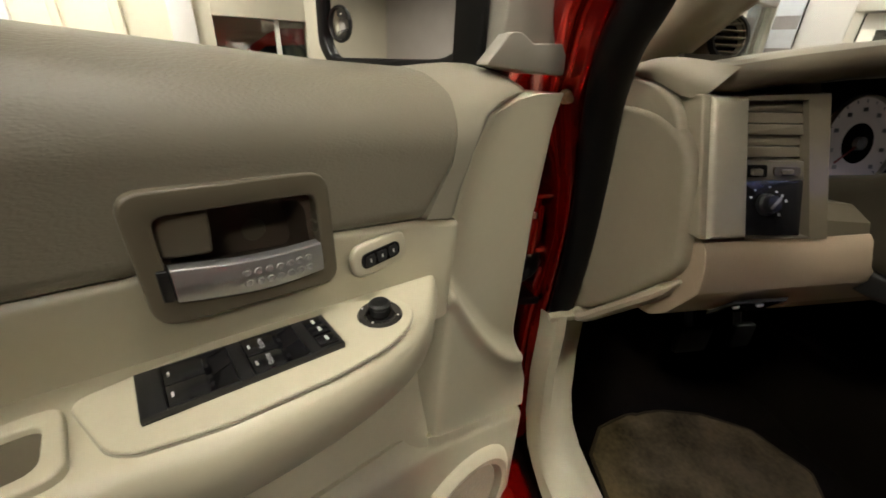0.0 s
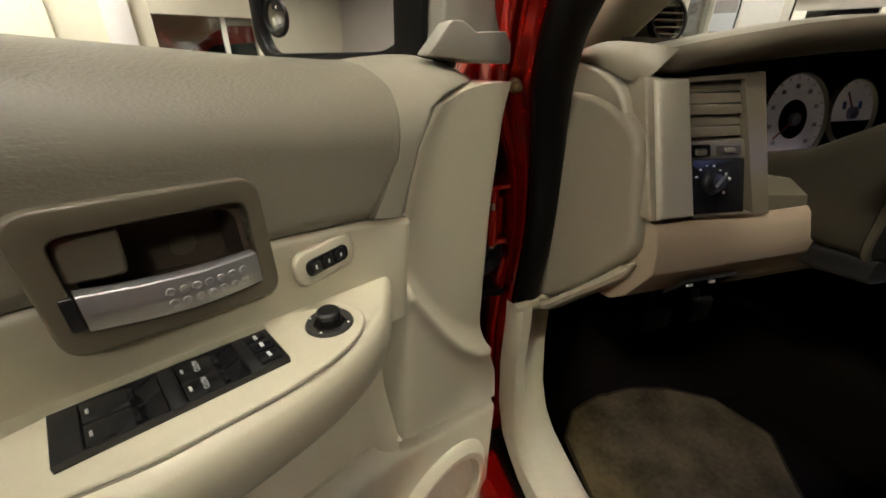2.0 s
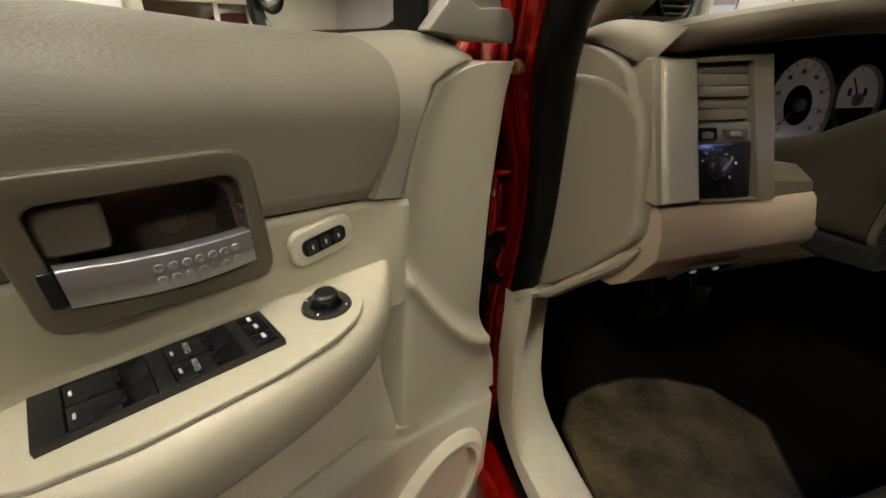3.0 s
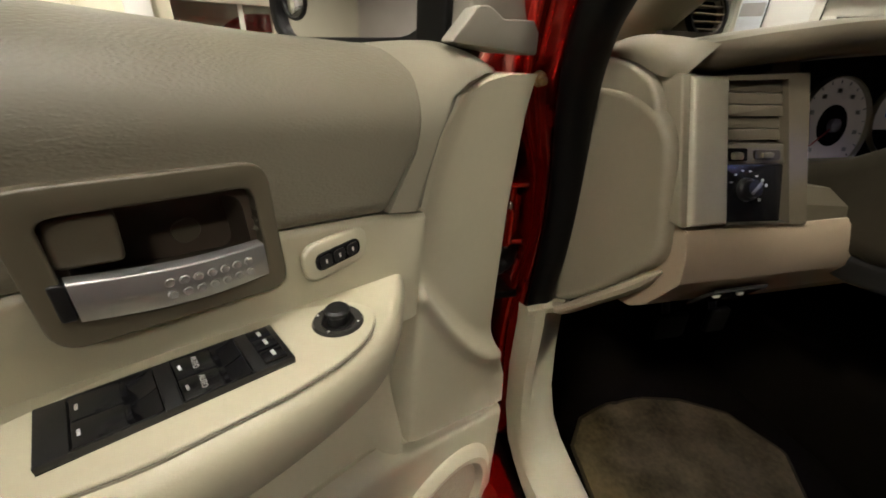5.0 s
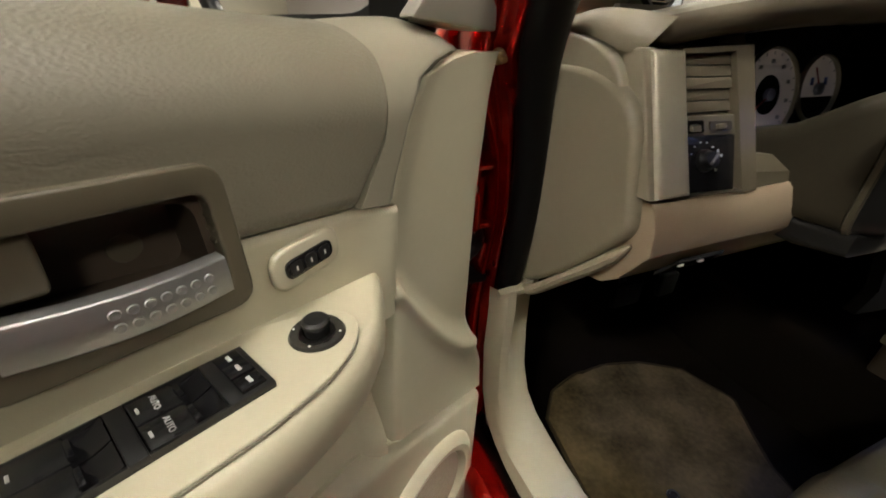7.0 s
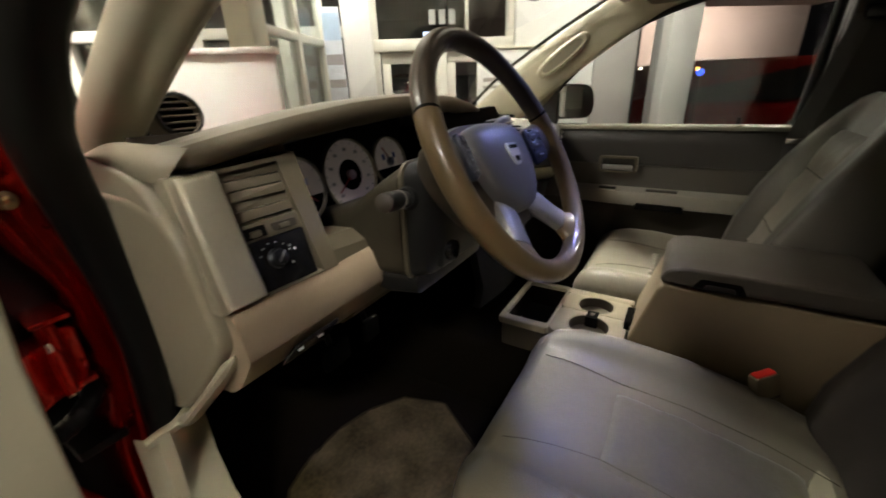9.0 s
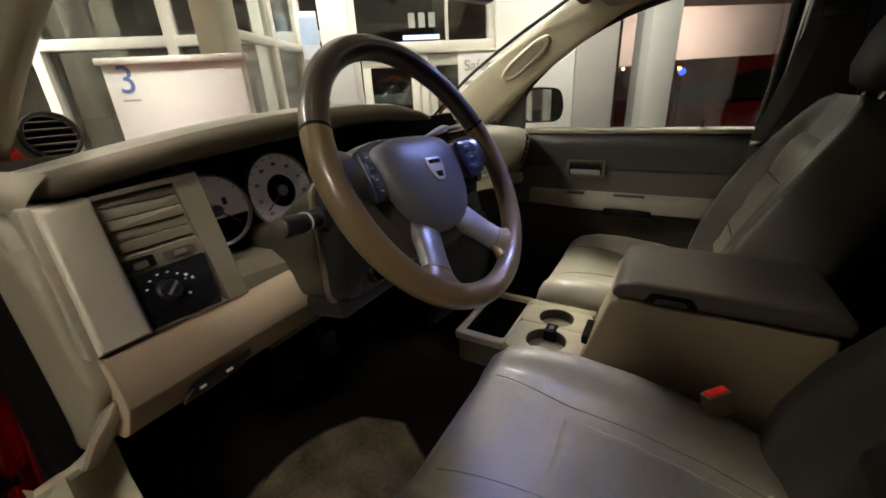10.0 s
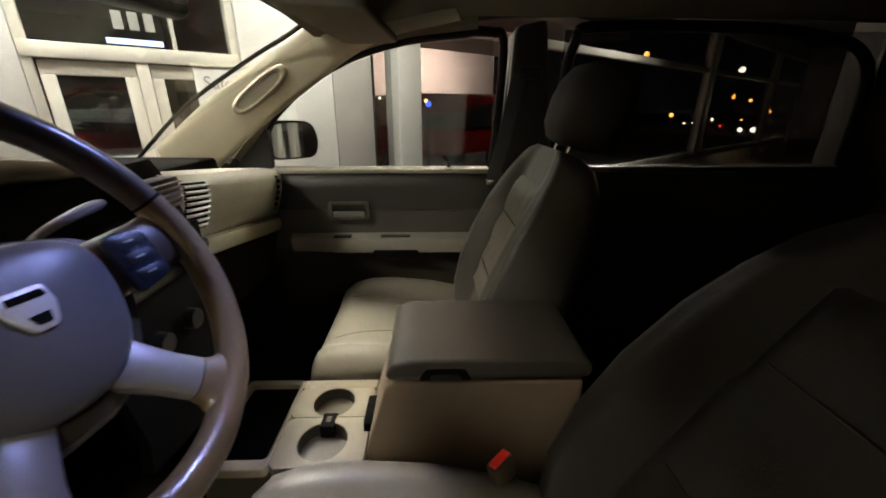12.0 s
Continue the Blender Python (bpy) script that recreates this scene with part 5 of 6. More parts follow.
part("pod_rim", lathe([(0.0225, -0.002), (0.0235, 0.0036), (0.0262, 0.0036), (0.0272, -0.004)], SM, 36), BLACK, pod)
part("pod_hollow", lathe([(0, -0.01), (0.0235, -0.01)], SM, 32), HOLLOW, pod)
for k in range(5):
    h = -0.016 + 0.008 * k
    w = math.sqrt(max(0, 0.0232**2 - h * h))
    part("slat", box(-w, w, h - 0.0007, h + 0.0007, -0.008, 0.001, 0.0003), TAUPE_D, pod).matrix_local = SM

# gauges
cl = part("instrument_panel", slab([(-0.555, 1.095), (-0.16, 1.095), (-0.16, 1.29), (-0.555, 1.275)], 0.372, 0.392), HOLLOW, dash, "dark gauge cluster with cream dials")
part("instrument_ledge", sheet([[Vector((x, y, z - 0.012 * math.sin(math.pi * (x + 0.56) / 0.4))) for x in np.linspace(-0.56, -0.16, 20)] for y, z in ((0.205, 1.088), (0.212, 1.110), (0.24, 1.125), (0.30, 1.118), (0.375, 1.100))], 0.01, (0, -1, 0)), BEZEL, dash)
part("instrument_cheek", sheet([[Vector((-0.553 - 0.004 * t, fy(z) + (0.375 - fy(z)) * t, z)) for t in (0, 0.3, 1)] for z in np.linspace(1.09, 1.28, 8)]), DASH, dash)


def gauge(x, z, r, y=0.345, ticks=17, needle=200, small=False):
    gm = Matrix.Translation((x, y, z)) @ Matrix.Rotation(radians(90 - 12), 4, "X")
    g_ = part("gauge", lathe([(r * (0.0 if small else 0.45), 0.001), (r, 0.001)], gm, 44), GAUGE, cl, "cream gauge dial")
    part("rim", lathe([(r, 0.0), (r + 0.0005, 0.006), (r + 0.0025, 0.007), (r + 0.004, 0.0)], gm, 44), SATIN, g_)
    if not small:
        part("centre", lathe([(0, 0.0005), (r * 0.46, 0.0005)], gm, 32), HOLLOW, g_)
    else:
        part("centre", slab([(r * 0.97 * math.cos(a), r * 0.97 * math.sin(a)) for a in np.linspace(math.pi * 1.08, math.pi * 1.92, 14)], 0.0012, 0.0016, 0, "xy"), HOLLOW, g_).matrix_local = gm
    part("hub", lathe([(0.010, 0.0), (0.0095, 0.007), (0, 0.009)], gm, 20), mat("gauge hub", (0.35, 0.36, 0.42), 0.3), g_)
    part("needle", box(0.006, r * 0.75, -0.0012, 0.0012, 0.004, 0.005), NEEDLE, g_).matrix_local = gm @ Matrix.Rotation(radians(needle), 4, "Z")
    for k in range(ticks):
        a = radians(225 - 270 * k / (ticks - 1)) if not small else radians(170 - 160 * k / (ticks - 1))
        part("tick", box(r * 0.89, r * 0.96, -0.0006, 0.0006, 0.0012, 0.0016), BLACK, g_).matrix_local = gm @ Matrix.Rotation(a, 4, "Z")
        if not small and k % 2 == 0:
            part("numeral_bar", box(-0.0042, 0.0042, -0.0030, 0.0030, 0.0012, 0.0016), GREYTEXT, g_).matrix_local = gm @ Matrix.Translation((r * 0.74 * math.cos(a), r * 0.74 * math.sin(a), 0))
    if small:
        for s_ in (-1, 1):
            part("symbol", box(-0.004, 0.004, -0.006, 0.006, 0.0013, 0.002, 0.0004), BLUE, g_).matrix_local = gm @ Matrix.Translation((0.018 * s_, 0.012, 0))
    return g_


gauge(-0.495, 1.172, 0.054, small=True, ticks=7, needle=-40)
gauge(-0.368, 1.176, 0.066, ticks=17, needle=215)
gauge(-0.245, 1.182, 0.050, small=True, ticks=7, needle=120)

# knee panel under the fascia
KP = [(0.222, 1.0925), (0.206, 1.090), (0.200, 1.084), (0.192, 1.062), (0.189, 1.033), (0.191, 1.029), (0.208, 1.004), (0.227, 0.979), (0.250, 0.962), (0.29, 0.953), (0.40, 0.948)]
def knee_rows(x0, x1, n):
    out = []
    for i in range(n):
        x = x0 + (x1 - x0) * i / (n - 1)
        out.append([Vector((x, y, z + 0.004 * (x + 0.72))) for y, z in KP])
    return out
part("knee_panel", sheet(knee_rows(-0.722, -0.37, 14), 0.01, (0, -1, 0)), KNEE, dash, "tan knee panel")
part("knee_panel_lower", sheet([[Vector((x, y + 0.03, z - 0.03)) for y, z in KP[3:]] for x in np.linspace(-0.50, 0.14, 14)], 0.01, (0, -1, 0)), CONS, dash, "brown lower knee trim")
part("knee_end", slab(rpoly([(y, z) for y, z in KP] + [(0.40, 1.09)], 0.004, 2), -0.7255, -0.7215, 0.001, "yz"), KNEE, dash)
rel = slab([(-0.660, 0.204), (-0.580, 0.204), (-0.588, 0.226), (-0.668, 0.226)], -0.004, 0.003, 0.001, "xy")
for v in rel.verts:
    v.co.z += interp(v.co.y, [p[0] for p in KP[5:]], [p[1] for p in KP[5:]]) + 0.004 * (v.co.x + 0.72)
    v.co.y -= 0.007
part("release_plate", rel, GLOSSB, dash, "black release plate")
for x in (-0.648, -0.612):
    part("mark", box(x - 0.004, x + 0.004, 0.2005, 0.2050, 0.9975, 1.0025), WHITE, dash)

part("dash_core", box(-0.69, 0.66, 0.40, 0.74, 0.92, 1.225, 0.01), HOLLOW, dash)
# fascia_top dark brown for the shade under the hood
part("fascia_top", sheet([[Vector((x, y, z)) for x in np.linspace(-0.722, -0.545, 8)] for y, z in ((0.284, 1.238), (0.315, 1.242), (0.32, 1.285))], 0.01, (0, -1, 0)), DARKB, dash)
for sx in (-1, 1):
    part("footwell_side", box(min(sx * 0.70, sx * 0.735), max(sx * 0.70, sx * 0.735), 0.46 if sx < 0 else 0.36, 0.80, 0.45, 1.2, 0.01), DARKB, car)

# centre stack and the passenger's side
# stack drawn near-black: the shade on it is put into the colour
part("radio_tower", sheet([[Vector((x, y - 0.02 * math.cos(math.pi * (x - 0.02) / 0.36), z)) for x in np.linspace(-0.14, 0.19, 14)] for y, z in ((0.29, 1.275), (0.275, 1.25), (0.25, 1.18), (0.215, 1.06), (0.19, 0.96), (0.17, 0.86), (0.18, 0.80))], 0.02, (0, -1, 0)), HOLLOW, dash, "centre stack, near-black for the shade on it")
for x0, x1 in ((0.05, 0.17),):
    cv = part("air_vent", box(x0, x1, 0.225, 0.262, 1.185, 1.245, 0.006), BLACK, dash, "black slatted centre vent")
    for k in range(5):
        part("slat", box(x0 + 0.006, x1 - 0.006, 0.216, 0.232, 1.191 + 0.0105 * k, 1.194 + 0.0105 * k, 0.001), TAUPE_D, cv)
part("radio", box(-0.10, 0.15, 0.19, 0.24, 1.07, 1.16, 0.006), GLOSSB, dash)
for x in (-0.07, 0.12):
    part("radio_knob", lathe([(0.014, 0), (0.013, 0.02), (0, 0.02)], Matrix.Translation((x, 0.19, 1.115)) @ Matrix.Rotation(radians(90), 4, "X"), 20), BLACK, dash)
for x in (-0.06, 0.025, 0.11):
    part("climate_knob", lathe([(0.02, 0), (0.018, 0.02), (0, 0.02)], Matrix.Translation((x, 0.175, 1.0)) @ Matrix.Rotation(radians(90), 4, "X"), 24), BLACK, dash)
# passenger fascia: upper bulge and lower glove box
def pas(x, t):
    y0, z0 = interp(x, BX, BY), interp(x, BX, BZ)
    prof_y = (0.0, -0.015, -0.012, 0.0, 0.018, 0.03)
    prof_z = (-0.004, -0.03, -0.065, -0.11, -0.150, -0.160)
    return Vector((x, y0 + interp(t, (0, 0.15, 0.4, 0.7, 0.95, 1), prof_y), z0 + interp(t, (0, 0.15, 0.4, 0.7, 0.95, 1), prof_z)))
part("passenger_fascia", sheet([[pas(x, t) for x in np.linspace(0.17, 0.70, 30)] for t in np.linspace(0, 1, 16)], 0.02, (0, -1, 0)), DASHP, dash, "passenger dash face, lightened for the light on it")
glove = [[Vector((x, interp(x, BX, BY) + 0.0 + dy, interp(x, BX, BZ) - 0.163 + dz)) for x in np.linspace(0.17, 0.70, 24)] for dy, dz in ((0.030, 0.002), (0.010, -0.002), (0.006, -0.02), (0.012, -0.042), (0.035, -0.052))]
part("fascia_band", sheet(glove, 0.02, (0, -1, 0)), DASHP, dash, "band under the dash face, lightened likewise")
# tan glove box drawn dark brown, its shade put into the colour
glove = [[Vector((x, interp(x, BX, BY) + dy, interp(x, BX, BZ) - 0.163 + dz)) for x in np.linspace(0.17, 0.70, 24)] for dy, dz in ((0.045, -0.048), (0.030, -0.060), (0.040, -0.12), (0.07, -0.21), (0.13, -0.27))]
part("glove_box", sheet(glove, 0.02, (0, -1, 0)), DARKB, dash, "glove box, dark brown for its shade")
for xc, n_, w in ((0.245, 8, 0.075), (0.625, 6, 0.040)):
    pv = part("air_vent", sheet([[pas(x, t) + Vector((0, -0.004, 0)) for x in np.linspace(xc - w / 2, xc + w / 2, 6)] for t in np.linspace(0.10, 0.84, 12)]), HOLLOW, dash, "tall slatted side vent")
    for k in range(n_):
        t = 0.15 + 0.64 * k / (n_ - 1)
        part("slat", tube([pas(xc - w / 2, t) + Vector((0, -0.006, 0)), pas(xc, t) + Vector((0, -0.009, 0)), pas(xc + w / 2, t) + Vector((0, -0.006, 0))], 0.0040, 6), STRIP, pv)

# ---- steering column and wheel ----
column = thing("steering_column", "taupe steering column shroud with stalks", "steering column")
CDIR = Vector((0, -math.cos(radians(30.3)), math.sin(radians(30.3))))
WC = Vector((-0.3687, 0.0111, 1.2315))


def wframe():
    u = Vector((1, 0, 0))
    v = CDIR.cross(u)
    return Matrix(((u.x, v.x, CDIR.x, WC.x), (u.y, v.y, CDIR.y, WC.y), (u.z, v.z, CDIR.z, WC.z), (0, 0, 0, 1)))


WM = wframe()
def shroud_ring(y, hw, z0, z1, r=0.03):
    return [Vector((a, y, b)) for a, b in rpoly([(WC.x - hw, z0), (WC.x + hw, z0), (WC.x + hw, z1), (WC.x - hw, z1)], r, 5)]


part("shroud_face", loft([shroud_ring(*q) for q in ((0.082, 0.060, 1.10, 1.200, 0.03), (0.090, 0.092, 1.075, 1.220, 0.03), (0.104, 0.108, 1.052, 1.229, 0.028), (0.136, 0.1165, 1.044, 1.2265, 0.026))]), BLACK, column, "black face of the shroud")
part("shroud_ridge", loft([shroud_ring(*q) for q in ((0.1290, 0.1160, 1.046, 1.2270, 0.026), (0.1300, 0.1185, 1.0435, 1.2295, 0.026), (0.1355, 0.1195, 1.0425, 1.2290, 0.026), (0.1370, 0.1170, 1.045, 1.2250, 0.026))]), BEZEL, column, "pale ridge of the shroud")
part("shroud", loft([shroud_ring(*q) for q in ((0.1365, 0.114, 1.048, 1.221, 0.026), (0.139, 0.1175, 1.0455, 1.2235, 0.026), (0.18, 0.119, 1.043, 1.198, 0.026), (0.24, 0.116, 1.046, 1.158, 0.026), (0.30, 0.106, 1.05, 1.138, 0.026), (0.36, 0.095, 1.06, 1.125, 0.02))]), SHROUD, column, "taupe moulded shroud")
part("shroud_base", loft([shroud_ring(*q) for q in ((0.108, 0.085, 1.030, 1.054, 0.01), (0.122, 0.108, 1.018, 1.052, 0.012), (0.18, 0.112, 1.010, 1.048, 0.014), (0.30, 0.100, 1.016, 1.055, 0.014))]), BLACK, column, "black lower shroud")
part("neck", lathe([(0.050, -0.20), (0.050, -0.06)], WM, 28), DARKB, column)
part("ignition_bezel", slab(rpoly([(-0.462, 1.062), (-0.398, 1.062), (-0.400, 1.112), (-0.452, 1.114)], 0.018, 5), 0.086, 0.118, 0.006), BLACK, column, "black ignition surround")
part("ignition_lock", lathe([(0.017, 0.0), (0.016, 0.010), (0.011, 0.012), (0.009, 0.006), (0, 0.006)], Matrix.Translation((-0.432, 0.087, 1.088)) @ Matrix.Rotation(radians(90), 4, "X"), 24), GLOSSB, column, "black ignition lock")
stalk = spline([Vector((-0.462, 0.130, 1.176)), Vector((-0.492, 0.122, 1.182)), Vector((-0.530, 0.110, 1.189)), Vector((-0.566, 0.098, 1.196))], 6)
part("stalk_root", tube(stalk[:7], [0.021, 0.0208, 0.0205, 0.020, 0.018, 0.016, 0.014], 16), BLACK, column)
part("signal_stalk", tube(stalk[5:], [0.0105, 0.0100, 0.0098, 0.0098, 0.0105, 0.0120, 0.0126, 0.0130, 0.0130, 0.0130, 0.0130, 0.0130, 0.0128, 0.0120][: len(stalk[5:])], 16), BLACK, column, "black indicator stalk")
sdir = (stalk[-1] - stalk[-4]).normalized()
part("stalk_end", lathe([(0.0125, -0.002), (0.0120, 0.0015), (0.010, 0.0028), (0, 0.003)], Matrix.Translation(stalk[-1]) @ sdir.to_track_quat("Z", "Y").to_matrix().to_4x4(), 20), DARKB, column, "grey stalk end cap")
part("stalk_collar", tube([stalk[10], stalk[10].lerp(stalk[11], 0.35)], 0.0135, 16), GREYTEXT, column)
part("shift_lever", tube(spline([Vector((-0.285, 0.115, 1.222)), Vector((-0.262, 0.10, 1.252)), Vector((-0.215, 0.098, 1.264)), Vector((-0.174, 0.098, 1.268))], 5), [0.004] * 5 + [0.0042, 0.0045, 0.0048, 0.005, 0.0055, 0.006, 0.0062, 0.0065, 0.0065, 0.006, 0.004], 10), SILVER, column, "satin gear lever")
part("tilt_lever", tube(spline([Vector((-0.33, 0.19, 1.03)), Vector((-0.31, 0.165, 1.018)), Vector((-0.285, 0.155, 1.014))], 4), [0.006, 0.007, 0.008, 0.009, 0.0095, 0.0095, 0.0095, 0.009, 0.006], 10, flat=0.6), SATIN, column)

wheel = thing("steering_wheel", "tan leather four-spoke steering wheel, top darkened for shade", "steering wheel", m=WM @ Matrix.Rotation(radians(-4.4), 4, "Z"))
R0, TB = 0.1823, 0.0165


def rim_arc(a0, a1, n):
    return [Vector((R0 * math.cos(a), R0 * math.sin(a), 0)) for a in (radians(a0 + (a1 - a0) * i / n) for i in range(n + 1))]


part("rim_lower", tube(rim_arc(160, 379, 110), TB, 32, up=(0, 0, 1)), WHEEL_L, wheel, "tan leather lower rim")
# upper rim is tan too; shade at the top is put into its leather
part("rim_upper", tube(rim_arc(19.8, 159.2, 80), TB * 0.97, 32, up=(0, 0, 1)), WHEEL_D, wheel, "upper rim, darkened for the shade at the top")
for a in (159.6, 19.4):
    part("rim_joint", tube(rim_arc(a - 0.6, a + 0.6, 2), TB * 1.02, 16), HOLLOW, wheel)
# back cover, and the domed airbag cover as a rounded shield
def shield(half, k=1.0, dx=0.0, dy=0.0):
    pts = [Vector((*p, 0)) for p in half] + [Vector((-p[0], p[1], 0)) for p in reversed(half[1:-1])]
    line = spline(pts + [pts[0]], 5)[:-1]
    return [(p.x * k + dx, p.y * k + dy) for p in line]


back = shield([(0, 0.070), (0.060, 0.066), (0.115, 0.050), (0.128, 0.015), (0.112, -0.035), (0.075, -0.085), (0.035, -0.105), (0, -0.108)])
part("back_cover", loft([[Vector((a * k, b * k, h)) for a, b in back] for k, h in ((0.6, -0.10), (0.86, -0.092), (0.97, -0.075), (1.0, -0.058), (0.985, -0.040), (0.93, -0.030), (0.80, -0.026))]), DARKB, wheel, "dark moulded hub surround")
hubp = shield([(0, 0.058), (0.045, 0.056), (0.078, 0.046), (0.090, 0.022), (0.085, -0.015), (0.068, -0.052), (0.038, -0.077), (0, -0.084)])
rings = [[Vector((a * k, b * k, h)) for a, b in hubp] for k, h in ((0.97, -0.034), (1.0, -0.028), (1.0, -0.021), (0.985, -0.015), (0.95, -0.010), (0.88, -0.006), (0.74, -0.002), (0.5, 0.001), (0.2, 0.002))]
hub = part("hub", loft(rings), HUB, wheel, "grey-beige vinyl airbag cover")
# plain badge
badge = part("badge", slab(rpoly([(-0.018, 0.016), (0.018, 0.016), (0.019, 0.0), (0.009, -0.019), (-0.009, -0.019), (-0.019, 0.0)], 0.005), 0.0005, 0.0050, 0.0018, "xy"), mat("polished badge", (0.95, 0.95, 0.95), 0.25, metal=0.45, var=0.03), hub, "plain chrome shield badge")
part("badge_bar", slab(rpoly([(-0.005, -0.014), (0.005, -0.014), (0.008, -0.006), (-0.008, -0.006)], 0.001), 0.0051, 0.0060, 0.0, "xy"), HOLLOW, badge)
part("badge_bar", slab(rpoly([(-0.0135, 0.006), (0.0135, 0.006), (0.0130, 0.0115), (-0.0130, 0.0115)], 0.001), 0.0051, 0.0060, 0.0, "xy"), HOLLOW, badge)
for s in (-1, 1):
    # upper spokes carry the button pads, lower ones are silver with a leather foot on the rim
    sp = []
    for t in np.linspace(0, 1, 8):
        x = s * (0.085 + (R0 - 0.085) * t)
        w, h = 0.032 - 0.004 * t + 0.012 * max(0, t - 0.6), 0.013 - 0.002 * t
        sp.append([Vector((x, 0.010 + 0.012 * t + w * math.cos(a), -0.030 + 0.026 * t + h * math.sin(a))) for a in (2 * math.pi * j / 16 for j in range(16))])
    spoke = part("spoke", loft(sp), WHEEL_D, wheel, "dark brown spoke with buttons")
    pad_m = Matrix.Translation((s * 0.118, 0.008, -0.005)) @ Matrix.Rotation(radians(-12 * s), 4, "Y")
    pad = part("button_pad", slab(rpoly([(-0.021, -0.034), (0.020, -0.027), (0.022, 0.027), (-0.020, 0.032)], 0.008), -0.006, 0.003, 0.003, "xy"), mat("blue-black button plastic", (0.016, 0.018, 0.032), 0.28), spoke, "dark glossy button pad")
    pad.matrix_local = pad_m @ Matrix.Diagonal((1.0 if s > 0 else 0.62, 1, 1, 1))
    rows_ = (0.018, 0.0, -0.018) if s > 0 else (0.021, 0.007, -0.007, -0.021)
    for q in rows_:
        part("button", slab(rpoly([(-0.014, q - 0.0062), (0.014, q - 0.0062), (0.014, q + 0.0062), (-0.014, q + 0.0062)], 0.003), 0.003, 0.0042, 0.0005, "xy"), BLACK, pad)
        part("mark", box(-0.005, 0.005, q - 0.001, q + 0.001, 0.0042, 0.0045), MARK, pad)
    a = radians(-90 + s * 33)
    out, side = Vector((math.cos(a), math.sin(a), 0)), Vector((-math.sin(a), math.cos(a), 0))
    def spoke_rings(table):
        return [[out * r_ + Vector((0, 0, z_)) + side * w_ * math.cos(b) + Vector((0, 0, h_ * math.copysign(abs(math.sin(b)) ** 0.7, math.sin(b)))) for b in (2 * math.pi * j / 20 for j in range(20))] for r_, w_, h_, z_ in table]
    part("spoke", loft(spoke_rings([(0.060, 0.030, 0.010, -0.034), (0.082, 0.027, 0.0125, -0.030), (0.100, 0.0235, 0.0135, -0.024), (0.125, 0.0215, 0.0125, -0.017), (0.1475, 0.0225, 0.0115, -0.010)])), SILVER, wheel, "silver lower spoke")
    part("spoke_seam", loft(spoke_rings([(0.1470, 0.0215, 0.0105, -0.010), (0.1492, 0.0215, 0.0105, -0.0095)])), HOLLOW, wheel)
    part("spoke_foot", loft(spoke_rings([(0.1490, 0.0225, 0.0115, -0.010), (0.158, 0.026, 0.012, -0.007), (0.167, 0.036, 0.013, -0.004), (0.176, 0.050, 0.012, -0.002), (0.186, 0.056, 0.008, -0.001)])), WHEEL_L, wheel, "tan leather foot of the spoke")

# ---- seats ----
def seat_mesh(rings, material, name, parent, label=""):
    return part(name, loft(rings), material, parent, label, angle=1.2)


def seat(cx, lean, y_hinge, label, flip=1, z0=0.80, tall=1.0):
    st = thing("car_seat", label, "car seat", "front seats", Matrix.Translation((cx, 0, 0)))
    # cushion: rounded cross sections from the back to the front
    def sect(y, top, dip, w, drop):
        pts = []
        for x, z in ((-1.0, -drop), (-1.03, -0.05), (-1.0, -0.018), (-0.90, 0.002), (-0.76, 0.004), (-0.62, -dip * 0.6), (-0.3, -dip), (0, -dip * 1.02), (0.3, -dip), (0.62, -dip * 0.6), (0.76, 0.004), (0.90, 0.002), (1.0, -0.018), (1.03, -0.05), (1.0, -drop)):
            pts.append(Vector((x * w, y, top + (z * 1.3 if abs(x) < 0.7 else z + 0.006 if abs(x) < 0.95 else z))))
        return [Vector(p) for p in spline(pts, 3)]
    cush = []
    for y, top, dip, w, dr in ((-0.56, z0 - 0.085, 0.012, 0.235, 0.10), (-0.50, z0 - 0.06, 0.022, 0.24, 0.12), (-0.40, z0 - 0.025, 0.026, 0.243, 0.14), (-0.28, z0 + 0.002, 0.026, 0.245, 0.15), (-0.16, z0 + 0.014, 0.022, 0.243, 0.15), (-0.08, z0 + 0.014, 0.012, 0.238, 0.14), (-0.025, z0 + 0.002, 0.004, 0.228, 0.11), (0.005, z0 - 0.022, 0.0, 0.214, 0.07), (0.018, z0 - 0.05, 0.0, 0.200, 0.03)):
        cush.append(sect(y, top, dip, w, dr))
    seat_mesh(cush, LEATHER, "cushion", st, "beige leather cushion")
    # centre insert with pleats
    rows = []
    for j in range(40):
        y = -0.46 + 0.29 * j / 39
        top_ = interp(-y, (0.08, 0.16, 0.28, 0.40, 0.5), (z0 + 0.014, z0 + 0.014, z0 + 0.002, z0 - 0.025, z0 - 0.06))
        dip_ = interp(-y, (0.08, 0.16, 0.28, 0.40, 0.5), (0.012, 0.022, 0.026, 0.026, 0.022))
        row = []
        for i in range(25):
            x = (-0.135 + 0.27 * i / 24) * (0.66 + 0.10 * (-0.17 - y) / 0.29)
            e = min(tri_ramp(i / 24, 0, 0.08), tri_ramp(1 - i / 24, 0, 0.08), tri_ramp(j / 39, 0, 0.06), tri_ramp(1 - j / 39, 0, 0.06))
            pleat = 0.5 + 0.5 * abs(math.sin(math.pi * (y + 0.46) / 0.0725))
            row.append(Vector((x, y, top_ - dip_ * (0.8 + 0.2 * (1 - abs(x) / 0.135)) - 0.0125 + 0.0145 * e ** 0.5 * pleat ** 0.35)))
        rows.append(row)
    part("cushion_insert", sheet(rows), LEATHER_I, st, "creased worn leather centre panel")
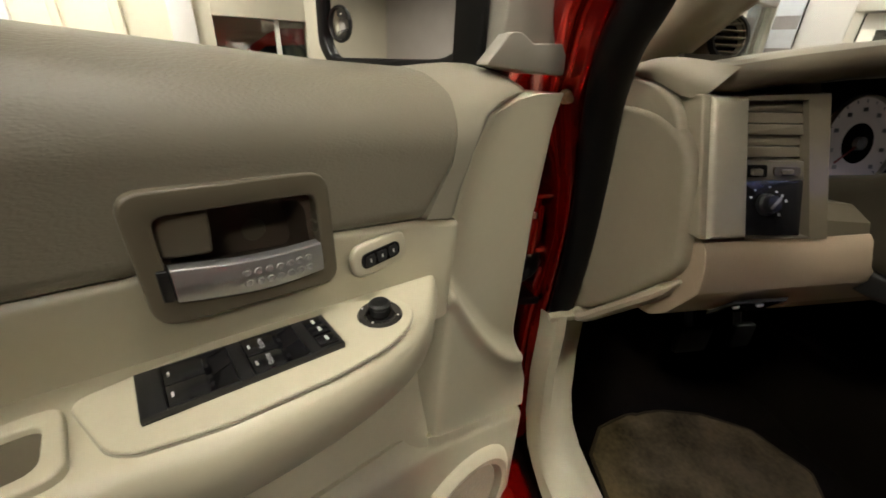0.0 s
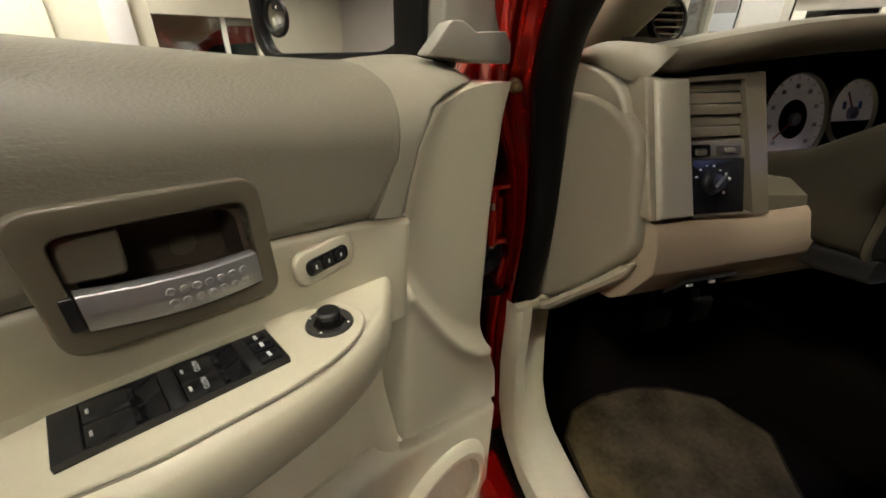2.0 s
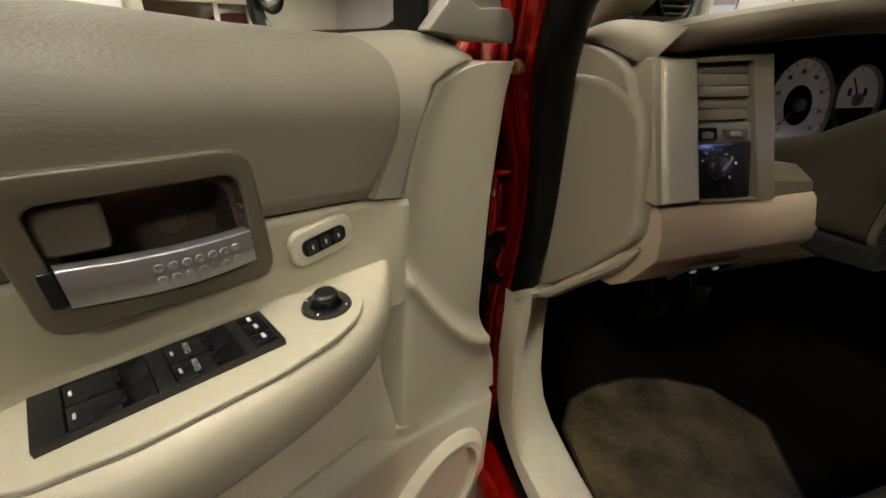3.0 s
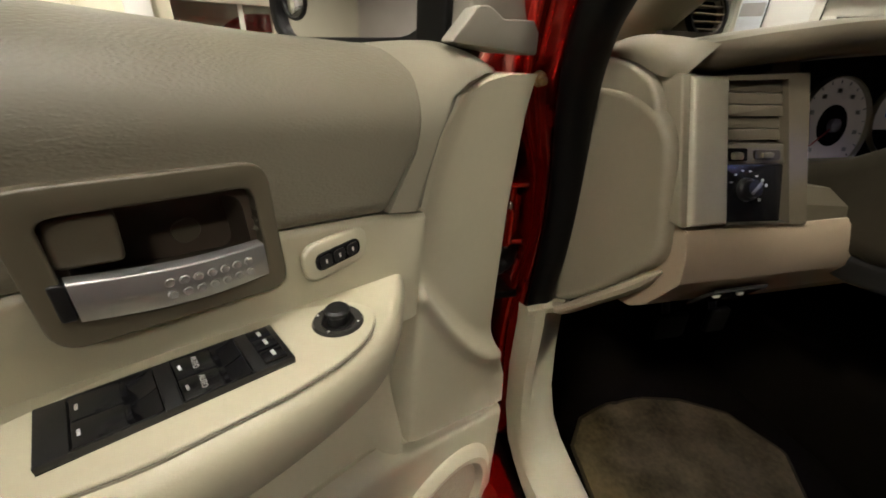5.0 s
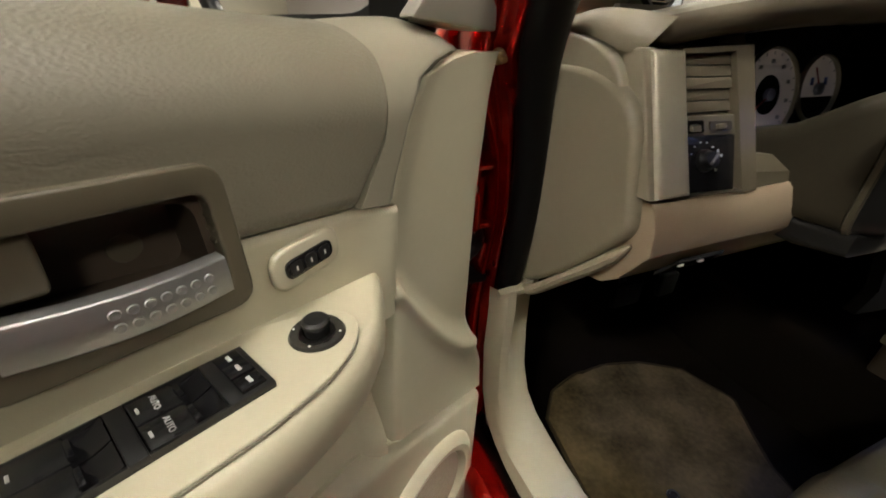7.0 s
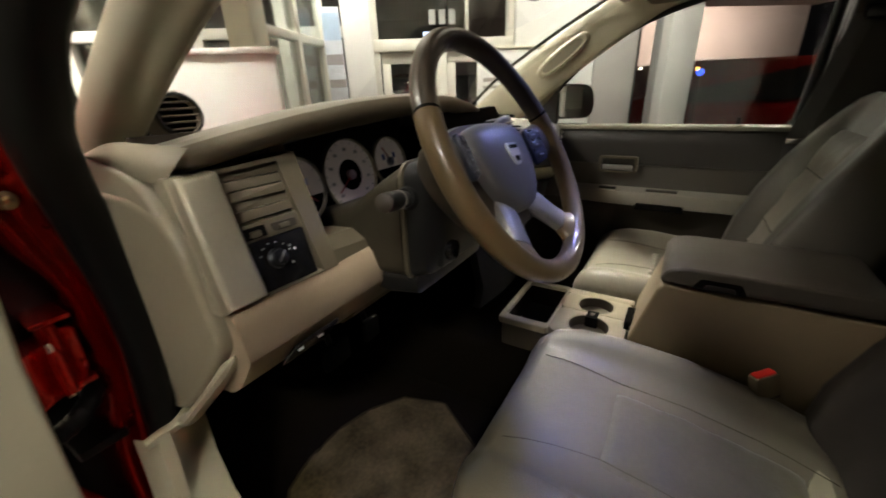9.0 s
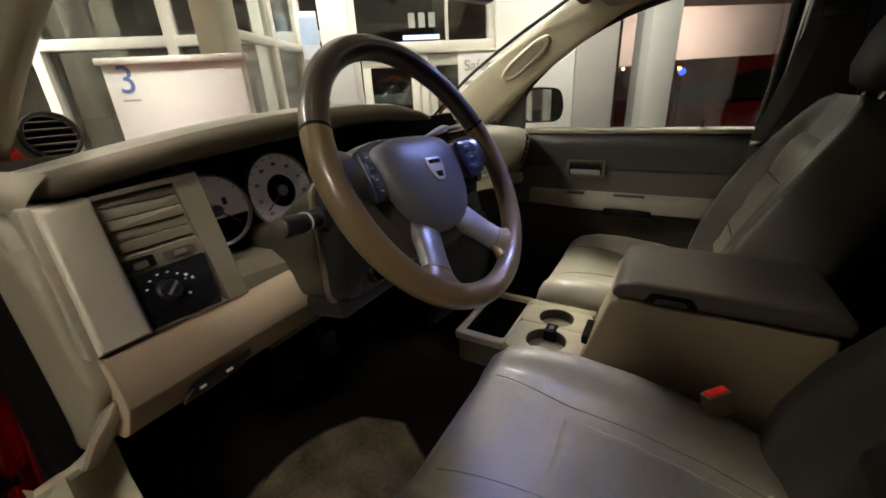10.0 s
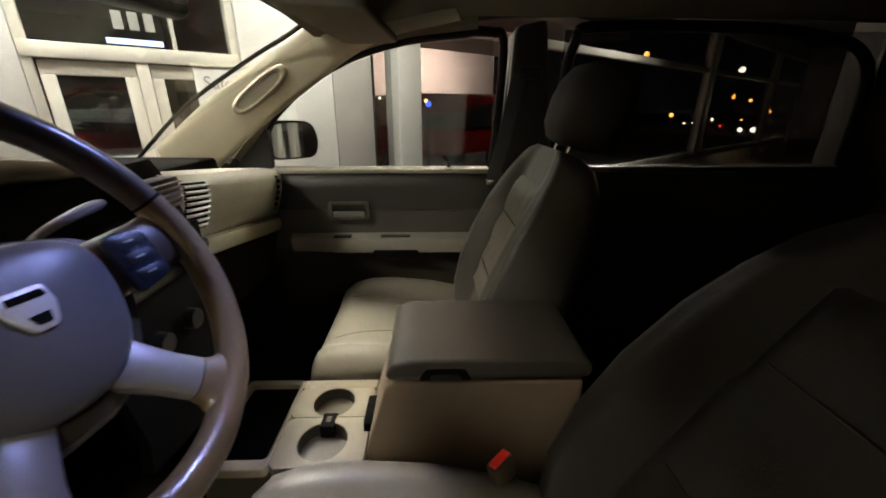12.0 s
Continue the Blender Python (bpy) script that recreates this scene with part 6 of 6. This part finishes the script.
    part("base", box(-0.215, 0.215, -0.50, -0.03, 0.56, z0 - 0.075, 0.02), CREAM, st, "cream plastic seat base")
    for s in (-1, 1):
        part("rail", box(s * 0.18 - 0.02, s * 0.18 + 0.02, -0.55, 0.0, 0.50, 0.56, 0.004), BLACK, st)
        part("seam", tube([(s * interp(-y, (0.03, 0.17, 0.5), (0.118, 0.092, 0.108)), y, interp(-y, (0.03, 0.08, 0.16, 0.28, 0.40, 0.5), (z0 + 0.000, z0 + 0.010, z0 + 0.0065, z0 - 0.006, z0 - 0.034, z0 - 0.072))) for y in np.linspace(-0.03, -0.5, 14)], 0.0008, 6), BEZEL, st)
    # backrest, leaning; its shade is put into the leather's colour
    BMt = Matrix.Translation((0, y_hinge, z0 - 0.01)) @ Matrix.Rotation(radians(lean), 4, "X") @ Matrix.Diagonal((1, 1, tall, 1))
    back = []
    for h, w, th, bol in ((-0.06, 0.225, 0.10, 0.02), (0.0, 0.24, 0.12, 0.035), (0.10, 0.252, 0.125, 0.045), (0.22, 0.252, 0.12, 0.045), (0.34, 0.240, 0.11, 0.036), (0.43, 0.222, 0.10, 0.022), (0.50, 0.195, 0.085, 0.010), (0.545, 0.155, 0.065, 0.004), (0.565, 0.10, 0.04, 0.0)):
        pts = [(-1.0, -0.5), (-1.03, -0.1), (-0.98, 0.25), (-0.86, 0.5), (-0.70, 0.46), (-0.52, 0.2), (-0.25, 0.1), (0, 0.08), (0.25, 0.1), (0.52, 0.2), (0.70, 0.46), (0.86, 0.5), (0.98, 0.25), (1.03, -0.1), (1.0, -0.5), (0.6, -0.9), (0, -1.0), (-0.6, -0.9)]
        ringp = [Vector((x * w, (bol * 1.0 if abs(x) > 0.6 and f_ > 0 else 0) + (0.02 if f_ > 0 else 0) + (f_ * 1.5 if f_ < 0 else f_ * 0.35) * th * 0.9, h)) for x, f_ in pts]
        back.append([BMt @ p for p in spline(ringp + [ringp[0]], 3)[:-1]])
    seat_mesh(back, LEATHER_M if flip < 0 else LEATHER_D, "backrest", st, "beige leather backrest, darkened for shade" if flip < 0 else "leather backrest, deeply darkened for shade")
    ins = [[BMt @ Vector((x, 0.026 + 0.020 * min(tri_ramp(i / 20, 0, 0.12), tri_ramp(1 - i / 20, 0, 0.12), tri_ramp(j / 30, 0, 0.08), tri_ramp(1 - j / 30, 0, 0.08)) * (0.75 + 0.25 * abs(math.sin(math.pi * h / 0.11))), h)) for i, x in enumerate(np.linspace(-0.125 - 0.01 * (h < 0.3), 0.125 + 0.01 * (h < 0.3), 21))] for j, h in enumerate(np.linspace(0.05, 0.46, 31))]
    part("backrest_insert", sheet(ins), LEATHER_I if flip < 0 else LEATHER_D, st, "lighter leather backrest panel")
    for h in (0.16, 0.34):
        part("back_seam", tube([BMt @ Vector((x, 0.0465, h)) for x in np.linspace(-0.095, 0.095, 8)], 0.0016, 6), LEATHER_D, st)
    # headrest on chrome posts
    hr = []
    for h, w, th in ((0.584, 0.075, 0.030), (0.592, 0.105, 0.045), (0.63, 0.13, 0.058), (0.70, 0.138, 0.062), (0.75, 0.132, 0.058), (0.785, 0.112, 0.048), (0.80, 0.08, 0.03)):
        hr.append([BMt @ Vector((w * math.copysign(abs(math.cos(a)) ** 0.6, math.cos(a)), -0.03 + 1.3 * th * math.copysign(abs(math.sin(a)) ** 0.8, math.sin(a)), h)) for a in (2 * math.pi * j / 28 for j in range(28))])
    head = seat_mesh(hr, LEATHER_D, "headrest", st, "leather headrest, darkened for shade")
    for s in (-1, 1):
        part("post", tube([BMt @ Vector((s * 0.05, -0.01, 0.55)), BMt @ Vector((s * 0.05, -0.01, 0.615))], 0.006, 10), BRIGHT, head)
    return st


seat(-0.362, 31, -0.542, "beige leather driver's seat, creased and worn", 1, 0.800, 0.97)
seat(0.375, 20, -0.43, "beige leather passenger seat with pleated centre", -1, 0.805, 0.90)

# buckle beside the driver's seat
buckle = thing("seat_belt_buckle", "tan belt buckle with a red release button with added glow", "buckle", m=Matrix.Translation((-0.146, -0.402, 0.795)) @ Matrix.Rotation(radians(-12), 4, "X") @ Matrix.Rotation(radians(-50), 4, "Z"))
part("housing", slab(rpoly([(-0.019, -0.12), (0.019, -0.12), (0.0225, 0.030), (-0.0225, 0.030)], 0.004), -0.011, 0.011, 0.004), CONS, buckle)
part("release", slab(rpoly([(-0.019, 0.026), (0.019, 0.026), (0.019, 0.034), (-0.019, 0.034)], 0.003), -0.0075, 0.0075, 0.002), REDB, buckle, "red release button with added glow")
part("collar", box(-0.0220, 0.0220, -0.0118, 0.0118, -0.018, -0.0155, 0.0005), DARKB, buckle)

# ---- centre console ----
con = thing("centre_console", "taupe centre console with armrest lid and cup holders", "console")
prof = [(-0.545, 0.935), (-0.222, 0.937), (-0.205, 0.925), (-0.165, 0.79), (-0.165, 0.55), (-0.56, 0.55)]
part("bin", slab(rpoly(prof, 0.008), -0.088, 0.118, 0.012, "yz", 4), CONS, con, "brown-taupe storage bin")
lidp = [(-0.555, 0.943), (-0.212, 0.943), (-0.206, 0.952), (-0.218, 0.974), (-0.25, 0.982), (-0.53, 0.982), (-0.556, 0.972)]
lid = part("lid", slab(rpoly(lidp, 0.014), -0.094, 0.124, 0.012, "yz", 4), LID, con, "dark taupe padded lid")
part("lid_latch", slab(rpoly([(-0.352, 0.9445), (-0.262, 0.9445), (-0.275, 0.966), (-0.34, 0.966)], 0.006), -0.0965, -0.08, 0.001, "yz"), HOLLOW, lid)
part("lid_latch_paddle", slab(rpoly([(-0.335, 0.946), (-0.28, 0.946), (-0.285, 0.957), (-0.33, 0.957)], 0.004), -0.098, -0.09, 0.001, "yz"), BLACK, lid)
# tray with round cup holders and the bin in front
def circle(cx, cy, r, n=36):
    return [(cx + r * math.cos(2 * math.pi * j / n), cy + r * math.sin(2 * math.pi * j / n)) for j in range(n)]
def square_loop(cx, cy, hx, hy, n=36):
    out = []
    for j in range(n):
        a = 2 * math.pi * j / n
        k = 1 / max(abs(math.cos(a)) / hx, abs(math.sin(a)) / hy)
        out.append((cx + k * math.cos(a), cy + k * math.sin(a)))
    return out
CUPS = ((-0.056, -0.076, 0.046), (0.048, -0.074, 0.043))
for cx, cy, r in CUPS:
    cup = part("cup_holder", ring(square_loop(cx, -0.076, 0.060 if cx < 0 else 0.0435, 0.084), circle(cx, cy, r), 0.760, 0.779, "xy", 0.002), DASH, con, "cup holder in the cream tray")
    part("cup_wall", lathe([(r, 0.0), (r * 0.93, -0.06), (r * 0.9, -0.075), (0, -0.075)], Matrix.Translation((cx, cy, 0.777)), 36), DARKB, cup)
part("tray_edge", box(0.092, 0.120, -0.160, 0.008, 0.760, 0.779, 0.002), DASH, con)
# slot and notch are dark blocks in place of shaded recesses
part("cup_slot", box(-0.022, 0.016, -0.090, -0.060, 0.735, 0.7798, 0.003), HOLLOW, con, "dark block for the shaded slot between cups")
part("cup_divider", box(-0.012, 0.008, -0.082, -0.068, 0.700, 0.7802, 0.003), DARKB, con)
part("bin_notch", slab(rpoly([(-0.036, 0.775), (0.046, 0.775), (0.046, 0.80), (-0.036, 0.80)], 0.008), -0.182, -0.150, 0.004), HOLLOW, con)
part("front_bin", ring(rpoly([(-0.118, 0.008), (0.122, 0.008), (0.122, 0.135), (-0.118, 0.135)], 0.01), rpoly([(-0.095, 0.015), (0.105, 0.015), (0.105, 0.122), (-0.095, 0.122)], 0.01), 0.762, 0.7795, "xy", 0.003), DASH, con, "cream rimmed front bin")
part("front_bin_wall", ring(rpoly([(-0.110, 0.009), (0.118, 0.009), (0.118, 0.130), (-0.110, 0.130)], 0.01), rpoly([(-0.0955, 0.0145), (0.1055, 0.0145), (0.1055, 0.1225), (-0.0955, 0.1225)], 0.01), 0.66, 0.7618, "xy"), DARKB, con)
part("front_bin_lining", ring(rpoly([(-0.0945, 0.0155), (0.1045, 0.0155), (0.1045, 0.1215), (-0.0945, 0.1215)], 0.01), rpoly([(-0.0925, 0.0175), (0.1025, 0.0175), (0.1025, 0.1195), (-0.0925, 0.1195)], 0.01), 0.70, 0.768, "xy"), CARPET_D, con)
part("front_bin_floor", box(-0.1, 0.11, 0.012, 0.125, 0.70, 0.712), HOLLOW, con)
part("console_side", box(-0.116, 0.12, -0.165, 0.010, 0.52, 0.752, 0.01), BEZEL, con)
part("console_front", box(-0.116, 0.12, 0.009, 0.20, 0.52, 0.69, 0.01), BEZEL, con)

# ---- passenger's door ----
pd = thing("passenger_door", "closed passenger door, its trim darkened for shade", "car door")
part("outer_shell", box(0.755, 0.84, -0.58, 0.42, 0.33, 1.165, 0.02), RED, pd)
part("upper_pad", sheet([[Vector((0.672 + 0.06 * (1 - math.sqrt(max(0, 1 - (max(0, s - 0.55) / 0.45) ** 2))) + 0.012 * tri_ramp(y, 0.1, 0.4), y, 1.045 + 0.135 * s)) for y in np.linspace(0.38, -0.52, 40)] for s in np.linspace(0, 1, 14)], 0.02, (-1, 0, 0)), DOORD, pd, "taupe upper pad, darkened for shade")
part("sill_cap", box(0.68, 0.76, -0.52, 0.36, 1.166, 1.182, 0.006), DASHTOP, pd, "pale window ledge")
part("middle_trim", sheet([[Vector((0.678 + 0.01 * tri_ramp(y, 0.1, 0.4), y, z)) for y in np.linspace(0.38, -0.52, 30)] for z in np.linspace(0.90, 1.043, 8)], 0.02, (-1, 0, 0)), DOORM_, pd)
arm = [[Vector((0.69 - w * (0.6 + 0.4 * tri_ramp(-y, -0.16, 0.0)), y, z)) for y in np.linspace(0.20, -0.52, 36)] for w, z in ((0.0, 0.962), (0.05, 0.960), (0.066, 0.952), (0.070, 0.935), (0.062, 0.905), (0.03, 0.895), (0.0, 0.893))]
part("armrest", sheet(arm), DOORA, pd, "cream armrest, greyed for shade")
# dark blocks in place of the shaded notch and pull recess
part("armrest_notch", slab(rpoly([(-0.24, 0.893), (-0.08, 0.893), (-0.085, 0.915), (-0.235, 0.915)], 0.006), 0.612, 0.69, 0.004, "yz"), HOLLOW, pd)
part("pull_recess", box(0.632, 0.652, -0.21, -0.11, 0.957, 0.9635, 0.002), DARKB, pd)
part("switch_plate", box(0.630, 0.655, -0.01, 0.05, 0.957, 0.9645, 0.002), BLACK, pd)
# lower trim dark brown for the shade below the armrest
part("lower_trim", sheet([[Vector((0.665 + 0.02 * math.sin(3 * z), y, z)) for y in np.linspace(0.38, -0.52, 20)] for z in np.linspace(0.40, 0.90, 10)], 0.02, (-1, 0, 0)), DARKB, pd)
hb = part("handle_bezel", ring(rpoly([(-0.07, 1.015), (0.065, 1.015), (0.065, 1.075), (-0.07, 1.075)], 0.01, 5), rpoly([(-0.06, 1.022), (0.055, 1.022), (0.055, 1.067), (-0.06, 1.067)], 0.008, 5), 0.655, 0.69, "yz", 0.003), BEZEL, pd)
part("handle_cup", box(0.676, 0.682, -0.062, 0.058, 1.02, 1.07), HOLLOW, hb)
part("pull_lever", box(0.655, 0.668, -0.055, 0.05, 1.024, 1.043, 0.004), CHROME, hb, "aluminium pull lever")
part("lock_knob", lathe([(0.017, 0), (0.016, 0.004), (0.008, 0.005), (0.0055, 0.008), (0.0055, 0.022), (0.004, 0.026), (0, 0.027)], Matrix.Translation((0.694, -0.342, 1.181)), 18), BLACK, pd, "small lock knob")
part("lock_collar", lathe([(0.010, 0.002), (0.018, 0.003), (0.020, 0.0)], Matrix.Translation((0.694, -0.342, 1.1822)), 20), SATIN, pd)
# window frame of the passenger door
wf = spline([Vector((0.735, 0.36, 1.19)), Vector((0.71, 0.20, 1.37)), Vector((0.685, 0.02, 1.49)), Vector((0.665, -0.18, 1.555)), Vector((0.655, -0.42, 1.585))], 6) + spline([Vector((0.656, -0.47, 1.583)), Vector((0.662, -0.502, 1.56)), Vector((0.69, -0.50, 1.35)), Vector((0.72, -0.49, 1.18))], 6)
part("window_frame", tube(wf, 0.014, 10), RUBBER, pd)
part("frame_trim", tube([p + Vector((-0.02, 0.0, 0.026)) for p in wf[:25]], 0.024, 10), HEADLINER, pd)
g = part("window_glass", slab([(0.34, 1.18), (0.18, 1.37), (0.0, 1.49), (-0.2, 1.555), (-0.48, 1.575), (-0.49, 1.18)], 0.708, 0.711, 0, "yz"), GLASS, pd)
g.visible_shadow = False
part("corner_cover", slab(rpoly([(0.40, 1.18), (0.245, 1.18), (0.245, 1.30), (0.27, 1.34)], 0.01), 0.695, 0.72, 0.004, "yz"), BLACK, pd, "black mirror corner cover")
PMM = Matrix.Translation((0.768, 0.300, 1.188)) @ Matrix.Rotation(radians(-33), 4, "Z")
PMO = rpoly([(0, 0.06), (0.95, 0), (1.05, 0.4), (0.95, 0.95), (0.1, 1)], 0.3, 6)
pm = part("side_mirror", loft([[Vector((k * (0.240 * a - 0.11) + 0.11, d, 0.07 + k * (0.145 * b - 0.07))) for a, b in PMO] for d, k in ((0.0, 1.0), (0.05, 1.0), (0.09, 0.8))]), BLACK, pd, "black passenger side mirror")
pm.matrix_local = PMM
part("glass", loft([[Vector((0.94 * (0.240 * a - 0.11) + 0.11, d, 0.07 + 0.90 * (0.145 * b - 0.07))) for a, b in PMO] for d in (-0.004, -0.001)]), MIRROR, pm).matrix_local = Matrix.Translation((0.11, -0.008, 0)) @ Matrix.Rotation(radians(10), 4, "Z") @ Matrix.Translation((-0.11, 0, 0))
part("arm", box(-0.10, 0.02, 0.005, 0.05, -0.01, 0.03, 0.008), BLACK, pm)

# ---- rear passenger side ----
rd = thing("rear_door", "closed rear door with a dark window", "car door")
part("outer_shell", box(0.755, 0.84, -1.75, -0.64, 0.33, 1.165, 0.02), RED, rd)
part("inner_trim", box(0.695, 0.755, -1.75, -0.66, 0.35, 1.17, 0.02), DARKB, rd)
part("sill_cap", box(0.70, 0.77, -1.70, -0.68, 1.168, 1.185, 0.005), DOORM_, rd)
part("armrest", box(0.64, 0.70, -1.55, -0.80, 0.93, 0.965, 0.012), DARKB, rd)
part("window_frame", tube(spline([Vector((0.72, -0.70, 1.18)), Vector((0.69, -0.70, 1.40)), Vector((0.665, -0.72, 1.56)), Vector((0.66, -0.80, 1.60)), Vector((0.665, -1.40, 1.59)), Vector((0.68, -1.66, 1.50)), Vector((0.72, -1.72, 1.18))], 6), 0.016, 10), RUBBER, rd)
g = part("window_glass", box(0.712, 0.715, -1.72, -0.70, 1.18, 1.60), TINT, rd)
g.visible_shadow = False
part("rear_quarter", box(0.70, 0.84, -2.6, -1.72, 0.33, 1.68, 0.03), DARKB, car)
bench = thing("car_seat", "leather rear bench, darkened for shade", "car seat")
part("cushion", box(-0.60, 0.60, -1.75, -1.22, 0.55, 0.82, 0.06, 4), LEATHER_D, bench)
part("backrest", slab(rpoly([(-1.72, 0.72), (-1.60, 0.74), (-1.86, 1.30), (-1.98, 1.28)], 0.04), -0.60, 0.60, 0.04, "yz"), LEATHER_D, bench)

# front passenger's belt
sb = thing("seat_belt", "dark belt webbing hanging from the middle pillar", "seat belt")
part("webbing", loft([[p + Vector((0.0, 0.022 * k, 0)) + Vector((0.001 * d, 0, 0)) for k, d in ((-1, -1), (1, -1), (1, 1), (-1, 1))] for p in spline([Vector((0.650, -0.555, 1.47)), Vector((0.648, -0.51, 1.25)), Vector((0.645, -0.485, 1.145)), Vector((0.640, -0.49, 1.0)), Vector((0.63, -0.50, 0.75)), Vector((0.64, -0.50, 0.55))], 5)]), BELT, sb)
part("guide", box(0.635, 0.655, -0.62, -0.55, 1.455, 1.49, 0.008), BLACK, sb)
part("tongue", box(0.634, 0.648, -0.512, -0.462, 1.135, 1.155, 0.004), BRIGHT, sb, "bright belt tongue")

# visor, grip, inside mirror
vis = thing("sun_visor", "beige fabric sun visor folded up", "sun visor")
part("panel", slab(rpoly([(0.14, -0.17), (0.54, -0.20), (0.56, -0.05), (0.12, -0.02)], 0.03, 5), 1.535, 1.555, 0.008, "xy"), HEADLINER, vis)
part("rod", tube([(0.16, -0.022, 1.548), (0.60, -0.05, 1.556)], 0.005, 8), BEZEL, vis)
gr = thing("grab_handle", "beige grab handle set into the pillar trim", "handle")
ga, gb = Vector((0.611, 0.285, 1.372)), Vector((0.594, 0.150, 1.466))
gdir, gnrm = (gb - ga).normalized(), Vector((-0.97, -0.18, -0.10)).normalized()
gside = gdir.cross(gnrm).normalized()
def oval(la, lb, d):
    return [(ga + gb) / 2 + gdir * la * math.copysign(abs(math.cos(q)) ** 0.75, math.cos(q)) + gside * lb * math.copysign(abs(math.sin(q)) ** 0.75, math.sin(q)) + gnrm * d for q in (2 * math.pi * j / 36 for j in range(36))]
part("rim", loft([oval(0.108, 0.0290, -0.016), oval(0.102, 0.0255, -0.003), oval(0.095, 0.0215, 0.0005), oval(0.087, 0.0180, -0.001), oval(0.080, 0.0150, -0.007)], cap=False), PILLAR, gr)
part("dish", loft([oval(0.083, 0.0165, -0.0045), oval(0.072, 0.0120, -0.0055), oval(0.04, 0.005, -0.006)]), STRIP, gr, "darker inset grip")
pod_ = thing("dome_lamp", "beige overhead lamp pod with a pale lens", "lamp")
part("housing", slab(rpoly([(-0.10, -0.24), (0.10, -0.24), (0.10, -0.04), (-0.10, -0.04)], 0.04, 6), 1.590, 1.64, 0.012, "xy"), HEADLINER, pod_)
part("lens", slab(rpoly([(0.005, -0.165), (0.075, -0.165), (0.075, -0.095), (0.005, -0.095)], 0.012, 5), 1.581, 1.592, 0.004, "xy"), mat("pale lamp lens", (0.75, 0.80, 1.0), 0.3, var=0.02, emit=1.5), pod_, "pale glowing lens")
rvm = thing("rear_view_mirror", "black rear-view mirror on the windscreen", "mirror")
MP = rpoly([(-0.12, -0.03), (0.12, -0.03), (0.125, 0.03), (-0.125, 0.03)], 0.02, 5)
RMM = Matrix.Translation((0.085, 0.19, 1.556)) @ Matrix.Rotation(radians(-18), 4, "Z") @ Matrix.Rotation(radians(-7), 4, "X")
part("housing", slab(MP, 0.0, 0.035, 0.01), BLACK, rvm).matrix_local = RMM
part("glass", slab([(a * 0.94, b * 0.88) for a, b in MP], -0.002, 0.001), DARK_MIRROR, rvm).matrix_local = RMM
part("stem", tube([(0.085, 0.19, 1.56), (0.07, 0.20, 1.58), (0.06, 0.16, 1.60)], 0.008, 8), BLACK, rvm)

# ---- far lights ----
for px, py, pz, r, material in (
    (24.2, -12.8, 4.33, 0.16, SODIUM),
    (26.6, -20.5, 3.75, 0.20, WHITEL),
    (31.5, -24.0, 2.24, 0.17, SODIUM),
    (30.9, -24.9, 1.98, 0.12, SODIUM),
    (33.3, -28.3, 2.82, 0.14, SODIUM),
    (33.1, -28.5, 1.15, 0.12, SODIUM),
    (34.2, -27.1, 0.44, 0.10, SODIUM),
    (28.9, -20.8, 0.62, 0.11, WHITEL),
    (28.6, -21.3, 0.20, 0.10, REDL),
    (23.1, -18.6, 0.20, 0.13, WHITEL),
    (22.7, -19.1, 0.20, 0.17, WHITEL),
    (30.4, -18.6, 0.91, 0.16, SODIUM),
    (29.9, -19.4, 0.31, 0.09, WHITEL),
    (29.6, -19.9, 0.36, 0.09, WHITEL),
    (6.2, -0.225, 1.44, 0.05, BLUEL),
    (6.2, -0.185, 1.485, 0.028, SODIUM),
    (5.78, 0.89, 1.36, 0.030, WHITEL),
    (5.70, 0.66, 1.16, 0.018, SODIUM),
    (5.83, 0.52, 1.52, 0.020, WHITEL),
    (5.60, 0.80, 0.85, 0.016, WHITEL),
    (5.63, 0.37, 0.99, 0.016, WHITEL),
    (13.1, 2.2, 1.33, 0.05, WHITEL),
    (13.2, 1.8, 0.92, 0.04, SODIUM),
):
    street_light(px, py, pz, r, material)
